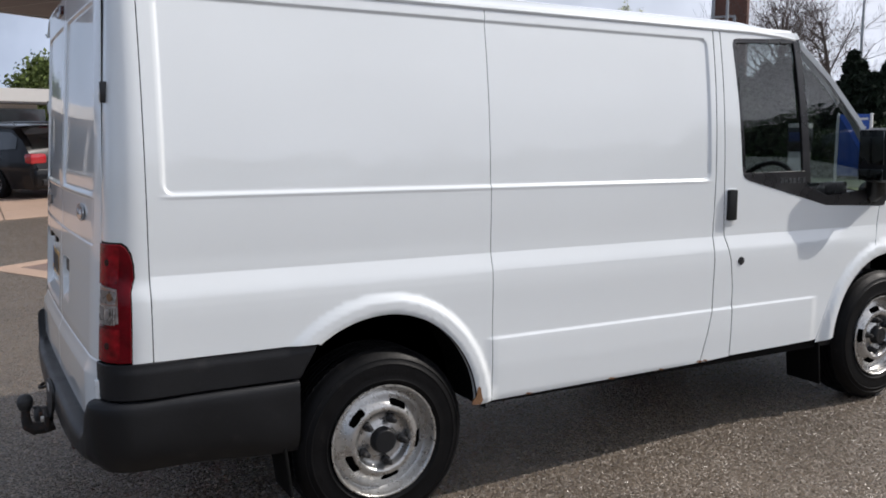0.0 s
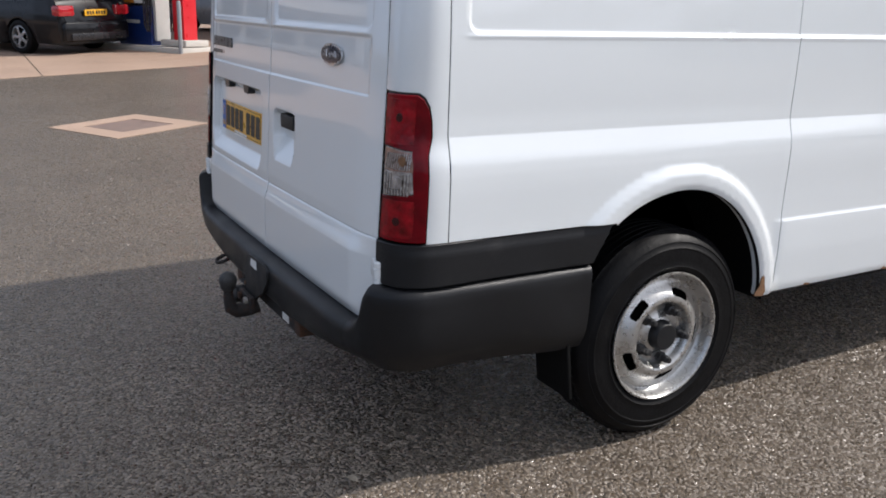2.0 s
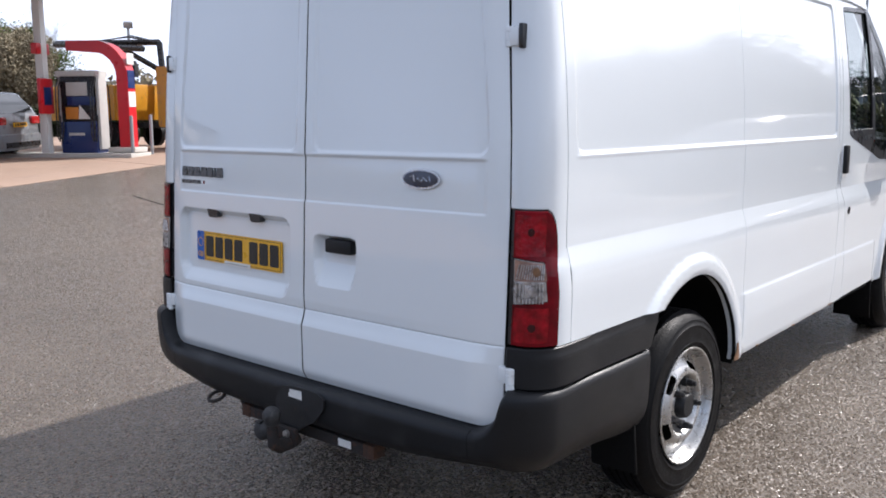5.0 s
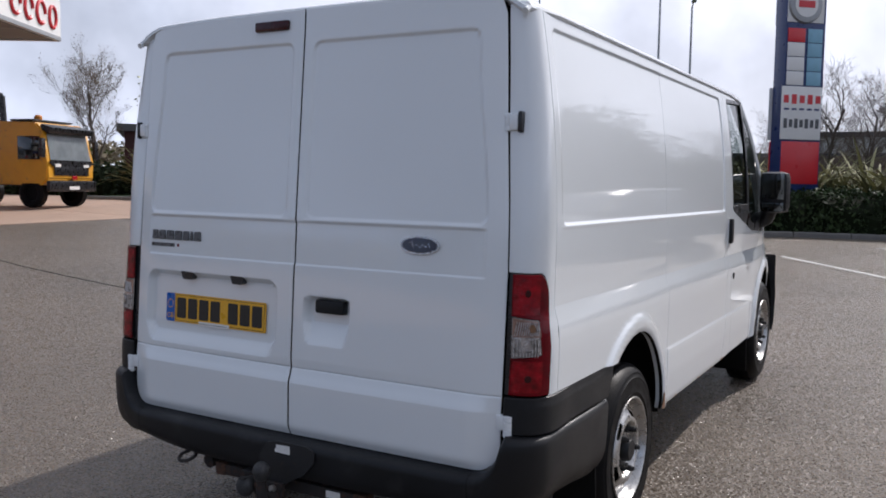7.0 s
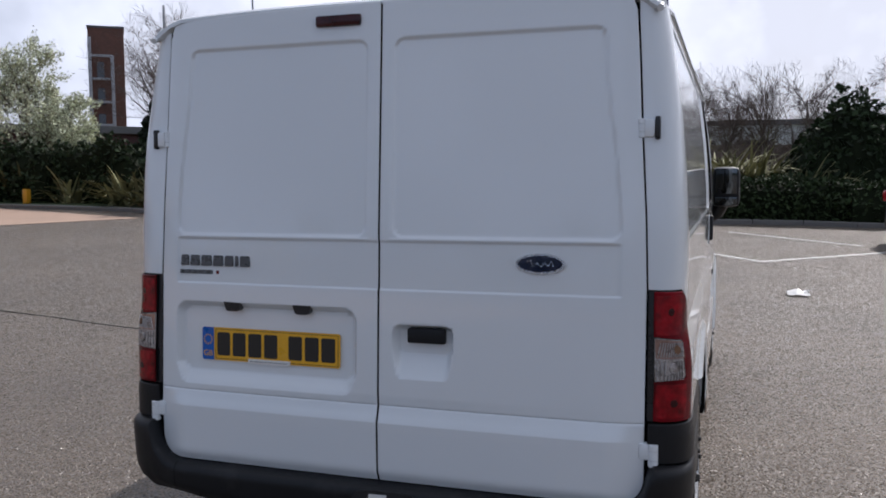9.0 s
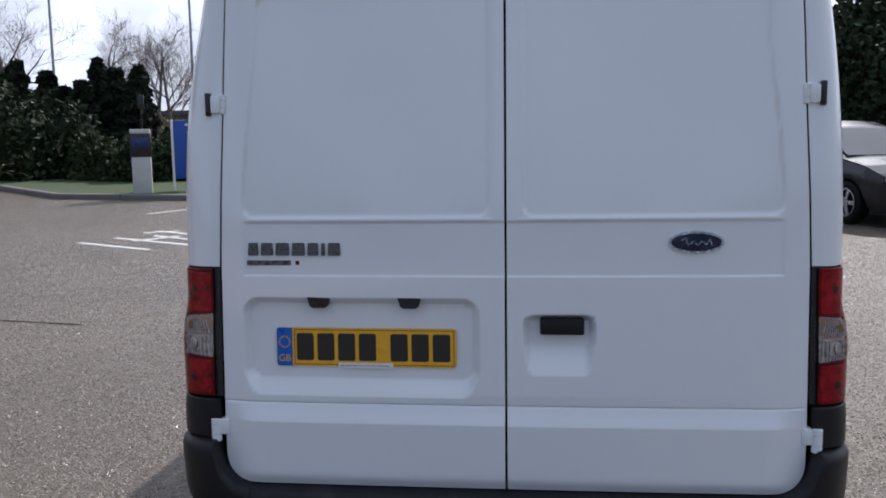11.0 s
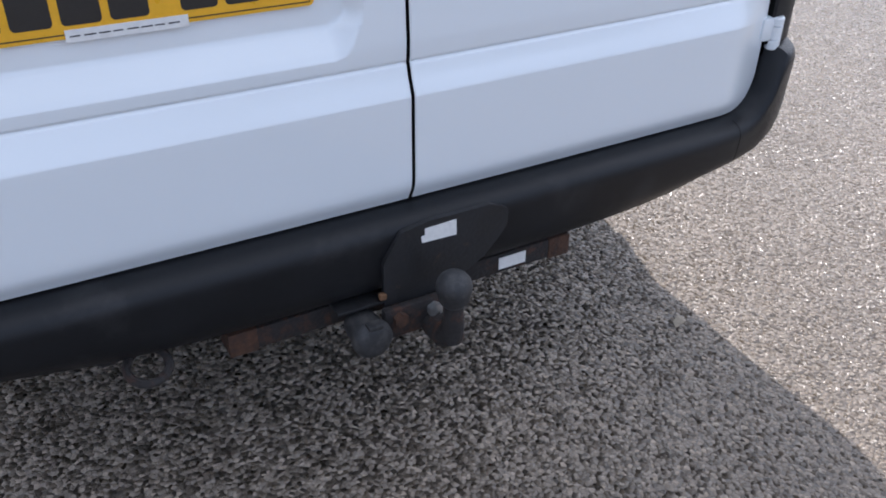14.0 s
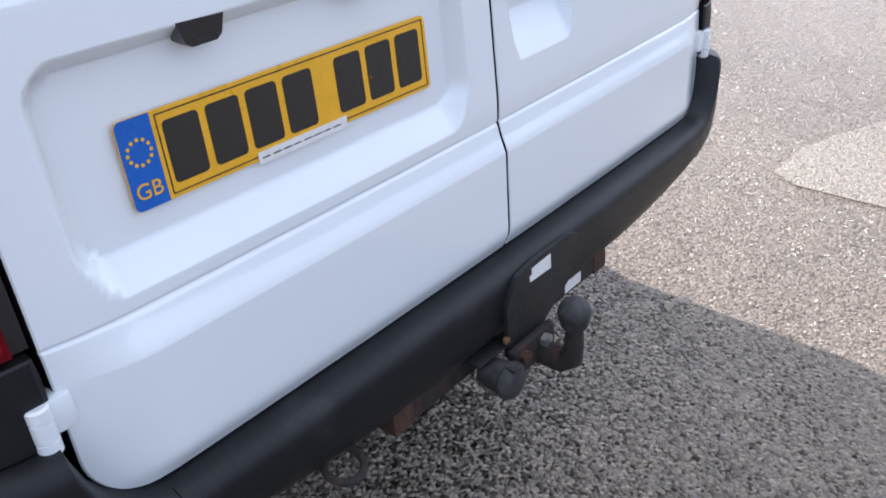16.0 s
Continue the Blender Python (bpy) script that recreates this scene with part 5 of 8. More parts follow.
    part("steering_wheel", bm, TRIM, van, "black steering wheel")
    for side in (-1, 1):
        bm = bmesh.new()
        add_box(bm, (3.2, side * 0.868, 0.92), (0.86, 0.03, 0.70), 0.01)
        add_box(bm, (3.72, side * 0.85, 0.95), (0.22, 0.03, 0.42), 0.01)
        part("door_lining", bm, TRIM, van, "dark door lining")
    # door mirrors
    for side in (-1, 1):
        mir = thing_part("door_mirror", van, "large black door mirror")
        bm = bmesh.new()
        add_box(bm, (3.70, side * 1.012, 1.405), (0.15, 0.18, 0.27), 0.045)
        part("mirror_housing", bm, PLASTIC, mir, "black plastic mirror housing", angle=50)
        tip = Matrix.Rotation(radians(-4), 4, "Y") @ Matrix.Rotation(radians(6 * side), 4, "Z")
        for gx, gh, height, name in ((3.620, 1.445, 0.17, "main flat mirror glass"), (3.622, 1.31, 0.055, "small wide-angle mirror glass")):
            bm = bmesh.new()
            add_box(bm, (gx, side * 1.012, gh), (0.006, 0.14, height), 0.002, tip)
            part("mirror_glass", bm, MIRROR, mir, name)
        bm = bmesh.new()
        add_tube(bm, [(3.80, side * 0.89, 1.21), (3.77, side * 0.95, 1.235), (3.72, side * 0.985, 1.30)], [0.06, 0.055, 0.05], 10)
        part("mirror_arm", bm, PLASTIC, mir, "black mirror arm")


def build_van():
    van = thing("van", "white panel van with black bumper parked on asphalt", "van")
    van_panels(van)
    van_rear_doors(van)
    van_roof(van)
    van_shell(van)
    for x, front in ((REAR_HUB, False), (FRONT_HUB, True)):
        for side in (-1, 1):
            van_wheel(van, x, side, front)
    van_bumper(van)
    van_tow_bar(van)
    van_front(van)
    # rust at the arch's foot
    bm = bmesh.new()
    add_prism(bm, [(1.345, 0.46), (1.385, 0.455), (1.396, 0.472), (1.388, 0.50), (1.384, 0.535), (1.372, 0.52), (1.366, 0.49), (1.35, 0.475)], 0.003, Matrix.Translation((0, -half_width(1.38, 0.49) - 0.0005, 0)) @ Matrix.Rotation(radians(90), 4, "X"))
    part("rust_patch", bm, RUSTSTAIN, van, "orange rust on the wheel arch")
    for x0, z0, k in ((1.62, 0.462, 0.8), (2.05, 0.466, 1.0), (2.33, 0.469, 0.7), (2.565, 0.474, 1.3), (2.60, 0.476, 0.8)):
        bm = bmesh.new()
        add_prism(bm, [(x0 - 0.018 * k, z0), (x0 - 0.006 * k, z0 + 0.006 * k), (x0 + 0.004 * k, z0 + 0.004), (x0 + 0.02 * k, z0 + 0.001), (x0 + 0.008, z0 - 0.004)], 0.002, Matrix.Translation((0, -half_width(x0, z0) - 0.0004, 0)) @ Matrix.Rotation(radians(90), 4, "X"))
        part("rust_patch", bm, RUSTSTAIN, van, "small rust spot along the sill")
    return van


build_van()

# ---- forecourt, markings, covers ----
KERB = material("grey_concrete_kerb", (0.16, 0.152, 0.14), 0.85, vary=0.2, scale=6, bump=0.3, bump_scale=60)
PALE_CONCRETE = material("pale_island_concrete", (0.5, 0.48, 0.44), 0.85, vary=0.12, scale=5, bump=0.3, bump_scale=60)
GRASS = material("mown_grass", (0.038, 0.062, 0.016), 0.9, vary=0.35, scale=5, fine=40, bump=0.6, bump_scale=90)
WHITE_STEEL = material("white_painted_steel", (0.72, 0.72, 0.70), 0.4, vary=0.06, scale=4)
GREY_STEEL = material("galvanised_steel", (0.32, 0.33, 0.34), 0.45, metal=0.5, vary=0.15, scale=10)
STATION_RED = material("red_station_panel", (0.55, 0.012, 0.02), 0.35, vary=0.1, scale=5, coat=0.3)
STATION_BLUE = material("dark_blue_pump_panel", (0.008, 0.024, 0.12), 0.35, vary=0.12, scale=6, coat=0.2)
PUMP_GREY = material("pale_pump_panel", (0.5, 0.5, 0.48), 0.45, vary=0.1, scale=6)
SOFFIT = material("grey_canopy_soffit", (0.23, 0.228, 0.23), 0.7, vary=0.08, scale=1.5)
ORANGE = material("orange_notice", (0.55, 0.2, 0.02), 0.5, vary=0.1, scale=20)
TRUCK_YELLOW = material("yellow_truck_paint", (0.62, 0.30, 0.012), 0.4, vary=0.12, scale=3, coat=0.3, dirt=(0.25, 0.15, 0.05), dirt_amount=0.1)
BRICK = material("dark_red_brickwork", (0.12, 0.062, 0.047), 0.9, vary=0.3, scale=2.5, fine=14, bump=0.4, bump_scale=20)
SHED_RED = material("dark_red_cladding", (0.055, 0.014, 0.014), 0.6, vary=0.15, scale=2)
SHED_ROOF = material("grey_sheet_roof", (0.10, 0.10, 0.105), 0.6, vary=0.15, scale=2)
SHOP_WHITE = material("off_white_shop_fascia", (0.68, 0.67, 0.64), 0.5, vary=0.05, scale=2)
SHOP_GLASS = material("shop_glazing", (0.03, 0.035, 0.04), 0.08, vary=0.3, scale=1.2, coat=1.0)


def forecourt():
    slab = thing("forecourt_slab", "tan concrete slabs of the petrol station forecourt", "pavement", kind="structure")
    edge = [(-40, 1.5), (-8, 8.9), (0.3, 11.3), (4.3, 12.5), (8.2, 14.2), (11.4, 13.75), (14.4, 12.0)]
    back = [(17.0, 21.5), (12.2, 30.0), (8.6, 34.0), (5.0, 36.0), (0.65, 38.0), (-8, 40.0), (-40, 44)]

    def at(i, k):
        (ax, ay), (bx, by) = edge[i], back[::-1][i]
        return ax + (bx - ax) * k, ay + (by - ay) * k
    back_by = {0: (-40, 44), 1: (-8, 40.0), 2: (0.65, 38.0), 3: (5.0, 36.0), 4: (8.6, 34.0), 5: (12.2, 30.0), 6: (17.0, 21.5)}
    ks = [0, 0.055, 0.12, 0.2, 0.3, 0.45, 0.65, 1.0]
    for i in range(len(edge) - 1):
        for k0, k1 in zip(ks, ks[1:]):
            n = 1 if i == 0 else max(1, int((edge[i + 1][0] - edge[i][0]) / 3.2))
            for j in range(n):
                quad = []
                for s, k in ((j / n, k0), ((j + 1) / n, k0), ((j + 1) / n, k1), (j / n, k1)):
                    ax, ay = (edge[i][q] + (edge[i + 1][q] - edge[i][q]) * s for q in (0, 1))
                    bx, by = (back_by[i][q] + (back_by[i + 1][q] - back_by[i][q]) * s for q in (0, 1))
                    quad.append((ax + (bx - ax) * k, ay + (by - ay) * k))
                c = Vector((sum(p[0] for p in quad) / 4, sum(p[1] for p in quad) / 4))
                quad = [tuple(c + (Vector(p) - c) * (1 - 0.012 / max(0.2, (Vector(p) - c).length))) for p in quad]
                bm = bmesh.new()
                flat_on_ground(bm, quad, 0.006)
                part("slab", bm, CONCRETE, slab, smooth=False)


forecourt()

# inspection cover in a concrete surround
surround = thing("cover_surround", "square tan concrete surround of an inspection cover", "manhole", kind="structure")
CN, CR, CF, CL = Vector((0.374, 5.481)), Vector((1.347, 6.003)), Vector((0.80, 6.92)), Vector((-0.116, 6.40))
cc = (CN + CR + CF + CL) / 4
inner = [cc + (p - cc) * 0.56 for p in (CN, CR, CF, CL)]
outer = [CN, CR, CF, CL]
for i in range(4):
    j = (i + 1) % 4
    bm = bmesh.new()
    flat_on_ground(bm, [tuple(outer[i]), tuple(outer[j]), tuple(inner[j]), tuple(inner[i])], 0.006)
    part("surround_side", bm, CONCRETE, surround, smooth=False)
bm = bmesh.new()
flat_on_ground(bm, [tuple(cc + (p - cc) * 0.97) for p in inner], 0.002)
part("iron_cover", bm, COVER, surround, "brown iron inspection cover", smooth=False)

# pale repair patch near the van
bm = bmesh.new()
flat_on_ground(bm, [(0.10, -1.69), (0.0, -1.63), (-0.28, -1.63), (-0.75, -1.85), (-0.85, -2.5), (-0.3, -2.75), (-0.05, -2.36), (0.10, -1.95)], 0.0035)
tagged(part("repair_patch", bm, PATCH, None), "pale worn patch in the asphalt", "road patch", kind="structure")


def painted(name, label, marks, w=0.1, group=""):
    bm = bmesh.new()
    for a, b in marks:
        stripe(bm, a, b, w)
    return tagged(part(name, bm, LINEPAINT, None, smooth=False), label, "road marking", group, "structure")


painted("parking_line", "worn white parking bay line", [((12.4, 0.21), (10.44, -1.46))], 0.075, "bay lines")
painted("parking_line", "worn white parking bay line", [((10.44, -1.46), (11.9, -3.0)), ((11.9, -3.0), (14.9, -6.0))], 0.075, "bay lines")
painted("parking_line", "worn white parking bay line", [((15.06, -1.0), (13.1, -3.1))], 0.075, "bay lines")
painted("parking_line", "worn white parking bay line", [((8.68, -5.05), (10.0, -6.9))], 0.075, "bay lines")
painted("parking_line", "worn white parking bay line", [((10.9, 6.0), (12.6, 5.05))], 0.075, "bay lines")
painted("road_word", "worn white painted road word, now bars", [((7.77, 5.47), (7.32, 4.37)), ((8.22, 5.22), (7.72, 4.02)), ((7.97, 4.87), (8.47, 4.47)), ((8.47, 4.82), (8.02, 3.87)), ((8.92, 4.97), (8.37, 3.82)), ((8.02, 3.87), (8.37, 3.82)), ((8.72, 5.07), (8.97, 4.67))], 0.09)
# dark crack in the asphalt
bm = bmesh.new()
pts = [(4.9, 9.6), (4.55, 8.2), (4.3, 6.9), (4.12, 5.8), (4.0, 4.95), (3.9, 4.5), (3.83, 4.05), (3.75, 3.3)]
for a, b in zip(pts, pts[1:]):
    stripe(bm, a, b, 0.025, 0.0025)
tagged(part("crack", bm, DARK, None, smooth=False), "dark sealed crack across the asphalt", "crack", kind="structure")
# litter
bm = bmesh.new()
rnd = random.Random(4)
grid = {}
for i in range(7):
    for j in range(5):
        x, y = 7.56 + (i - 3) * 0.045, -1.75 + (j - 2) * 0.055
        grid[i, j] = bm.verts.new((x + rnd.uniform(-0.02, 0.02), y + rnd.uniform(-0.02, 0.02), gz(x, y) + 0.012 + 0.10 * rnd.random() * (1 - abs(i - 3) / 3.5)))
for i in range(6):
    for j in range(4):
        bm.faces.new((grid[i, j], grid[i + 1, j], grid[i + 1, j + 1], grid[i, j + 1]))
tagged(part("paper_litter", bm, PAPER, None), "crumpled white paper litter on the asphalt", "litter")


def dead_leaf(x, y, s, turn):
    bm = bmesh.new()
    pts = [(-0.5, 0), (-0.2, 0.22), (0.15, 0.26), (0.5, 0.05), (0.2, -0.2), (-0.2, -0.18)]
    c = bm.verts.new((0, 0, 0.012))
    vs = [bm.verts.new((a * s, b * s, 0.004 + 0.010 * ((i * 7) % 3) / 2)) for i, (a, b) in enumerate(pts)]
    for i in range(6):
        bm.faces.new((c, vs[i], vs[(i + 1) % 6]))
    ob = part("dead_leaf", bm, material_leaf, None)
    ob.matrix_basis = laid(x, y, turn)
    tagged(ob, "small pale dead leaf lying on the asphalt", "leaf", "fallen leaves")


material_leaf = material("dry_leaf", (0.34, 0.29, 0.22), 0.8, vary=0.2, scale=30)
dead_leaf(0.94, -2.75, 0.075, 20)
dead_leaf(0.0, -0.71, 0.055, 115)


# ---- plants ----
BARK = material("grey_brown_bark", (0.11, 0.09, 0.075), 0.9, vary=0.3, scale=9, bump=0.5, bump_scale=40)
TWIG = material("brown_twigs", (0.12, 0.09, 0.075), 0.9, vary=0.3, scale=6)


def leaf_material(name, base, spread=0.35):
    m = material(name, base, 0.75, vary=0.2, scale=3, rough_vary=0.08, spec=0.25)
    nt = m.node_tree
    p = nt.nodes["Principled BSDF"]
    geo = nt.nodes.new("ShaderNodeNewGeometry")
    mr = nt.nodes.new("ShaderNodeMapRange")
    mr.inputs["To Min"].default_value, mr.inputs["To Max"].default_value = 1 - spread, 1 + spread
    mul = nt.nodes.new("ShaderNodeVectorMath")
    mul.operation = "SCALE"
    src = p.inputs["Base Color"].links[0].from_socket
    nt.links.new(geo.outputs["Random Per Island"], mr.inputs["Value"])
    nt.links.new(src, mul.inputs[0])
    nt.links.new(mr.outputs["Result"], mul.inputs["Scale"])
    nt.links.new(mul.outputs["Vector"], p.inputs["Base Color"])
    p.inputs["Subsurface Weight"].default_value = 0.0
    return m


# near-black green: the shade between the leaves is put into this colour
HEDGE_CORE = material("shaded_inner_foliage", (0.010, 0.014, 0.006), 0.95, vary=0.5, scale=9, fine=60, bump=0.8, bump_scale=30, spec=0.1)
HEDGE_LEAF = leaf_material("dark_hedge_leaves", (0.028, 0.045, 0.014), 0.45)
LAUREL = leaf_material("dark_glossy_shrub_leaves", (0.022, 0.036, 0.013), 0.5)
CONIFER = leaf_material("dark_conifer_sprays", (0.012, 0.02, 0.010), 0.4)
FLAX = leaf_material("olive_flax_blades", (0.27, 0.26, 0.13), 0.6)
BLOSSOM = leaf_material("pale_green_blossom", (0.6, 0.62, 0.44), 0.35)
SPRING = leaf_material("spring_green_leaves", (0.10, 0.13, 0.035), 0.4)
BUD = leaf_material("brown_buds", (0.24, 0.205, 0.135), 0.4)


def leaf_mesh(name, mat, parent, centres, size, rnd, long=1.6, flat=0.0):
    """Many small leaves, each a folded diamond, round the given places."""
    n = len(centres)
    verts, faces = [], []
    for c in centres:
        d = Vector((rnd.gauss(0, 1), rnd.gauss(0, 1), rnd.gauss(0, 1) * (1 - flat))).normalized()
        u = d.orthogonal().normalized()
        u.rotate(Matrix.Rotation(rnd.uniform(0, 6.28), 3, d))
        v = d.cross(u)
        s = size * rnd.uniform(0.6, 1.4)
        k = len(verts)
        c = Vector(c)
        verts += [c - u * s * long / 2, c + v * s * 0.5 + d * s * 0.12, c + u * s * long / 2, c - v * s * 0.5 + d * s * 0.12]
        faces += [(k, k + 1, k + 2), (k, k + 2, k + 3)]
    me = bpy.data.meshes.new(name)
    me.from_pydata(verts, [], faces)
    me.materials.append(mat)
    ob = new(name, me)
    ob.parent = parent
    return ob


def branches(rnd, h, spread, levels=4, lean=0.0, trunk=0.05, upright=0.5, first=0.22):
    """Limb paths: list of (points, radii), and the twig tips."""
    out_, tips = [], []

    def grow(p, d, length, r, level):
        n = 4
        pts, rad = [p.copy()], [r]
        q = p.copy()
        for i in range(n):
            d = (d + Vector((rnd.gauss(0, 0.12), rnd.gauss(0, 0.12), rnd.gauss(0, 0.06) + 0.05 * upright))).normalized()
            q = q + d * (length / n)
            pts.append(q.copy())
            rad.append(r * (1 - 0.72 * (i + 1) / n) if level else r * (1 - 0.62 * (i + 1) / n))
        out_.append((pts, rad, level))
        if level >= levels:
            tips.extend(pts[2:])
            return
        kids = (9 if level == 0 else 6 if level < 3 else 4)
        for k in range(kids):
            f = first + (1 - first) * (k + rnd.random()) / kids if level == 0 else 0.2 + 0.8 * (k + rnd.random()) / kids
            i = min(n - 1, int(f * n))
            base = pts[i].lerp(pts[i + 1], f * n - i)
            a = rnd.uniform(0, 2 * math.pi) if level == 0 else rnd.uniform(0, 2 * math.pi)
            side = d.orthogonal().normalized()
            side.rotate(Matrix.Rotation(a, 3, d))
            nd = (d * (0.55 + 0.4 * upright) + side * rnd.uniform(0.55, 0.95) * spread + Vector((0, 0, 0.25 * upright))).normalized()
            grow(base, nd, length * (0.62 - 0.25 * f * (level == 0)) * rnd.uniform(0.75, 1.1), rad[i] * 0.5, level + 1)
        if level:
            tips.append(pts[-1])
    grow(Vector((0, 0, -0.05)), Vector((lean, 0, 1)).normalized(), h * 0.8, h * trunk * 0.42, 0)
    return out_, tips


def tree(x, y, h, seed, label, spread=1.0, leaves=None, leaf_size=0.1, leaf_n=3, levels=4, upright=0.5, group="", trunk=0.05, first=0.22, category="tree", scatter=0.3):
    rnd = random.Random(seed)
    t = thing("tree", label, category, group, at=on_ground(x, y, rnd.uniform(0, 360)))
    paths, tips = branches(rnd, h, spread, levels, rnd.uniform(-0.05, 0.05), trunk, upright, first)
    bm, tw = bmesh.new(), bmesh.new()
    for pts, rad, level in paths:
        add_tube(bm if level < 2 else tw, pts, [max(r, 0.0045 * h / 6) for r in rad], 7 if level == 0 else 5 if level < 2 else 3, cap=False)
    part("trunk", bm, BARK, t)
    part("branch_work", tw, TWIG, t)
    if leaves:
        cs = [tip + Vector((rnd.gauss(0, scatter), rnd.gauss(0, scatter), rnd.gauss(0, scatter))) for tip in tips for _ in range(leaf_n)]
        leaf_mesh("crown", leaves, t, cs, leaf_size, rnd)
    return t


def shrub_mass(name, label, outline, height, mat, seed, n, size, category="hedge", rough=0.25, core=None, flat_top=True, group=""):
    """A clipped or loose mass of leaves over a plan outline, on a solid core coloured dark for its inner shade."""
    rnd = random.Random(seed)
    t = thing(name, label, category, group)
    xs, ys = [p[0] for p in outline], [p[1] for p in outline]

    def inside(x, y):
        c = False
        for (ax, ay), (bx, by) in zip(outline, outline[1:] + outline[:1]):
            if (ay > y) != (by > y) and x < (bx - ax) * (y - ay) / (by - ay) + ax:
                c = not c
        return c

    def edge_distance(x, y):
        best = 9.0
        for (ax, ay), (bx, by) in zip(outline, outline[1:] + outline[:1]):
            t_ = max(0, min(1, ((x - ax) * (bx - ax) + (y - ay) * (by - ay)) / ((bx - ax) ** 2 + (by - ay) ** 2)))
            best = min(best, math.hypot(x - ax - t_ * (bx - ax), y - ay - t_ * (by - ay)))
        return best

    def top(x, y):
        e = edge_distance(x, y)
        r = 0.35 if flat_top else height * 0.55
        z = height * (1 - rough * 0.5 + rough * (noise.noise(Vector((x * 0.7, y * 0.7, seed))) + 0.6 * noise.noise(Vector((x * 2.1, y * 2.1, seed + 9)))))
        return z * min(1.0, math.sqrt(min(1.0, (e + 0.08) / r)) if flat_top else math.sin(min(1.0, (e + 0.1) / r) * math.pi / 2))
    bm = bmesh.new()
    step = 0.35 if max(xs) - min(xs) < 15 else 0.6
    nx, ny = int((max(xs) - min(xs)) / step) + 2, int((max(ys) - min(ys)) / step) + 2
    pts = {}
    for i in range(nx):
        for j in range(ny):
            x, y = min(xs) + i * step, min(ys) + j * step
            if inside(x, y):
                pts[i, j] = bm.verts.new((x, y, gz(x, y) + max(0.05, top(x, y) * 0.86)))
    for i, j in list(pts):
        q = [(i, j), (i + 1, j), (i + 1, j + 1), (i, j + 1)]
        if all(k in pts for k in q):
            bm.faces.new([pts[k] for k in q])
    ring = [e for e in bm.edges if e.is_boundary]
    r = bmesh.ops.extrude_edge_only(bm, edges=ring)
    for v in r["geom"]:
        if isinstance(v, bmesh.types.BMVert):
            v.co.z = gz(v.co.x, v.co.y) - 0.02
    for v in [v for v in bm.verts if not v.link_faces]:
        bm.verts.remove(v)
    part("shaded_core", bm, core or HEDGE_CORE, t)
    cs = []
    while len(cs) < n:
        x, y = rnd.uniform(min(xs), max(xs)), rnd.uniform(min(ys), max(ys))
        if not inside(x, y):
            continue
        z = top(x, y)
        e = edge_distance(x, y)
        k = rnd.random() ** (0.35 if e > 0.35 else 1.0)
        cs.append(Vector((x, y, gz(x, y) + z * max(0.03, k) + rnd.gauss(0, size * 0.5))))
    leaf_mesh("leaf_mass", mat, t, cs, size, rnd)
    return t


def flax(x, y, h, seed, blades=70, group="flax clumps"):
    """A clump of long strap leaves that arch outward."""
    rnd = random.Random(seed)
    t = thing("flax_plant", "olive green flax clump of long arching blades", "plant", group, at=on_ground(x, y, rnd.uniform(0, 360)))
    verts, faces = [], []
    for _ in range(blades):
        a = rnd.uniform(0, 2 * math.pi)
        tilt, L, w = rnd.uniform(0.3, 1.2), h * rnd.uniform(0.7, 1.25), rnd.uniform(0.035, 0.06)
        o, sd = Vector((math.cos(a), math.sin(a), 0)), Vector((-math.sin(a), math.cos(a), 0))
        p = Vector((rnd.gauss(0, 0.12), rnd.gauss(0, 0.12), 0))
        droop = rnd.uniform(0.2, 1.3)
        k0 = len(verts)
        n = 6
        for i in range(n + 1):
            s = i / n
            ang = tilt + droop * s * s
            if i:
                p = p + (o * math.sin(ang) + Vector((0, 0, 1)) * math.cos(ang)) * (L / n)
            ww = w * (1 - s ** 3)
            verts += [p - sd * ww, p + sd * ww + Vector((0, 0, 0.012))]
        for i in range(n):
            k = k0 + 2 * i
            faces.append((k, k + 1, k + 3, k + 2))
    me = bpy.data.meshes.new("blade_clump")
    me.from_pydata(verts, [], faces)
    me.materials.append(FLAX)
    ob = new("blade_clump", me)
    ob.parent = t
    return t


# planted strip along the car park's far side
kerb = thing("kerb", "low concrete kerb along the planted strip", "kerb", kind="structure")
KERBLINE = [(15.2, 21.0), (16.2, 18.6), (16.3, 16.5), (16.0, 13.5), (14.8, 11.0), (13.1, 8.8), (13.05, 6.2), (14.4, 3.2), (16.4, 0.6), (17.0, -1.5), (17.0, -2.5), (16.8, -3.5), (17.0, -6.0), (17.3, -12.0), (17.0, -24.0)]
for a, b in zip(KERBLINE, KERBLINE[1:]):
    a, b = Vector(a), Vector(b)
    m = max(1, int((b - a).length / 0.95))
    for i in range(m):
        p, q = a.lerp(b, i / m), a.lerp(b, (i + 0.985) / m)
        nrm = (q - p).normalized()
        nrm = Vector((-nrm.y, nrm.x)) * -1
        bm = bmesh.new()
        vs = []
        for pt in (p, q):
            for o, z in ((0.0, -0.02), (0.0, 0.085), (0.02, 0.105), (0.125, 0.11), (0.125, -0.02)):
                w = pt - nrm * 0.0 + nrm * -o
                vs.append(bm.verts.new((w.x + 2 * o * 0, w.y, gz(w.x, w.y) + z)))
        for k in range(4):
            bm.faces.new((vs[k], vs[k + 1], vs[k + 6], vs[k + 5]))
        bm.faces.new(vs[:5]), bm.faces.new(vs[5:])
        part("kerb_stone", bm, KERB, kerb, smooth=False)

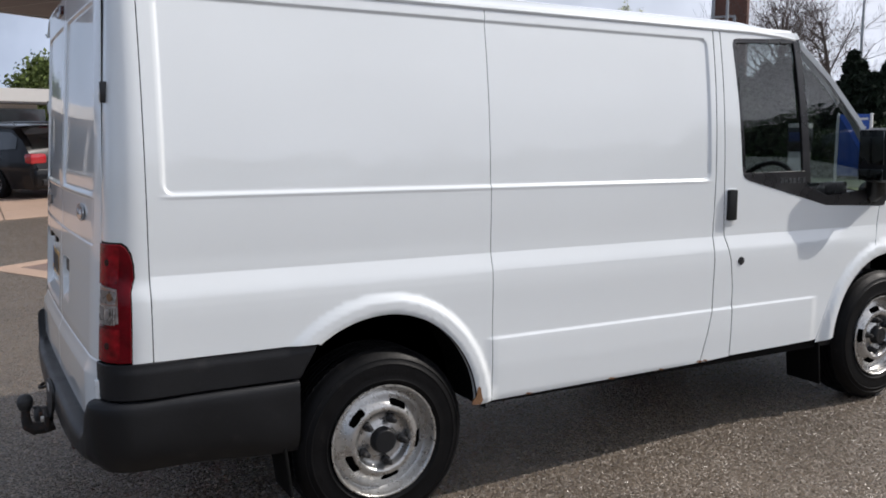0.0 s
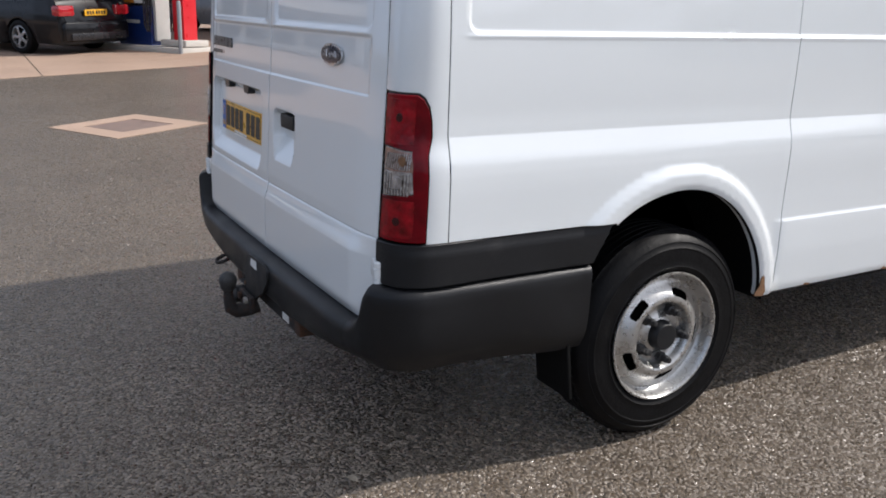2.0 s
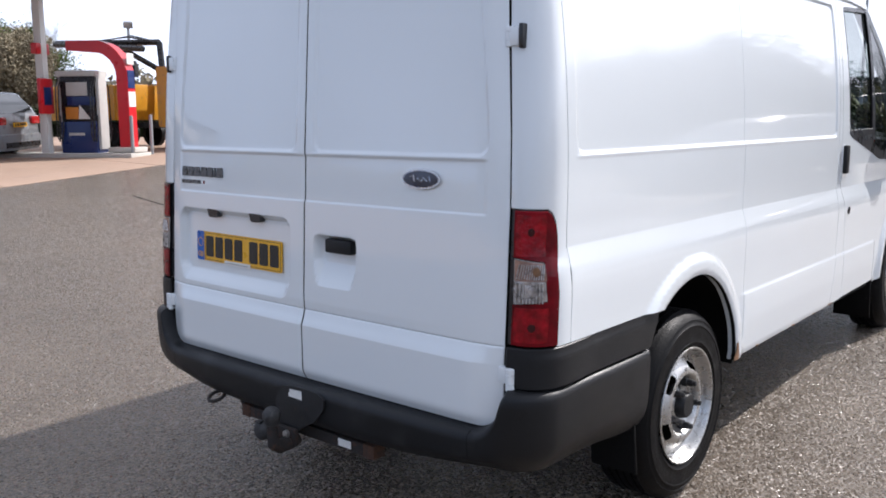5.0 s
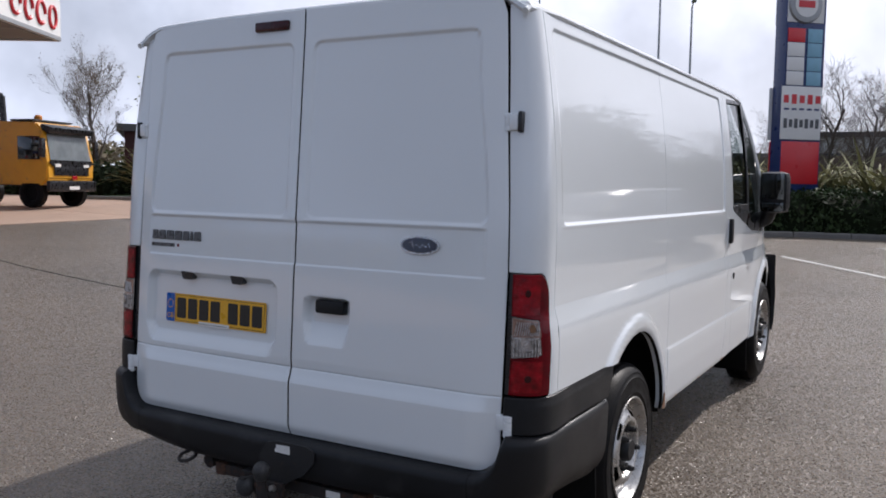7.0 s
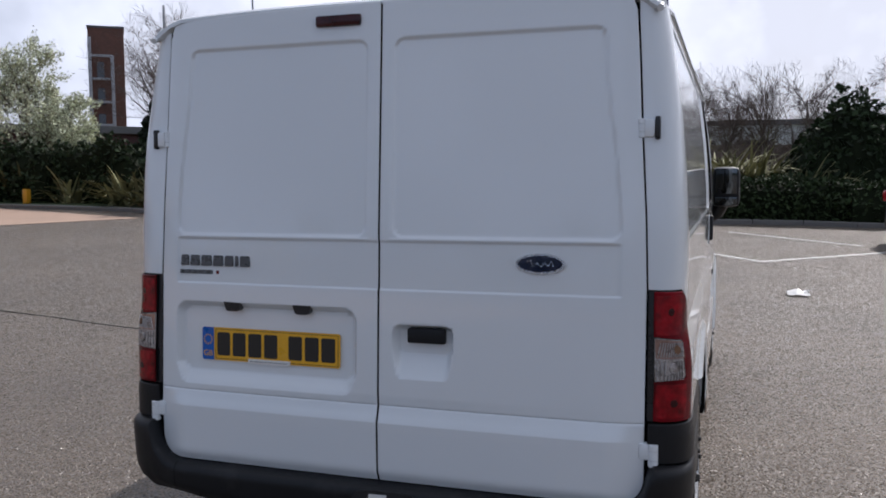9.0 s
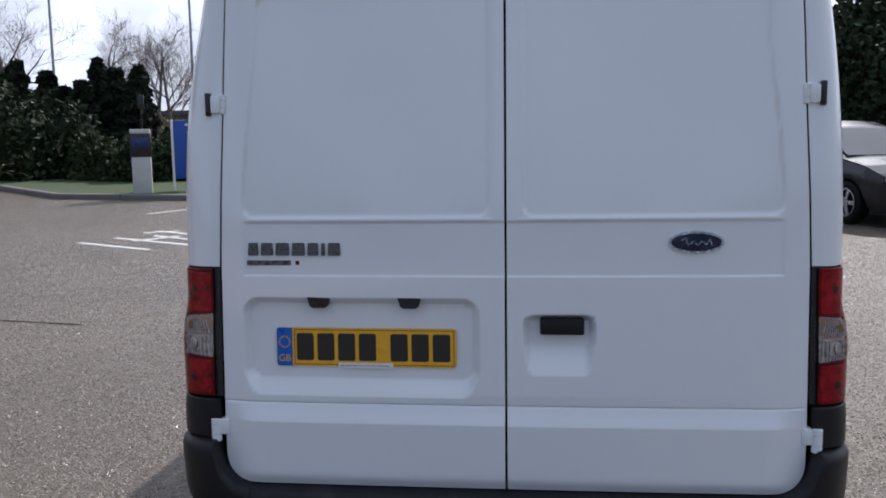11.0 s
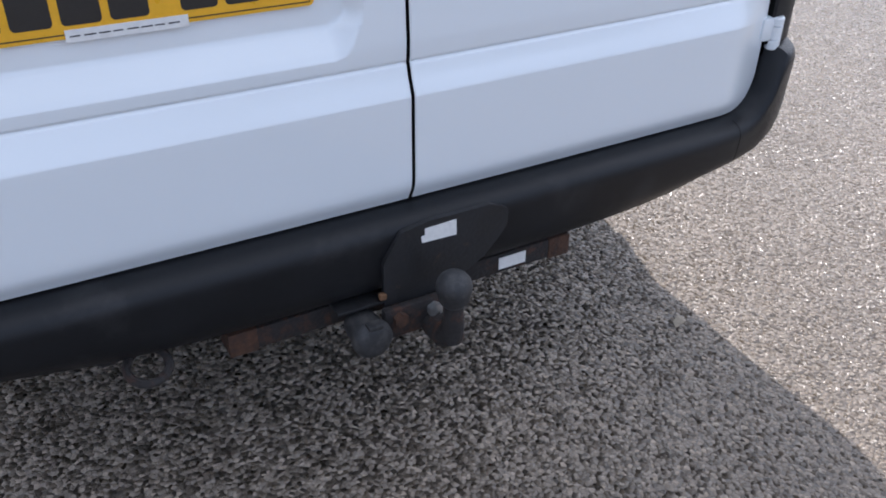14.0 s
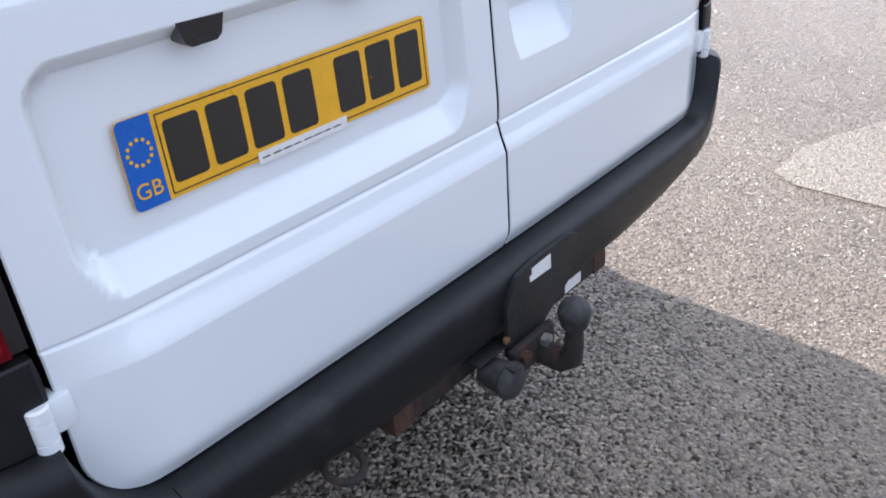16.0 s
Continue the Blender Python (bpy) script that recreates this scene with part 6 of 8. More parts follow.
bm = bmesh.new()
far = [(60, -24), (60, 40)]
strip = [(x + 0.1, y) for x, y in KERBLINE]
rows = []
for x, y in strip:
    rows.append([bm.verts.new((x + d, y, gz(x + d, y) + 0.09)) for d in (0, 1.2, 3, 6, 12, 25, 40)])
for a, b in zip(rows, rows[1:]):
    for i in range(6):
        bm.faces.new((a[i], a[i + 1], b[i + 1], b[i]))
tagged(part("lawn", bm, GRASS, None), "short mown grass behind the kerb", "lawn", kind="structure")

# clipped hedge and flax on the right of the totem
shrub_mass("hedge", "low dark green clipped hedge in shade", [(16.2, 1.6), (17.04, -1.5), (17.04, -2.6), (16.86, -3.6), (17.15, -9), (19.2, -9), (19.4, -2.5), (19.3, 1.8)], 1.0, HEDGE_LEAF, 3, 30000, 0.065)
for i, (x, y, h) in enumerate([(18.3, 1.3, 1.25), (18.5, 0.5, 1.35), (18.3, -0.3, 1.2), (18.6, -1.0, 1.3), (18.4, -1.8, 1.2), (18.2, -2.5, 1.05), (18.0, -3.2, 0.95), (19.1, 0.9, 1.5), (19.2, -0.6, 1.45), (19.2, -1.6, 1.4), (19.0, 2.1, 1.4), (18.9, 2.9, 1.3)]):
    flax(x + 0.9, y, h * 1.4, 30 + i, 150)
shrub_mass("shrub", "large dark green glossy-leaved evergreen shrub", [(18.4, -2.3), (18.6, -3.2), (18.0, -5.0), (17.9, -9.0), (18.1, -12), (22.0, -12), (22.0, -2.6), (20.4, -1.7)], 3.0, LAUREL, 11, 22000, 0.11, "shrub", 0.35, flat_top=False)
shrub_mass("shrub", "tall dark glossy evergreen tree mass over the parking bays", [(17.6, -5.8), (17.4, -12.0), (17.8, -20.0), (23.0, -20.0), (23.0, -5.2)], 5.2, LAUREL, 15, 26000, 0.13, "shrub", 0.35, flat_top=False)
# left hedge, flax and shrubs near the forecourt
shrub_mass("hedge", "dark mixed shrubs bordering the forecourt", [(16.8, 19.8), (17.6, 16.5), (17.0, 13.6), (16.0, 11.2), (18.4, 10.2), (20.4, 14), (20.2, 18), (18.6, 21.5)], 2.05, LAUREL, 5, 19000, 0.10, "hedge", 0.5)
shrub_mass("hedge", "dark mixed shrubs behind the forecourt", [(12.6, 30.5), (15.6, 24.0), (18.2, 21.4), (20.2, 23.0), (16.6, 29.0), (14.0, 33)], 1.3, LAUREL, 6, 9000, 0.12, "hedge", 0.5)
for i, (x, y, h) in enumerate([(17.5, 20.2, 1.3), (18.0, 19.1, 1.35), (17.6, 16.8, 0.9), (17.2, 14.6, 0.95), (17.0, 13.6, 0.9), (16.6, 12.4, 0.9), (18.6, 21.2, 1.5)]):
    flax(x, y, h * 1.3, 60 + i, 90)
# low shrubs and lawn planting behind the blue sign
shrub_mass("shrub", "rounded dark green shrub bed", [(16.4, 10.2), (16.0, 8.6), (16.6, 7.6), (18.5, 7.9), (19.2, 10.5), (18.0, 12.0)], 1.2, HEDGE_LEAF, 21, 9000, 0.08, "shrub", 0.45, flat_top=False)
shrub_mass("shrub", "grey-green low shrubs by the sign", [(16.9, 9.5), (16.7, 5.0), (17.4, 2.9), (20.0, 2.8), (20.6, 9.5)], 1.35, HEDGE_LEAF, 22, 14000, 0.08, "shrub", 0.5, flat_top=False)


def conifer(x, y, h, seed):
    rnd = random.Random(seed)
    t = thing("conifer", "tall dark evergreen conifer", "tree", "conifer screen", at=on_ground(x, y))
    bm = bmesh.new()
    add_tube(bm, [(0, 0, -0.05), (0.02, 0.0, h * 0.5), (0, 0, h * 0.97)], [0.09, 0.06, 0.01], 7)
    part("trunk", bm, BARK, t)
    cs = []
    for _ in range(3200):
        k = rnd.random() ** 0.8
        r = (0.12 + 0.62 * (1 - k) ** 0.7) * math.sqrt(rnd.random()) * (0.85 + 0.25 * math.sin(k * 40 + seed))
        a = rnd.uniform(0, 6.283)
        cs.append(Vector((r * math.cos(a), r * math.sin(a), 0.15 + k * (h - 0.15))))
    leaf_mesh("crown", CONIFER, t, cs, 0.105, rnd, 2.4)


for i in range(9):
    conifer(20.4 + 0.10 * i + 0.35 * math.sin(i * 2.1), 10.5 + i * 0.72, 2.45 + 0.3 * math.sin(i * 1.7) + 0.04 * i, 300 + i)
for i in range(6):
    conifer(22.2 + 0.3 * math.sin(i * 2.7), 11.2 + i * 1.3, 2.95 + 0.3 * math.sin(i * 2.3), 330 + i)

bare = "leafless tree with fine brown branches"
tree(26.5, 0.2, 3.0, 1, bare, 0.9, group="bare trees", levels=4)
tree(27.5, -1.9, 3.6, 2, bare, 0.8, group="bare trees")
tree(28.5, 1.8, 2.9, 3, bare, 0.9, group="bare trees")
tree(29.0, -3.6, 3.3, 4, bare, 0.9, group="bare trees")
tree(26.0, -3.1, 2.6, 5, bare, 0.9, group="bare trees")
tree(27.0, -0.8, 3.3, 25, bare, 0.8, group="bare trees")
for k in range(9):
    tree(29.5 + 2.5 * math.sin(k * 2.2), -8.5 + 1.25 * k, 3.9 + 0.5 * math.sin(k * 1.9), 70 + k, bare, 1.0, group="bare trees", levels=4)
tree(31.0, 3.6, 3.0, 14, bare, 0.9, group="bare trees")
tree(19.2, 25.2, 4.5, 6, bare, 0.75, BUD, 0.025, 2, scatter=0.08, group="bare trees", upright=0.8)
tree(38.5, 28.5, 8.2, 7, bare, 1.0, group="bare trees")
tree(40.0, 25.5, 8.0, 8, bare, 1.0, group="bare trees")
tree(48.5, 36.5, 10.2, 41, bare, 1.15, group="bare trees", trunk=0.06)
tree(36.5, 17.0, 5.2, 9, bare, 1.0, group="bare trees")
tree(33.5, 15.0, 5.0, 10, bare, 1.0, group="bare trees")
tree(39.0, 20.0, 5.6, 11, bare, 1.0, group="bare trees")
tree(21.7, 22.05, 4.75, 12, "small tree in pale green-white blossom", 0.9, BLOSSOM, 0.055, 3, levels=4, upright=0.8, first=0.06, scatter=0.07)
tree(22.3, 21.6, 3.2, 13, "small tree in pale green-white blossom", 0.7, BLOSSOM, 0.055, 2, levels=4, upright=0.8, first=0.06, scatter=0.07)
tree(4.2, 52.0, 4.2, 15, "leafy green tree behind the shop", 0.8, SPRING, 0.16, 14, levels=3, scatter=0.35)
tree(-2.0, 54.0, 4.0, 16, "leafy green tree behind the shop", 0.8, SPRING, 0.16, 14, levels=3, scatter=0.35)
tree(11.0, 48.0, 3.8, 17, "leafy green tree behind the forecourt", 0.8, SPRING, 0.16, 14, levels=3, scatter=0.35)
tree(14.5, 45.0, 3.6, 18, "leafy green tree behind the forecourt", 0.8, SPRING, 0.16, 14, levels=3, scatter=0.35)
tree(8.0, 50.0, 3.6, 20, "leafy green tree behind the forecourt", 0.8, SPRING, 0.16, 14, levels=3, scatter=0.35)
tree(15.6, 38.0, 3.6, 43, "brown-green budding tree behind the forecourt", 0.9, BUD, 0.075, 14, levels=4, scatter=0.22)
tree(17.6, 40.5, 4.0, 44, "brown-green budding tree behind the forecourt", 0.9, SPRING, 0.07, 12, levels=4, scatter=0.22)
tree(18.6, 42.0, 4.4, 19, bare, 0.8, upright=0.8, group="bare trees")
tree(19.5, -7.4, 4.2, 24, "tree with dark drooping branches over the hedge", 1.0, LAUREL, 0.10, 3)

# ---- the petrol station ----
AX = Vector((-0.5, 0.866))          # along the islands, away from the car park
AW = Vector((0.866, 0.5))           # across them, to the right
STATION_TURN = math.degrees(math.atan2(AX.y, AX.x)) - 90


def canopy():
    n = Vector((11.95, 17.55))
    depth, width = 10.3, 12.5
    zb = 4.84
    c = thing("canopy", "flat white petrol station canopy with grey soffit", "canopy")
    corner = [n, n + AX * depth, n + AX * depth - AW * width, n - AW * width]
    bm = bmesh.new()
    cc_ = (corner[0] + corner[2]) / 2
    m = Matrix.Translation((cc_.x, cc_.y, zb + 0.12)) @ Matrix.Rotation(radians(STATION_TURN), 4, "Z")
    add_box(bm, m.translation, (width - 0.3, depth - 0.3, 0.2), 0.0, m.to_3x3().to_4x4())
    part("soffit", bm, SOFFIT, c, "grey canopy soffit", smooth=False)
    for k in range(1, 7):
        bm = bmesh.new()
        add_box(bm, m @ Vector((-width / 2 + width * k / 7, 0, -0.105)), (0.05, depth - 0.4, 0.012), 0.0, m.to_3x3().to_4x4())
        part("soffit_joint", bm, GREY_STEEL, c, smooth=False)
    for a, b in zip(corner, corner[1:] + corner[:1]):
        bm = bmesh.new()
        mid = (a + b) / 2
        ang = math.atan2((b - a).y, (b - a).x)
        r = Matrix.Rotation(ang, 4, "Z")
        add_box(bm, (mid.x, mid.y, zb + 0.5), ((b - a).length + 0.05, 0.08, 1.0), 0.01, r)
        part("fascia", bm, WHITE_STEEL, c, "white fascia board", smooth=False)
        bm = bmesh.new()
        add_box(bm, (mid.x, mid.y, zb + 0.06), ((b - a).length + 0.07, 0.10, 0.10), 0.01, r)
        part("fascia_band", bm, GREY_STEEL, c, smooth=False)
    # sign on the corner, plain red strokes
    for face in (0, 1):
        for k in range(4):
            d = (AX * (0.45 + 0.62 * k) + AW * 0.055) if face == 0 else (-AW * (0.45 + 0.62 * k) - AX * 0.055)
            p = n + d
            bm = bmesh.new()
            r = Matrix.Rotation(math.atan2(AX.y, AX.x) if face == 0 else math.atan2(AW.y, AW.x), 4, "Z")
            ring = [Vector((0.22 * math.cos(a) * (1 if k % 2 else 0.85), 0, 0.26 * math.sin(a))) for a in np.linspace(0, 2 * math.pi * (0.86 if k else 1.0), 18)]
            add_tube(bm, [Matrix.Translation((p.x, p.y, zb + 0.52)) @ r @ v for v in ring], 0.045, 6)
            part("sign_stroke", bm, STATION_RED, c, "red sign stroke")
    return c


canopy()


def pump(px, py, flip=1):
    """A tall multi-product pump: blue foot, glazed display, side hose column."""
    t = thing("fuel_pump", "tall blue and grey fuel pump with hoses and notices", "fuel pump", "fuel pumps", at=on_ground(px, py, STATION_TURN + 90, 0.06) @ Matrix.Diagonal((1, 1, 0.94, 1)))
    # local x runs along the island, y across it
    bm = bmesh.new()
    add_box(bm, (0, 0, 0.42), (0.95, 0.50, 0.84), 0.02)
    part("foot_panel", bm, STATION_BLUE, t, "dark blue foot panel")
    bm = bmesh.new()
    add_box(bm, (0, 0, 1.42), (0.88, 0.44, 1.16), 0.02)
    part("cabinet", bm, TRIM, t, "black pump cabinet")
    bm = bmesh.new()
    add_box(bm, (0, 0, 2.05), (1.06, 0.54, 0.14), 0.03)
    part("top_cap", bm, PUMP_GREY, t, "pale grey top cap")
    for s in (-1, 1):
        bm = bmesh.new()
        add_box(bm, (0, s * 0.232, 1.66), (0.55, 0.02, 0.34), 0.006)
        part("display", bm, PUMP_GREY, t, "pale display panel")
        bm = bmesh.new()
        add_box(bm, (-0.1, s * 0.240, 1.36), (0.72, 0.012, 0.22), 0.004)
        part("blue_panel", bm, STATION_BLUE, t, "blue product panel")
        bm = bmesh.new()
        add_box(bm, (0.15 * s, s * 0.236, 1.05), (0.34, 0.02, 0.30), 0.004)
        part("notice", bm, ORANGE, t, "orange notice")
        bm = bmesh.new()
        add_prism(bm, [(-0.34, -0.16), (-0.02, -0.16), (-0.06, 0.2)], 0.012, Matrix.Translation((0, s * 0.25, 1.06)) @ Matrix.Rotation(radians(90), 4, "X"))
        part("paper_notice", bm, PAPER, t, "white paper notice")
        bm = bmesh.new()
        add_box(bm, (0.05, s * 0.254, 0.52), (0.42, 0.006, 0.07), 0.0)
        part("logo_bar", bm, PUMP_GREY, t, "pale wordmark bar")
    for e in (-1, 1):
        bm = bmesh.new()
        add_box(bm, (e * 0.50, 0, 1.08), (0.10, 0.36, 1.9), 0.03)
        part("hose_column", bm, PUMP_GREY, t, "pale grey hose column")
        for s in (-1, 1):
            for k in range(2):
                bm = bmesh.new()
                x = e * (0.42 + 0.07 * k)
                add_tube(bm, [(x, s * 0.20, 1.95), (x, s * 0.33, 1.7), (x, s * 0.36, 1.1), (x + 0.03, s * 0.34, 0.5), (x, s * 0.30, 0.32), (x - 0.05, s * 0.30, 0.6), (x - 0.05, s * 0.28, 1.0)], 0.016, 6)
                part("hose", bm, TRIM, t, "black hose")
    return t


def island(post, centre):
    isl = thing("pump_island", "raised pale concrete pump island", "kerb", "pump islands", "structure", on_ground(centre.x, centre.y, STATION_TURN + 90))
    bm = bmesh.new()
    add_box(bm, (0, 0, 0.03), (3.7, 0.95, 0.13), 0.03)
    part("island_kerb", bm, PALE_CONCRETE, isl)


def gantry(post, height=2.64):
    """A red arch that rises at the island's end and bends over the pump."""
    t = thing("red_gantry", "red curved pump gantry with a blue and white notice", "gantry", "red gantries", at=on_ground(post.x, post.y, STATION_TURN + 90, 0.12))
    bm = bmesh.new()
    prof = [(0.0, 0.0), (0.0, height - 0.85)] + [(0.85 - 0.85 * math.cos(radians(a)), height - 0.85 + 0.85 * math.sin(radians(a))) for a in range(10, 91, 10)] + [(1.55, height)]
    inn = [(1.55, height - 0.22), (0.85, height - 0.28)] + [(0.85 - 0.57 * math.cos(radians(a)), height - 0.85 + 0.57 * math.sin(radians(a))) for a in range(80, -1, -10)] + [(0.28, 0.0)]
    add_prism(bm, prof + inn, 0.34, Matrix.Translation((-0.18, 0.17, 0)) @ Matrix.Rotation(radians(90), 4, "X"))
    part("arch", bm, STATION_RED, t, "red sheet metal arch", smooth=False)
    for z, h, mat in ((1.72, 0.42, STATION_BLUE), (1.25, 0.36, WHITE_STEEL), (2.2, 0.26, WHITE_STEEL)):
        bm = bmesh.new()
        add_box(bm, (-0.186, 0, z), (0.012, 0.30, h), 0.0)
        part("notice", bm, mat, t)
    bm = bmesh.new()
    add_box(bm, (0.0, 0, 0.05), (0.7, 0.6, 0.12), 0.02)
    part("base_block", bm, PALE_CONCRETE, t, "white concrete base")


def bollard(x, y):
    t = thing("bollard", "slim pale steel bollard", "bollard", "bollards", at=on_ground(x, y, 0, 0.0))
    bm = bmesh.new()
    add_lathe(bm, [(0.042, 0.0), (0.042, 0.95), (0.035, 0.985), (0.0, 0.99)], None, 14)
    part("post", bm, GREY_STEEL, t)


def column(x, y, h=4.3):
    t = thing("canopy_column", "white steel canopy column with red price panel", "column", "canopy columns", at=on_ground(x, y, STATION_TURN))
    bm = bmesh.new()
    add_box(bm, (0, 0, h / 2), (0.2, 0.2, h), 0.02)
    part("shaft", bm, WHITE_STEEL, t, "white steel shaft")
    bm = bmesh.new()
    add_box(bm, (-0.22, -0.20, 1.46), (0.5, 0.10, 0.84), 0.04)
    part("red_panel", bm, STATION_RED, t, "red service panel")
    bm = bmesh.new()
    add_box(bm, (-0.22, -0.256, 1.46), (0.28, 0.016, 0.42), 0.01)
    part("screen", bm, STATION_BLUE, t, "dark panel screen")
    bm = bmesh.new()
    add_box(bm, (-0.02, 0, 2.58), (0.5, 0.16, 0.26), 0.03)
    part("red_sign", bm, STATION_RED, t, "red number sign")


for post in (Vector((3.25, 15.0)), Vector((9.25, 17.26))):
    island(post, post + AX * 1.5)
    gantry(post)
    p = post + AX * 1.12
    pump(p.x, p.y)
    q = post + AX * 1.95 - AW * 0.30
    column(q.x, q.y, 4.84 - gz(q.x, q.y))
for x, y in ((3.04, 14.45), (3.9, 15.05), (9.15, 16.87), (9.95, 17.35)):
    bollard(x, y)


def shop():
    t = thing("station_shop", "low white-fronted petrol station shop with glazing", "building")
    m = Matrix.Translation((-9.5, 43.0, gz(-9.5, 43.0))) @ Matrix.Rotation(radians(4), 4, "Z")
    bm = bmesh.new()
    add_box(bm, m @ Vector((0, 4.0, 1.6)), (26, 7.6, 3.2), 0.0, m.to_3x3().to_4x4())
    part("wall", bm, SHOP_WHITE, t, smooth=False)
    bm = bmesh.new()
    add_box(bm, m @ Vector((0, -0.6, 3.05)), (27, 2.0, 0.62), 0.02, m.to_3x3().to_4x4())
    part("fascia", bm, SHOP_WHITE, t, "white fascia", smooth=False)
    bm = bmesh.new()
    add_box(bm, m @ Vector((0, -0.6, 2.70)), (26.8, 1.9, 0.08), 0.0, m.to_3x3().to_4x4())
    part("soffit", bm, SOFFIT, t, smooth=False)
    for i in range(9):
        bm = bmesh.new()
        add_box(bm, m @ Vector((-12 + 3 * i, 0.16, 1.35)), (2.7, 0.06, 2.2), 0.0, m.to_3x3().to_4x4())
        w = part("window", bm, SHOP_GLASS, t, "dark shop window", smooth=False)
        bm = bmesh.new()
        add_box(bm, m @ Vector((-13.5 + 3 * i, -1.3, 1.35)), (0.14, 0.14, 2.7), 0.0, m.to_3x3().to_4x4())
        part("post", bm, WHITE_STEEL, t, smooth=False)
    return t


shop()


# ---- vehicles ----
def car_paint(name, base, coat=1.0):
    return material(name, base, 0.3, metal=0.0, vary=0.06, scale=2, coat=coat, spec=0.5 * coat, rough_vary=0.05)


CAR_WHEEL = material("alloy_wheel", (0.45, 0.45, 0.46), 0.3, metal=0.8, vary=0.1, scale=10)
LAMP_RED = material("car_lamp_red", (0.35, 0.01, 0.015), 0.15, vary=0.2, scale=20, coat=1.0)
LAMP_CLEAR = material("car_lamp_clear", (0.6, 0.6, 0.58), 0.12, metal=0.3, vary=0.2, scale=30, coat=1.0)


def car(x, y, heading, label, paint, style="estate", group="", plate=None):
    """A car built from lengthwise stations; local x ahead, z up from the ground."""
    L, W = {"estate": (4.66, 1.80), "mpv": (4.45, 1.80), "hatch": (4.28, 1.76)}[style]
    t = thing("car", label, "car", group, at=laid(x, y, heading))
    hl = L / 2
    # belt height, roof height and half width along the car
    if style == "estate":
        st = [(-hl, 0.55, 0.62, 0.70), (-hl + 0.06, 0.90, 0.92, 0.82), (-hl + 0.22, 0.98, 1.18, 0.86), (-hl + 0.55, 0.97, 1.42, 0.89), (-1.0, 0.95, 1.46, 0.90), (0.0, 0.94, 1.46, 0.90), (0.45, 0.94, 1.40, 0.90), (0.95, 0.95, 1.12, 0.90), (1.25, 0.93, 0.96, 0.89), (1.8, 0.86, 0.88, 0.87), (2.15, 0.74, 0.76, 0.80), (hl, 0.50, 0.52, 0.66)]
    elif style == "mpv":
        st = [(-hl, 0.55, 0.62, 0.72), (-hl + 0.06, 0.95, 0.98, 0.84), (-hl + 0.18, 1.02, 1.25, 0.87), (-hl + 0.45, 1.02, 1.55, 0.89), (-1.0, 1.0, 1.63, 0.90), (0.0, 0.98, 1.64, 0.90), (0.5, 0.98, 1.56, 0.90), (1.15, 1.0, 1.16, 0.90), (1.4, 0.96, 1.0, 0.89), (1.8, 0.86, 0.89, 0.87), (2.05, 0.74, 0.76, 0.80), (hl, 0.50, 0.52, 0.66)]
    else:
        st = [(-hl, 0.55, 0.62, 0.70), (-hl + 0.06, 0.92, 0.95, 0.80), (-hl + 0.3, 0.98, 1.2, 0.84), (-hl + 0.7, 0.96, 1.40, 0.87), (-0.7, 0.94, 1.45, 0.88), (0.0, 0.92, 1.44, 0.88), (0.35, 0.92, 1.36, 0.88), (0.95, 0.93, 1.06, 0.88), (1.2, 0.91, 0.94, 0.87), (1.65, 0.83, 0.86, 0.85), (1.95, 0.70, 0.73, 0.78), (hl, 0.46, 0.50, 0.62)]
    sx = [s[0] for s in st]
    xs = sorted(set(np.round(np.concatenate([np.linspace(-hl, hl, 46), sx]), 3)))
    wheels = (-1.30 if style != "hatch" else -1.28, 1.32)

    def at(x_):
        return [float(np.interp(x_, sx, [s[k] for s in st])) for k in (1, 2, 3)]
    bm, gl = bmesh.new(), bmesh.new()
    rows = []
    for x_ in xs:
        b, r, w = at(x_)
        tw = w - 0.16 * min(1, max(0, (r - b) / 0.45))
        low = 0.20
        for wx in wheels:
            d = abs(x_ - wx)
            if d < 0.36:
                low = max(low, 0.30 + math.sqrt(0.36 ** 2 - d * d) * 0.98)
        k = min(b - 0.06, low)
        half = [(w * 0.94, k), (w, max(k + 0.01, 0.42)), (w, max(k + 0.02, 0.62)), (w * 0.985, b - 0.04), (w * 0.96, b), (tw + (w - tw) * 0.12, r - 0.06 * min(1, (r - b) * 4)), (tw * 0.88, r - 0.008), (tw * 0.5, r + 0.012), (0, r + 0.016)]
        pts = half + [(-a, c) for a, c in half[-2::-1]]
        rows.append([bm.verts.new((x_, yy, zz)) for yy, zz in pts])
    n = len(rows[0])
    for i, (a, b_) in enumerate(zip(rows, rows[1:])):
        for j in range(n - 1):
            bm.faces.new((a[j], a[j + 1], b_[j + 1], b_[j]))
    bm.faces.new(rows[0]), bm.faces.new(rows[-1])
    body = part("body", bm, paint, t, angle=45)
    # glass: side panes, front and back screens, 6 mm proud
    def side_pane(x0, x1, s):
        g = bmesh.new()
        lo, hi = [], []
        for x_ in np.linspace(x0, x1, 8):
            b, r, w = at(x_)
            tw = w - 0.16 * min(1, max(0, (r - b) / 0.45))
            top = r - 0.06 * min(1, (r - b) * 4)
            yt = tw + (w - tw) * 0.12
            f = 0.86
            lo.append(g.verts.new((x_, s * (w * 0.96 + 0.007), b + 0.012)))
            hi.append(g.verts.new((x_, s * (w * 0.96 + (yt - w * 0.96) * f + 0.008), b + (top - b) * f)))
        for i in range(7):
            g.faces.new((lo[i], lo[i + 1], hi[i + 1], hi[i]))
        part("side_glass", g, CARGLASS, t, "dark side glass")
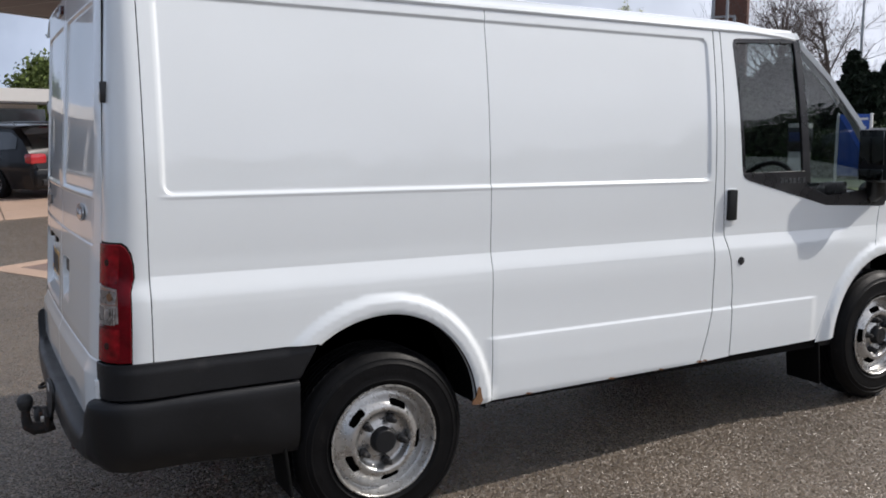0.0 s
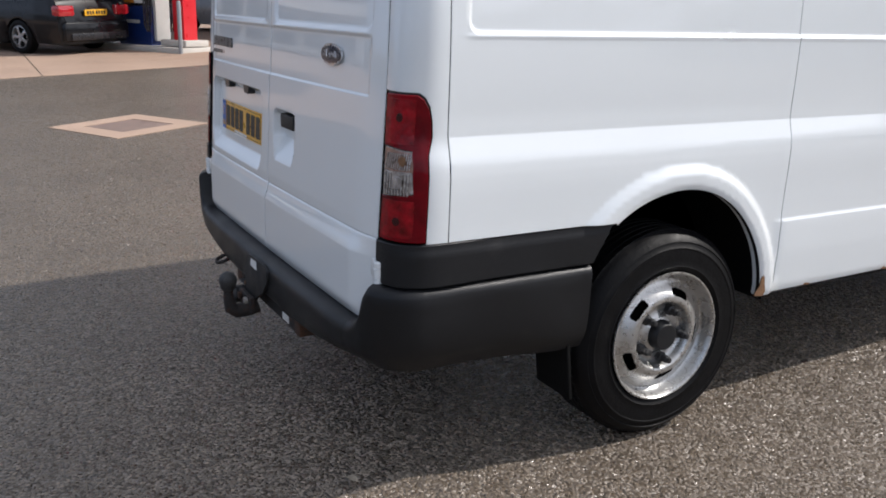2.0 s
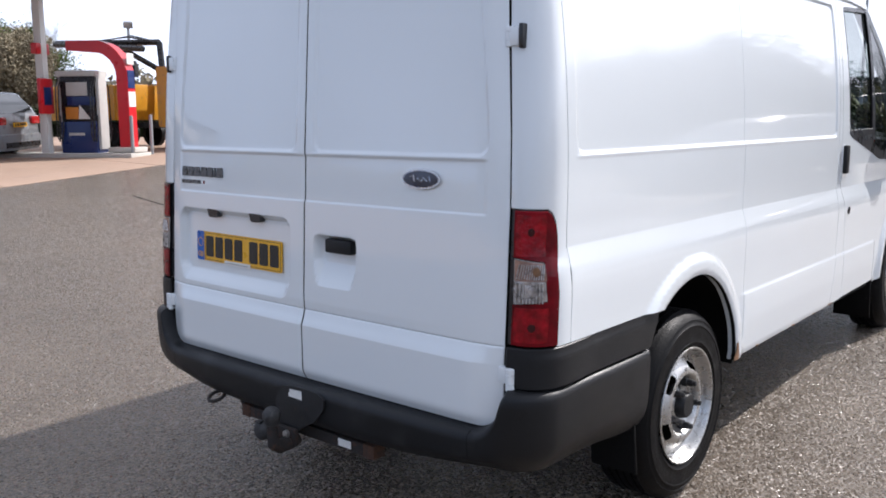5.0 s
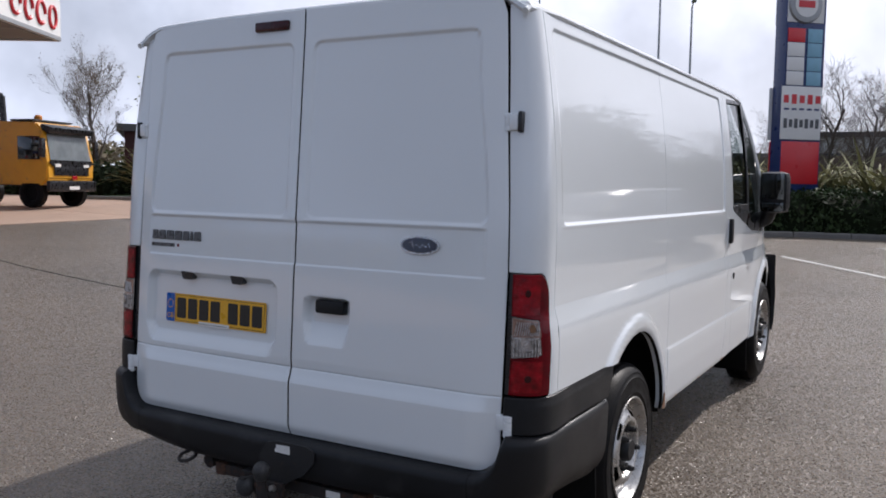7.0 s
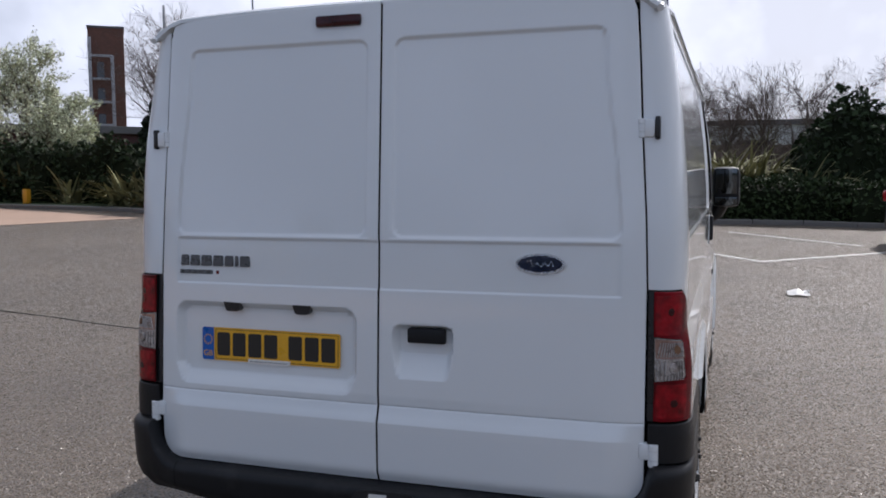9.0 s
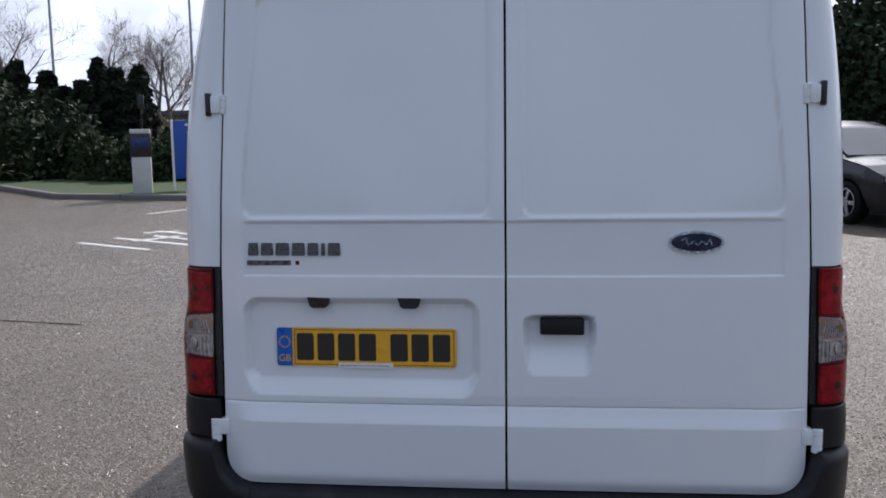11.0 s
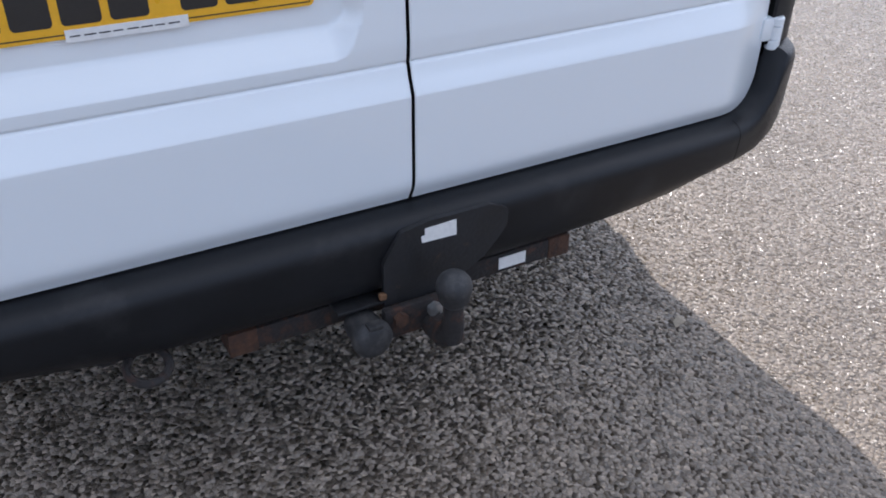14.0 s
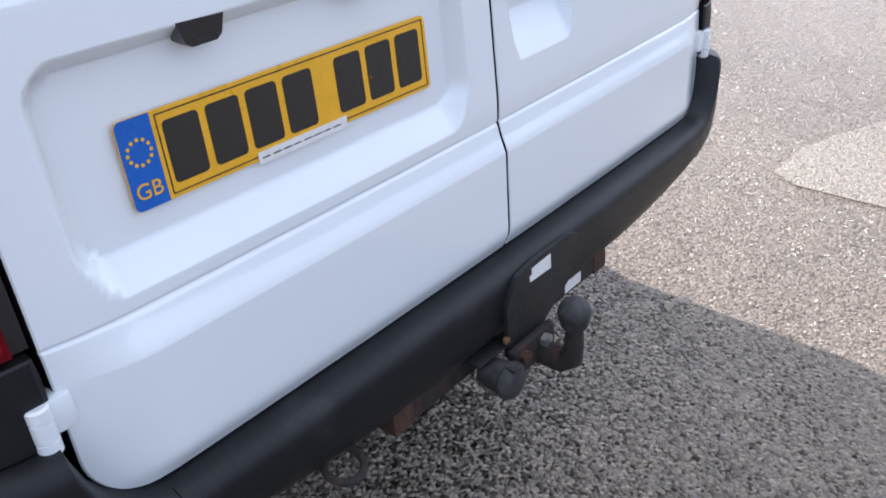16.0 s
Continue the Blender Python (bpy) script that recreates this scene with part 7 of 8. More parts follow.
    for s in (-1, 1):
        for x0, x1 in ({"estate": ((-1.95, -1.32), (-1.25, -0.35), (-0.28, 0.80)), "mpv": ((-1.85, -1.15), (-1.08, -0.2), (-0.12, 1.0)), "hatch": ((-1.55, -1.1), (-1.02, -0.25), (-0.18, 0.82))}[style]):
            side_pane(x0, x1, s)

    def screen(x0, x1):
        g = bmesh.new()
        rws = []
        for x_ in np.linspace(x0, x1, 6):
            b, r, w = at(x_)
            tw = w - 0.16 * min(1, max(0, (r - b) / 0.45))
            rws.append([g.verts.new((x_ + (0.012 if x0 > 0 else -0.012), f * tw * 0.86, r + 0.014 - 0.004 * abs(f))) for f in np.linspace(-1, 1, 9)])
        for a, b_ in zip(rws, rws[1:]):
            for i in range(8):
                g.faces.new((a[i], a[i + 1], b_[i + 1], b_[i]))
        part("windscreen" if x0 > 0 else "rear_screen", g, CARGLASS, t, "dark glass screen")
    fs = {"estate": (0.50, 1.18), "mpv": (0.56, 1.33), "hatch": (0.40, 1.14)}[style]
    screen(*fs)
    screen(-hl + 0.10, -hl + (0.50 if style == "estate" else 0.42 if style == "mpv" else 0.62))
    # lamps, bumpers, plates
    for s in (-1, 1):
        g = bmesh.new()
        add_box(g, (-hl + 0.09, s * 0.66, 0.80 if style != "mpv" else 0.9), (0.22, 0.36, 0.20), 0.05)
        part("tail_lamp", g, LAMP_RED, t, "red tail lamp")
        g = bmesh.new()
        add_box(g, (hl - 0.26, s * 0.62, 0.655), (0.34, 0.26, 0.15), 0.05)
        part("headlamp", g, LAMP_CLEAR, t, "clear headlamp")
        g = bmesh.new()
        add_box(g, (0.85, s * (W / 2 + 0.04), 0.99), (0.16, 0.16, 0.12), 0.04)
        part("door_mirror", g, paint, t)
    g = bmesh.new()
    add_box(g, (-hl + 0.03, 0, 0.42), (0.18, 1.52, 0.34), 0.06)
    part("rear_bumper", g, paint, t)
    g = bmesh.new()
    add_box(g, (-hl - 0.05, 0, 0.33), (0.08, 1.3, 0.13), 0.02)
    part("bumper_insert", g, TRIM, t, "dark bumper insert")
    g = bmesh.new()
    add_box(g, (hl - 0.06, 0, 0.36), (0.2, 1.46, 0.30), 0.06)
    part("front_bumper", g, paint, t)
    g = bmesh.new()
    add_box(g, (hl + 0.015, 0, 0.56), (0.06, 0.62, 0.12), 0.03)
    part("grille", g, TRIM, t, "black grille")
    for xx, zz, mat in ((-hl - 0.02, 0.76 if style != "mpv" else 0.80, YELLOW), (hl + 0.045, 0.40, PAPER)):
        g = bmesh.new()
        add_box(g, (xx, 0, zz), (0.02, 0.52, 0.11), 0.004)
        pl = part("number_plate", g, mat, t, "number plate with plain bars")
        for i in range(7):
            g = bmesh.new()
            add_box(g, (xx + (-0.011 if xx < 0 else 0.011), -0.2 + 0.062 * i + (0.02 if i > 3 else 0), zz), (0.003, 0.042, 0.07), 0.0)
            part("plate_bar", g, INK, pl)
    for wx in wheels:
        for s in (-1, 1):
            wt_ = thing_part("wheel", t, "alloy wheel with a black tyre")
            m = Matrix.Translation((wx, s * (W / 2 - 0.01), 0.315)) @ Matrix.Rotation(radians(-90 * s), 4, "X")
            g = bmesh.new()
            add_lathe(g, [(0.2, -0.005), (0.23, 0.008), (0.27, 0.01), (0.305, -0.01), (0.315, -0.04), (0.315, -0.16), (0.3, -0.19), (0.2, -0.19)], m, 32)
            part("tyre", g, RUBBER, wt_)
            g = bmesh.new()
            add_lathe(g, [(0.205, 0.004), (0.195, 0.006), (0.185, -0.03), (0.18, -0.05)], m, 32)
            for i in range(5):
                a = 2 * math.pi * i / 5
                add_box(g, m @ Matrix.Rotation(a, 4, "Z") @ Vector((0.105, 0, -0.012)), (0.17, 0.055, 0.02), 0.006, (m @ Matrix.Rotation(a, 4, "Z")).to_3x3().to_4x4())
            add_lathe(g, [(0.05, -0.012), (0.04, 0.0), (0.0, 0.002)], m, 16)
            part("alloy", g, CAR_WHEEL, wt_)
            g = bmesh.new()
            add_lathe(g, [(0.19, -0.06), (0.0, -0.06)], m, 24)
            part("disc", g, DARK, wt_)
    g = bmesh.new()
    add_box(g, (0, 0, 0.26), (L - 0.5, W - 0.5, 0.14), 0.02)
    part("underside", g, DARK, t)
    if style == "estate":
        for s in (-1, 1):
            g = bmesh.new()
            add_tube(g, [(-1.7, s * 0.62, 1.44), (-1.6, s * 0.62, 1.50), (0.2, s * 0.62, 1.50), (0.3, s * 0.62, 1.43)], 0.016, 6)
            part("roof_rail", g, GREY_STEEL, t, "silver roof rail")
    return t


car(0.36, 17.1, 124, "black estate car stopped at the pump", car_paint("black_car_paint", (0.004, 0.0045, 0.006), 0.4), "estate")
car(6.4, 21.1, 122, "silver-grey people carrier beside the pump", car_paint("silver_car_paint", (0.17, 0.18, 0.195)), "mpv")
car(12.05, -4.95, 199, "dark grey hatchback parked by the hedge", car_paint("grey_car_paint", (0.010, 0.0105, 0.012), 0.55), "hatch")


# pale mottled base colour stands in for the sky mirrored in the windscreen
SKY_PALE_GLASS = material("glass_with_painted_sky", (0.30, 0.34, 0.36), 0.1, vary=0.45, scale=1.6, coat=1.0)


def truck():
    """A yellow tipper lorry with a grab crane, cab towards the car park."""
    c = Vector((11.6, 19.95))
    t = thing("truck", "yellow tipper truck with a folded black grab crane", "truck", at=on_ground(c.x, c.y, 285) @ Matrix.Scale(0.77, 4))
    # local x ahead (towards the car park)
    g = bmesh.new()
    prof = [(0.0, 0.75), (1.75, 0.75), (1.95, 0.95), (1.93, 1.55), (1.72, 2.55), (1.5, 2.78), (0.0, 2.82)]
    add_prism(g, prof, 2.3, Matrix.Translation((1.3, 1.15, 0)) @ Matrix.Rotation(radians(90), 4, "X"))
    bmesh.ops.bevel(g, geom=g.edges[:], offset=0.05, segments=2, affect="EDGES")
    part("cab", g, TRUCK_YELLOW, t, "yellow truck cab")
    g = bmesh.new()
    q = [(3.245, 1.52), (3.05, 2.48)]
    vs = [g.verts.new((q[0][0] + 0.012, -1.0, q[0][1])), g.verts.new((q[0][0] + 0.012, 1.0, q[0][1])), g.verts.new((q[1][0] + 0.012, 0.96, q[1][1])), g.verts.new((q[1][0] + 0.012, -0.96, q[1][1]))]
    g.faces.new(vs)
    bmesh.ops.solidify(g, geom=g.faces[:], thickness=-0.01)
    part("windscreen", g, SKY_PALE_GLASS, t, "truck windscreen with the sky's reflection painted in as pale colour")
    for s in (-1, 1):
        g = bmesh.new()
        add_box(g, (2.55, s * 1.16, 1.95), (0.85, 0.02, 0.75), 0.004)
        part("door_window", g, CARGLASS, t, "truck side window")
        g = bmesh.new()
        add_box(g, (3.2, s * 1.32, 1.95), (0.12, 0.2, 0.62), 0.04)
        part("door_mirror", g, TRIM, t, "black truck mirror")
        g = bmesh.new()
        add_box(g, (3.30, s * 0.82, 0.72), (0.08, 0.36, 0.16), 0.03)
        part("headlamp", g, LAMP_CLEAR, t, "truck headlamp")
        for xx in (2.55, -0.9, -2.2):
            g = bmesh.new()
            m = Matrix.Translation((xx, s * 1.12, 0.48)) @ Matrix.Rotation(radians(-90 * s), 4, "X")
            add_lathe(g, [(0.0, -0.1), (0.25, -0.1), (0.27, -0.02), (0.3, 0.0), (0.42, 0.0), (0.48, -0.04), (0.48, -0.25), (0.3, -0.28)], m, 28)
            part("wheel", g, RUBBER, t, "black truck wheel")
    g = bmesh.new()
    add_box(g, (3.27, 0, 0.72), (0.16, 2.3, 0.36), 0.05)
    part("bumper", g, TRIM, t, "black truck bumper")
    g = bmesh.new()
    add_box(g, (3.27, 0, 1.22), (0.03, 1.7, 0.30), 0.02)
    part("grille", g, TRIM, t, "black radiator grille")
    for s in (-0.7, 0.7):
        g = bmesh.new()
        add_box(g, (3.29, s, 1.40), (0.02, 0.26, 0.10), 0.0)
        part("marker", g, PAPER, t, "white and red marker")
    g = bmesh.new()
    add_box(g, (3.12, 0, 2.58), (0.42, 2.2, 0.22), 0.07, Matrix.Rotation(radians(18), 4, "Y"))
    part("sun_visor", g, TRIM, t, "dark roof visor")
    g = bmesh.new()
    add_prism(g, [(-1.08, 0.0), (-0.8, -0.16), (0.8, -0.16), (1.08, 0.0), (1.02, 0.10), (-1.02, 0.10)], 0.02, Matrix.Translation((3.262, 0, 1.47)) @ Matrix.Rotation(radians(90), 4, "Z") @ Matrix.Rotation(radians(90), 4, "X"))
    part("screen_surround", g, TRIM, t, "black panel below the windscreen")
    g = bmesh.new()
    add_box(g, (3.36, 0.0, 0.66), (0.012, 0.5, 0.11), 0.0)
    part("number_plate", g, PAPER, t, "white front number plate")
    g = bmesh.new()
    add_box(g, (3.30, 0.1, 1.0), (0.03, 0.24, 0.14), 0.02)
    part("tag", g, LAMP_RED, t, "red tag on the grille")
    g = bmesh.new()
    add_box(g, (2.1, 0.0, 2.86), (0.9, 1.9, 0.08), 0.03)
    part("roof_bar", g, TRIM, t, "dark roof bar")
    g = bmesh.new()
    add_lathe(g, [(0.12, 2.88), (0.13, 3.0), (0.08, 3.06), (0, 3.07)], Matrix.Translation((2.3, -0.4, 0)), 14)
    part("beacon", g, ORANGE, t, "orange beacon")
    g = bmesh.new()
    add_box(g, (-1.3, 0, 0.82), (5.2, 0.9, 0.22), 0.02)
    part("chassis", g, TRIM, t, "dark chassis")
    g = bmesh.new()
    add_box(g, (-1.75, 0, 1.62), (4.2, 2.35, 1.25), 0.04)
    part("tipper_body", g, TRUCK_YELLOW, t, "yellow tipper body")
    for i in range(6):
        for s in (-1, 1):
            g = bmesh.new()
            add_box(g, (-3.6 + i * 0.74, s * 1.19, 1.62), (0.1, 0.06, 1.2), 0.01)
            part("body_rib", g, TRUCK_YELLOW, t)
    for k in range(2):
        g = bmesh.new()
        add_box(g, (-1.8, -1.222, 1.75 - 0.34 * k), (1.3, 0.01, 0.2), 0.0)
        part("side_lettering", g, INK, t, "dark lettering bars")
    crane = [((0.7, 0, 1.0), (0.5, 0, 3.75)), ((0.5, 0, 3.75), (-4.4, -0.2, 3.9)), ((-4.4, -0.3, 3.85), (0.2, -0.5, 3.5)), ((0.6, 0.3, 2.6), (-1.6, 0.0, 3.75))]
    for a, b in crane:
        g = bmesh.new()
        add_tube(g, [a, b], 0.11, 6)
        part("crane_arm", g, TRIM, t, "black crane arm")
    g = bmesh.new()
    add_tube(g, [(-0.6, -0.3, 3.6), (-0.8, -0.3, 3.35), (-0.6, -0.3, 3.1), (-1.0, -0.3, 2.7), (-0.4, -0.3, 2.6), (-0.5, -0.3, 3.1)], 0.12, 6)
    part("grab", g, TRIM, t, "black clamshell grab")
    for k in range(3):
        g = bmesh.new()
        add_tube(g, [(0.5, 0.1 * k - 0.1, 3.75), (-0.9, 0.1 * k - 0.1, 3.98 + 0.04 * k), (-2.6, 0.1 * k - 0.2, 3.9)], 0.02, 5)
        part("hydraulic_hose", g, TRIM, t)


truck()

# ---- signs, posts and buildings beyond the car park ----
def totem():
    t = thing("totem_sign", "tall blue and white filling station totem sign", "sign", at=on_ground(17.7, 0.84, 180 + 42))
    # local x is the face's normal, y along its width
    g = bmesh.new()
    add_box(g, (0, 0, 3.4), (0.42, 0.92, 6.8), 0.02)
    part("column", g, STATION_BLUE, t, "blue sign column")
    for s in (1, -1):
        g = bmesh.new()
        add_box(g, (s * 0.214, -0.03, 5.6), (0.02, 0.86, 2.3), 0.01)
        part("upper_panel", g, WHITE_STEEL, t, "white upper panel")
        g = bmesh.new()
        add_lathe(g, [(0.0, 0.05), (0.29, 0.05), (0.37, 0.04), (0.40, 0.0)], Matrix.Translation((s * 0.225, -0.06, 4.82)) @ Matrix.Rotation(radians(90 * s), 4, "Y"), 28)
        part("disc", g, GREY_STEEL, t, "grey rimmed round emblem")
        g = bmesh.new()
        add_lathe(g, [(0.0, 0.06), (0.27, 0.055)], Matrix.Translation((s * 0.225, -0.06, 4.82)) @ Matrix.Rotation(radians(90 * s), 4, "Y"), 28)
        part("disc_face", g, WHITE_STEEL, t, "white emblem face")
        g = bmesh.new()
        add_box(g, (s * 0.286, -0.06, 4.82), (0.008, 0.38, 0.14), 0.0)
        part("emblem_bar", g, STATION_RED, t, "red wordmark bar")
        for row in range(4):
            for col in range(2):
                g = bmesh.new()
                add_box(g, (s * 0.222, 0.21 - 0.44 * col, 4.18 - 0.30 * row), (0.02, 0.40 if col else 0.34, 0.285), 0.004)
                part("price_panel", g, (PANEL_PALE_BLUE if col == 0 else STATION_RED if row == 0 else WHITE_STEEL), t, "pale price panel" if not (col == 1 and row == 0) else "red price panel")
        g = bmesh.new()
        add_box(g, (s * 0.23, -0.05, 2.55), (0.03, 0.95, 1.12), 0.01)
        part("store_panel", g, WHITE_STEEL, t, "white store panel")
        for k, (z, h, mat, w) in enumerate(((2.84, 0.20, STATION_RED, 0.115), (2.33, 0.20, BADGE, 0.08))):
            n = 5 if k == 0 else 7
            for i in range(n):
                g = bmesh.new()
                add_box(g, (s * 0.248, 0.33 - (0.82 / (n - 1)) * i * 0.92, z), (0.008, w, h * (1 if (i * 3 + k) % 2 else 0.8)), 0.0)
                part("letter_bar", g, mat, t, "plain bar in place of a letter")
        for i in range(5):
            g = bmesh.new()
            add_box(g, (s * 0.248, 0.31 - 0.18 * i, 2.63), (0.008, 0.115, 0.04), 0.0)
            part("dash", g, STATION_BLUE, t, "small blue dash")
        g = bmesh.new()
        add_box(g, (s * 0.226, -0.03, 1.5), (0.025, 0.9, 0.9), 0.01)
        part("red_panel", g, STATION_RED, t, "red lower panel")


PANEL_PALE_BLUE = material("pale_blue_price_panel", (0.22, 0.42, 0.55), 0.4, vary=0.15, scale=6)
totem()


def blue_sign():
    t = thing("blue_sign", "small blue sign board on two white posts", "sign", at=on_ground(14.24, 6.62, 180 + 20) @ Matrix.Scale(0.93, 4))
    g = bmesh.new()
    add_box(g, (0, 0, 0.96), (0.05, 0.56, 1.22), 0.01)
    part("board", g, STATION_BLUE_BRIGHT, t, "blue sign board")
    for y in (-0.31, 0.31):
        g = bmesh.new()
        add_box(g, (0, y, 0.78), (0.06, 0.05, 1.62), 0.01)
        part("post", g, WHITE_STEEL, t, "white post")
    for k, (w, z) in enumerate(((0.30, 1.48), (0.24, 1.32))):
        g = bmesh.new()
        add_box(g, (0.027, 0.11, z), (0.006, w, 0.045 if k == 0 else 0.035), 0.0)
        part("text_bar", g, PAPER, t, "white bar in place of writing")


STATION_BLUE_BRIGHT = material("blue_sign_board", (0.02, 0.075, 0.36), 0.4, vary=0.1, scale=5)
blue_sign()


def air_machine():
    t = thing("air_machine", "grey air and water machine with dark display", "machine", at=on_ground(13.62, 7.3, 200) @ Matrix.Scale(0.86, 4))
    g = bmesh.new()
    add_box(g, (0, 0, 0.45), (0.32, 0.40, 0.92), 0.03)
    part("base_cabinet", g, PUMP_GREY, t, "pale grey lower cabinet")
    g = bmesh.new()
    add_box(g, (0, 0, 1.16), (0.36, 0.44, 0.52), 0.03)
    part("head", g, TRIM, t, "dark display head")
    g = bmesh.new()
    add_box(g, (0.186, 0, 1.22), (0.012, 0.34, 0.2), 0.004)
    part("display", g, STATION_BLUE, t, "blue display")
    g = bmesh.new()
    add_box(g, (0, 0, 1.46), (0.34, 0.42, 0.10), 0.02)
    part("top_band", g, PUMP_GREY, t, "pale top band")
    g = bmesh.new()
    add_tube(g, [(0, 0.05, 1.5), (0, 0.05, 2.15)], 0.02, 6)
    add_box(g, (0, 0.05, 2.1), (0.1, 0.14, 0.3), 0.02)
    part("signal_head", g, TRIM, t, "small dark lamp on a post")


air_machine()


def lamp_post(x, y, h, arm=True, label="tall grey street lamp post"):
    t = thing("street_lamp", label, "street lamp", "lamp posts", at=on_ground(x, y, 200))
    g = bmesh.new()
    add_tube(g, [(0, 0, -0.05), (0, 0, 1.2), (0, 0, h)], [0.075, 0.07, 0.04], 8)
    part("pole", g, GREY_STEEL, t)
    if arm:
        g = bmesh.new()
        add_tube(g, [(0, 0, h - 0.05), (0.3, 0, h + 0.08), (0.55, 0, h + 0.1)], 0.03, 6)
        add_box(g, (0.8, 0, h + 0.09), (0.55, 0.2, 0.09), 0.03)
        part("lantern", g, GREY_STEEL, t)


lamp_post(35.0, 14.6, 9.5, False, "tall plain grey steel pole")
lamp_post(36.4, 14.0, 5.0)
lamp_post(37.2, 9.6, 9.6, False, "tall plain grey steel pole")
lamp_post(37.4, 8.2, 8.4)
lamp_post(33.4, 20.1, 9.6, False, "tall plain grey steel pole")
lamp_post(20.5, 15.6, 6.0, False, "slim plain grey steel pole")
lamp_post(40.5, 4.2, 6.3)


def floodlight(x, y, h):
    t = thing("floodlight", "square floodlight on a slim mast", "lamp", at=on_ground(x, y, 240))
    g = bmesh.new()
    add_tube(g, [(0, 0, -0.05), (0, 0, h)], 0.05, 8)
    part("mast", g, GREY_STEEL, t)
    g = bmesh.new()
    add_box(g, (0.05, 0, h + 0.1), (0.16, 0.34, 0.24), 0.03, Matrix.Rotation(radians(20), 4, "Y"))
    part("lamp_head", g, GREY_STEEL, t)


floodlight(16.2, 28.9, 4.0)


def brick_tower():
    t = thing("brick_tower", "tall dark brick tower with a steel frame beside it", "tower", at=on_ground(43.74, 36.82, 38) @ Matrix.Diagonal((1, 1, 0.945, 1)))
    g = bmesh.new()
    add_box(g, (0, 0, 5.0), (2.2, 2.1, 10.2), 0.03)
    part("brick_shaft", g, BRICK, t, "dark red brick shaft", smooth=False)
    g = bmesh.new()
    add_box(g, (0, 0, 10.15), (2.3, 2.2, 0.14), 0.02)
    part("coping", g, SHED_ROOF, t)
    for y, z in ((0.95, 9.4), (-0.35, 8.2)):
        g = bmesh.new()
        add_box(g, (-1.6, y, z / 2), (0.22, 0.2, z), 0.02)
        part("frame_post", g, GREY_STEEL, t, "steel frame post")
    for k in range(5):
        g = bmesh.new()
        add_box(g, (-1.6, 0.3, 2.2 + 1.5 * k), (0.16, 1.4, 0.16), 0.02)
        part("frame_rail", g, GREY_STEEL, t, "steel frame rail")
    for k in range(3):
        g = bmesh.new()
        add_box(g, (-1.12, 0.35, 3.9 + 1.7 * k), (0.06, 0.42, 1.1), 0.0)
        part("window_slot", g, SHOP_GLASS, t, "narrow glazed slot")


brick_tower()


def red_shed():
    t = thing("low_building", "low dark red building with a flat grey roof", "building", at=on_ground(28.3, 26.0, -42))
    g = bmesh.new()
    add_box(g, (0, 0, 1.1), (11, 6, 2.2), 0.02)
    part("wall", g, SHED_RED, t, smooth=False)
    g = bmesh.new()
    add_box(g, (0, 0, 2.33), (11.6, 6.6, 0.3), 0.02)
    part("roof", g, SHED_ROOF, t, smooth=False)
    for i in range(5):
        g = bmesh.new()
        add_box(g, (-4.4 + 2.2 * i, -3.03, 1.3), (1.1, 0.06, 0.9), 0.0)
        part("window", g, SHOP_GLASS, t)
    for i in range(3):
        g = bmesh.new()
        add_tube(g, [(-4.8 + 4.8 * i, -3.2, 0), (-4.8 + 4.8 * i, -3.2, 2.19)], 0.08, 8)
        part("post", g, WHITE_STEEL, t)


red_shed()
# yellow marker posts by the shrubs
for x, y in ((16.74, 19.17), (16.98, 17.8)):
    t = thing("marker_post", "short yellow marker post by the kerb", "post", "yellow posts", at=on_ground(x, y))
    g = bmesh.new()
    add_box(g, (0, 0, 0.24), (0.16, 0.16, 0.5), 0.02)
    part("block", g, TRUCK_YELLOW, t)

# site fence and low walls far behind the planting
def long_wall(name, label, a, b, h, mat, category, th=0.2):
    a, b = Vector(a), Vector(b)
    c = (a + b) / 2
    t = thing(name, label, category)
    n = 8
    for i in range(n):
        p, q = a.lerp(b, i / n), a.lerp(b, (i + 1) / n)
        mid = (p + q) / 2
        g = bmesh.new()
        add_box(g, (mid.x, mid.y, gz(mid.x, mid.y) + h / 2 - 0.1), ((q - p).length - 0.01, th, h + 0.2), 0.0, Matrix.Rotation(math.atan2((b - a).y, (b - a).x), 4, "Z"))
        part("panel", g, mat, t, smooth=False)


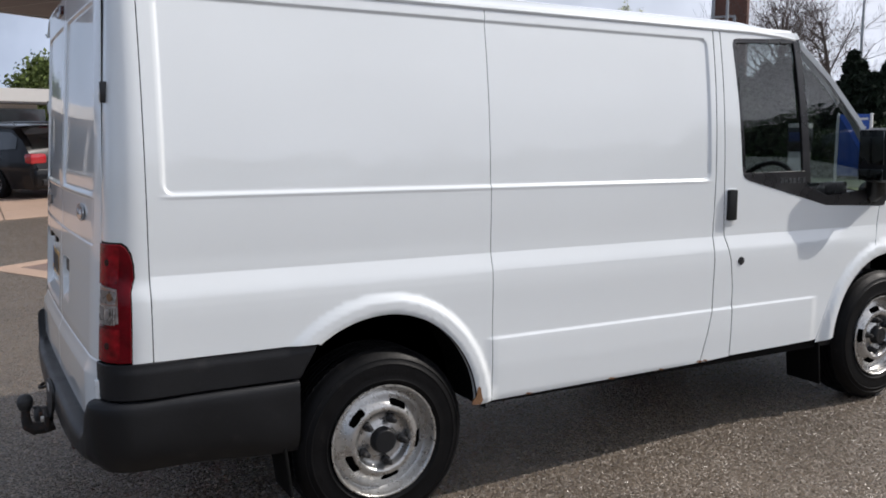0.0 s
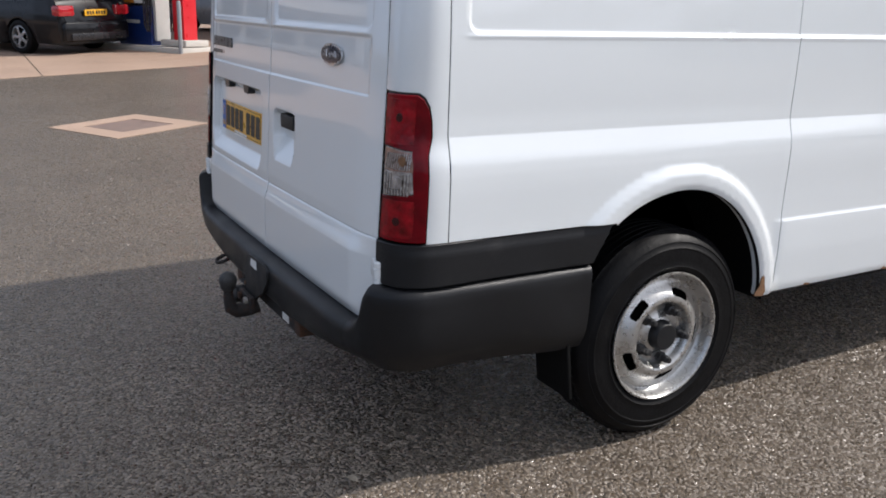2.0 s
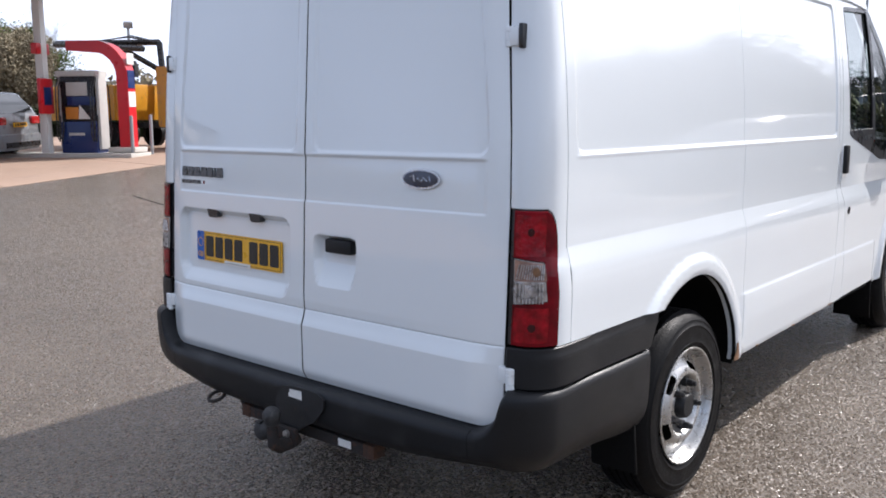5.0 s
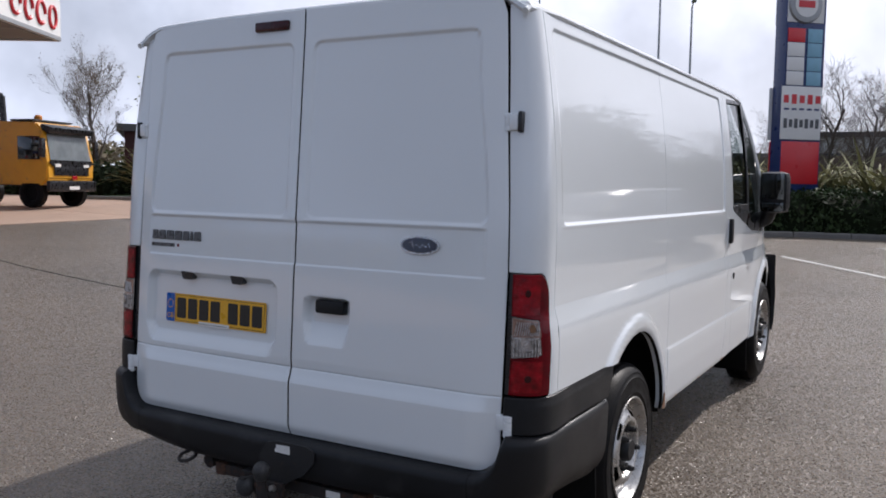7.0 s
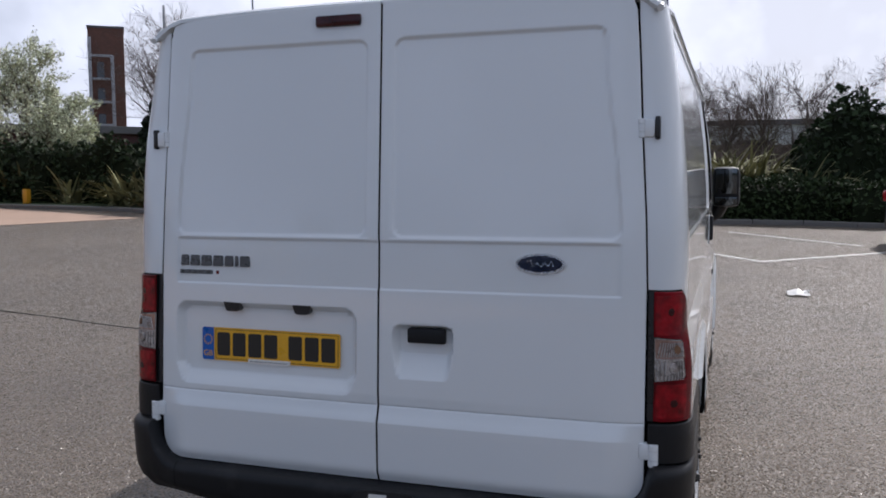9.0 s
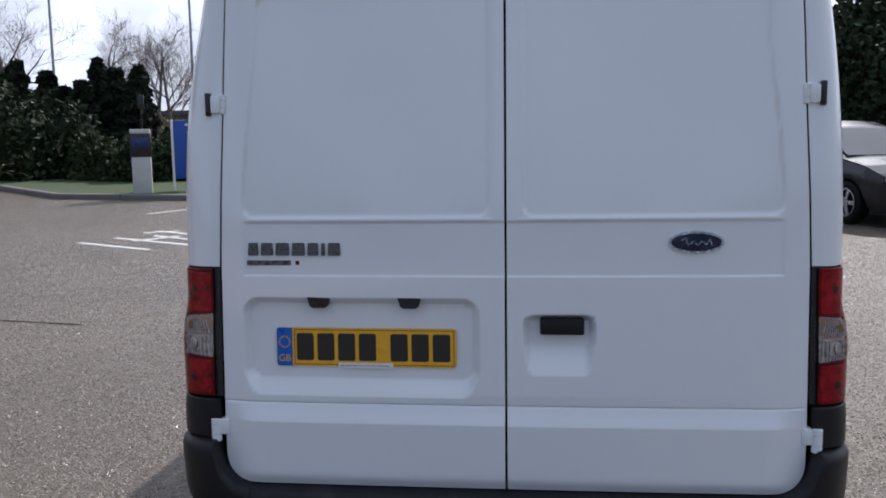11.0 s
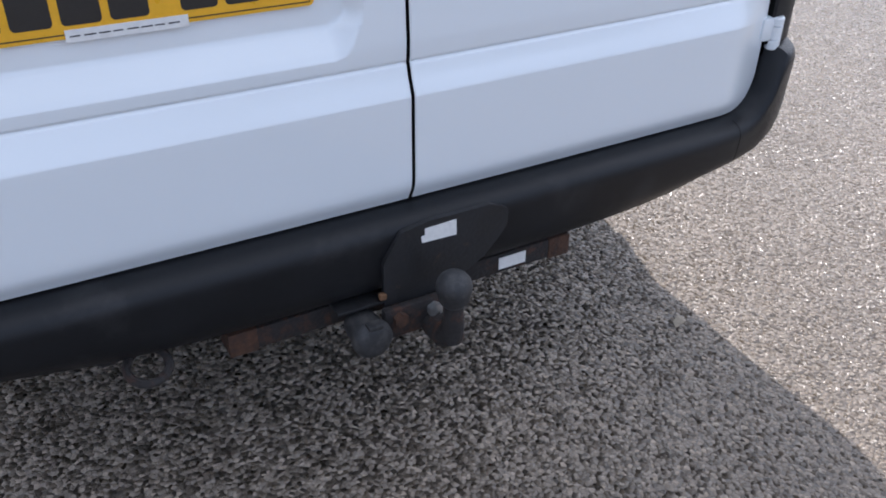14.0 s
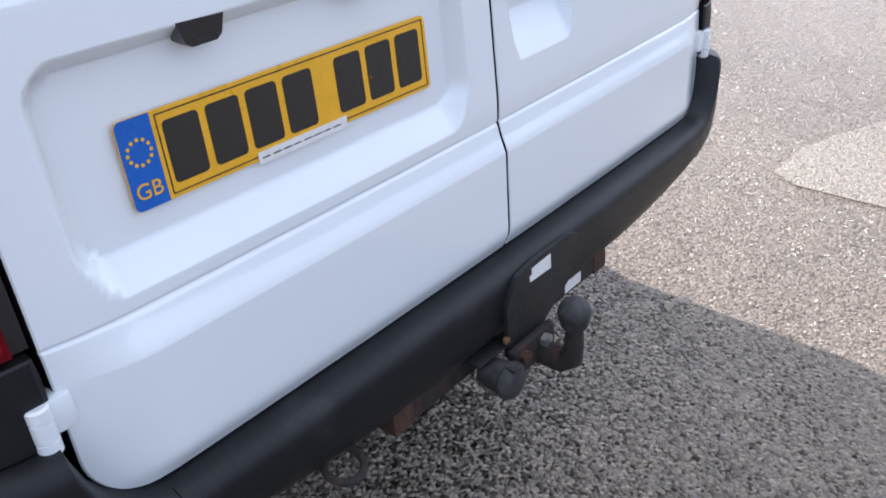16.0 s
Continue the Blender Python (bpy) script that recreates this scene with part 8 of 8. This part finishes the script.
long_wall("fence", "grey-brown boundary fence behind the trees", (34.0, 3.0), (33.0, -16.0), 1.8, material("weathered_fence", (0.17, 0.13, 0.11), 0.9, vary=0.2, scale=2), "fence")


def far_block(x, y, w, d, h, turn, label, mat=None):
    t = thing("distant_building", label, "building", "distant buildings", at=on_ground(x, y, turn))
    g = bmesh.new()
    add_box(g, (0, 0, h / 2), (w, d, h), 0.0)
    part("wall", g, mat or SHOP_WHITE, t, smooth=False)
    g = bmesh.new()
    add_box(g, (0, 0, h + 0.15), (w + 0.5, d + 0.5, 0.35), 0.0)
    part("roof", g, SHED_ROOF, t, smooth=False)
    for i in range(6):
        g = bmesh.new()
        add_box(g, (-w / 2 - 0.02, -d / 2 + d * (i + 0.5) / 6, h * 0.55), (0.06, d / 9, h * 0.35), 0.0)
        part("window", g, SHOP_GLASS, t)


far_block(74, 27, 8, 34, 2.6, 4, "grey-brown low building far behind the car park", material("grey_brown_render", (0.12, 0.112, 0.10), 0.85, vary=0.2, scale=0.6))
far_block(62, -4, 8, 22, 3.6, 4, "pale low building far behind the trees")
far_block(-28, 62, 10, 14, 5.0, 80, "pale house block far behind the station")
# distant belt of trees that closes the horizon
def tree_belt(r, a0, a1, h, n, seed, mat, label):
    rnd = random.Random(seed)
    t = thing("tree_belt", label, "trees", kind="stuff")
    cs = []
    for _ in range(n):
        a = radians(rnd.uniform(a0, a1))
        rr = r + rnd.uniform(-4, 4)
        x, y = rr * math.cos(a), rr * math.sin(a)
        top = h * (0.55 + 0.45 * noise.noise(Vector((a * 9, seed, 0))) + 0.25 * noise.noise(Vector((a * 31, seed, 4))))
        cs.append(Vector((x, y, gz(x, y) + max(0.3, top) * rnd.random() ** 0.7)))
    leaf_mesh("foliage", mat, t, cs, 0.36, rnd)


tree_belt(75, -35, 150, 5.0, 22000, 5, BUD, "brown and grey-green line of distant trees")
tree_belt(78, -35, 150, 4.0, 16000, 8, SPRING, "green line of distant trees")
# unseen belt, added behind the viewer and raised to darken the van's reflections
tree_belt(60, 150, 330, 10.0, 22000, 9, LAUREL, "added dark tree line behind the viewer, never in view")
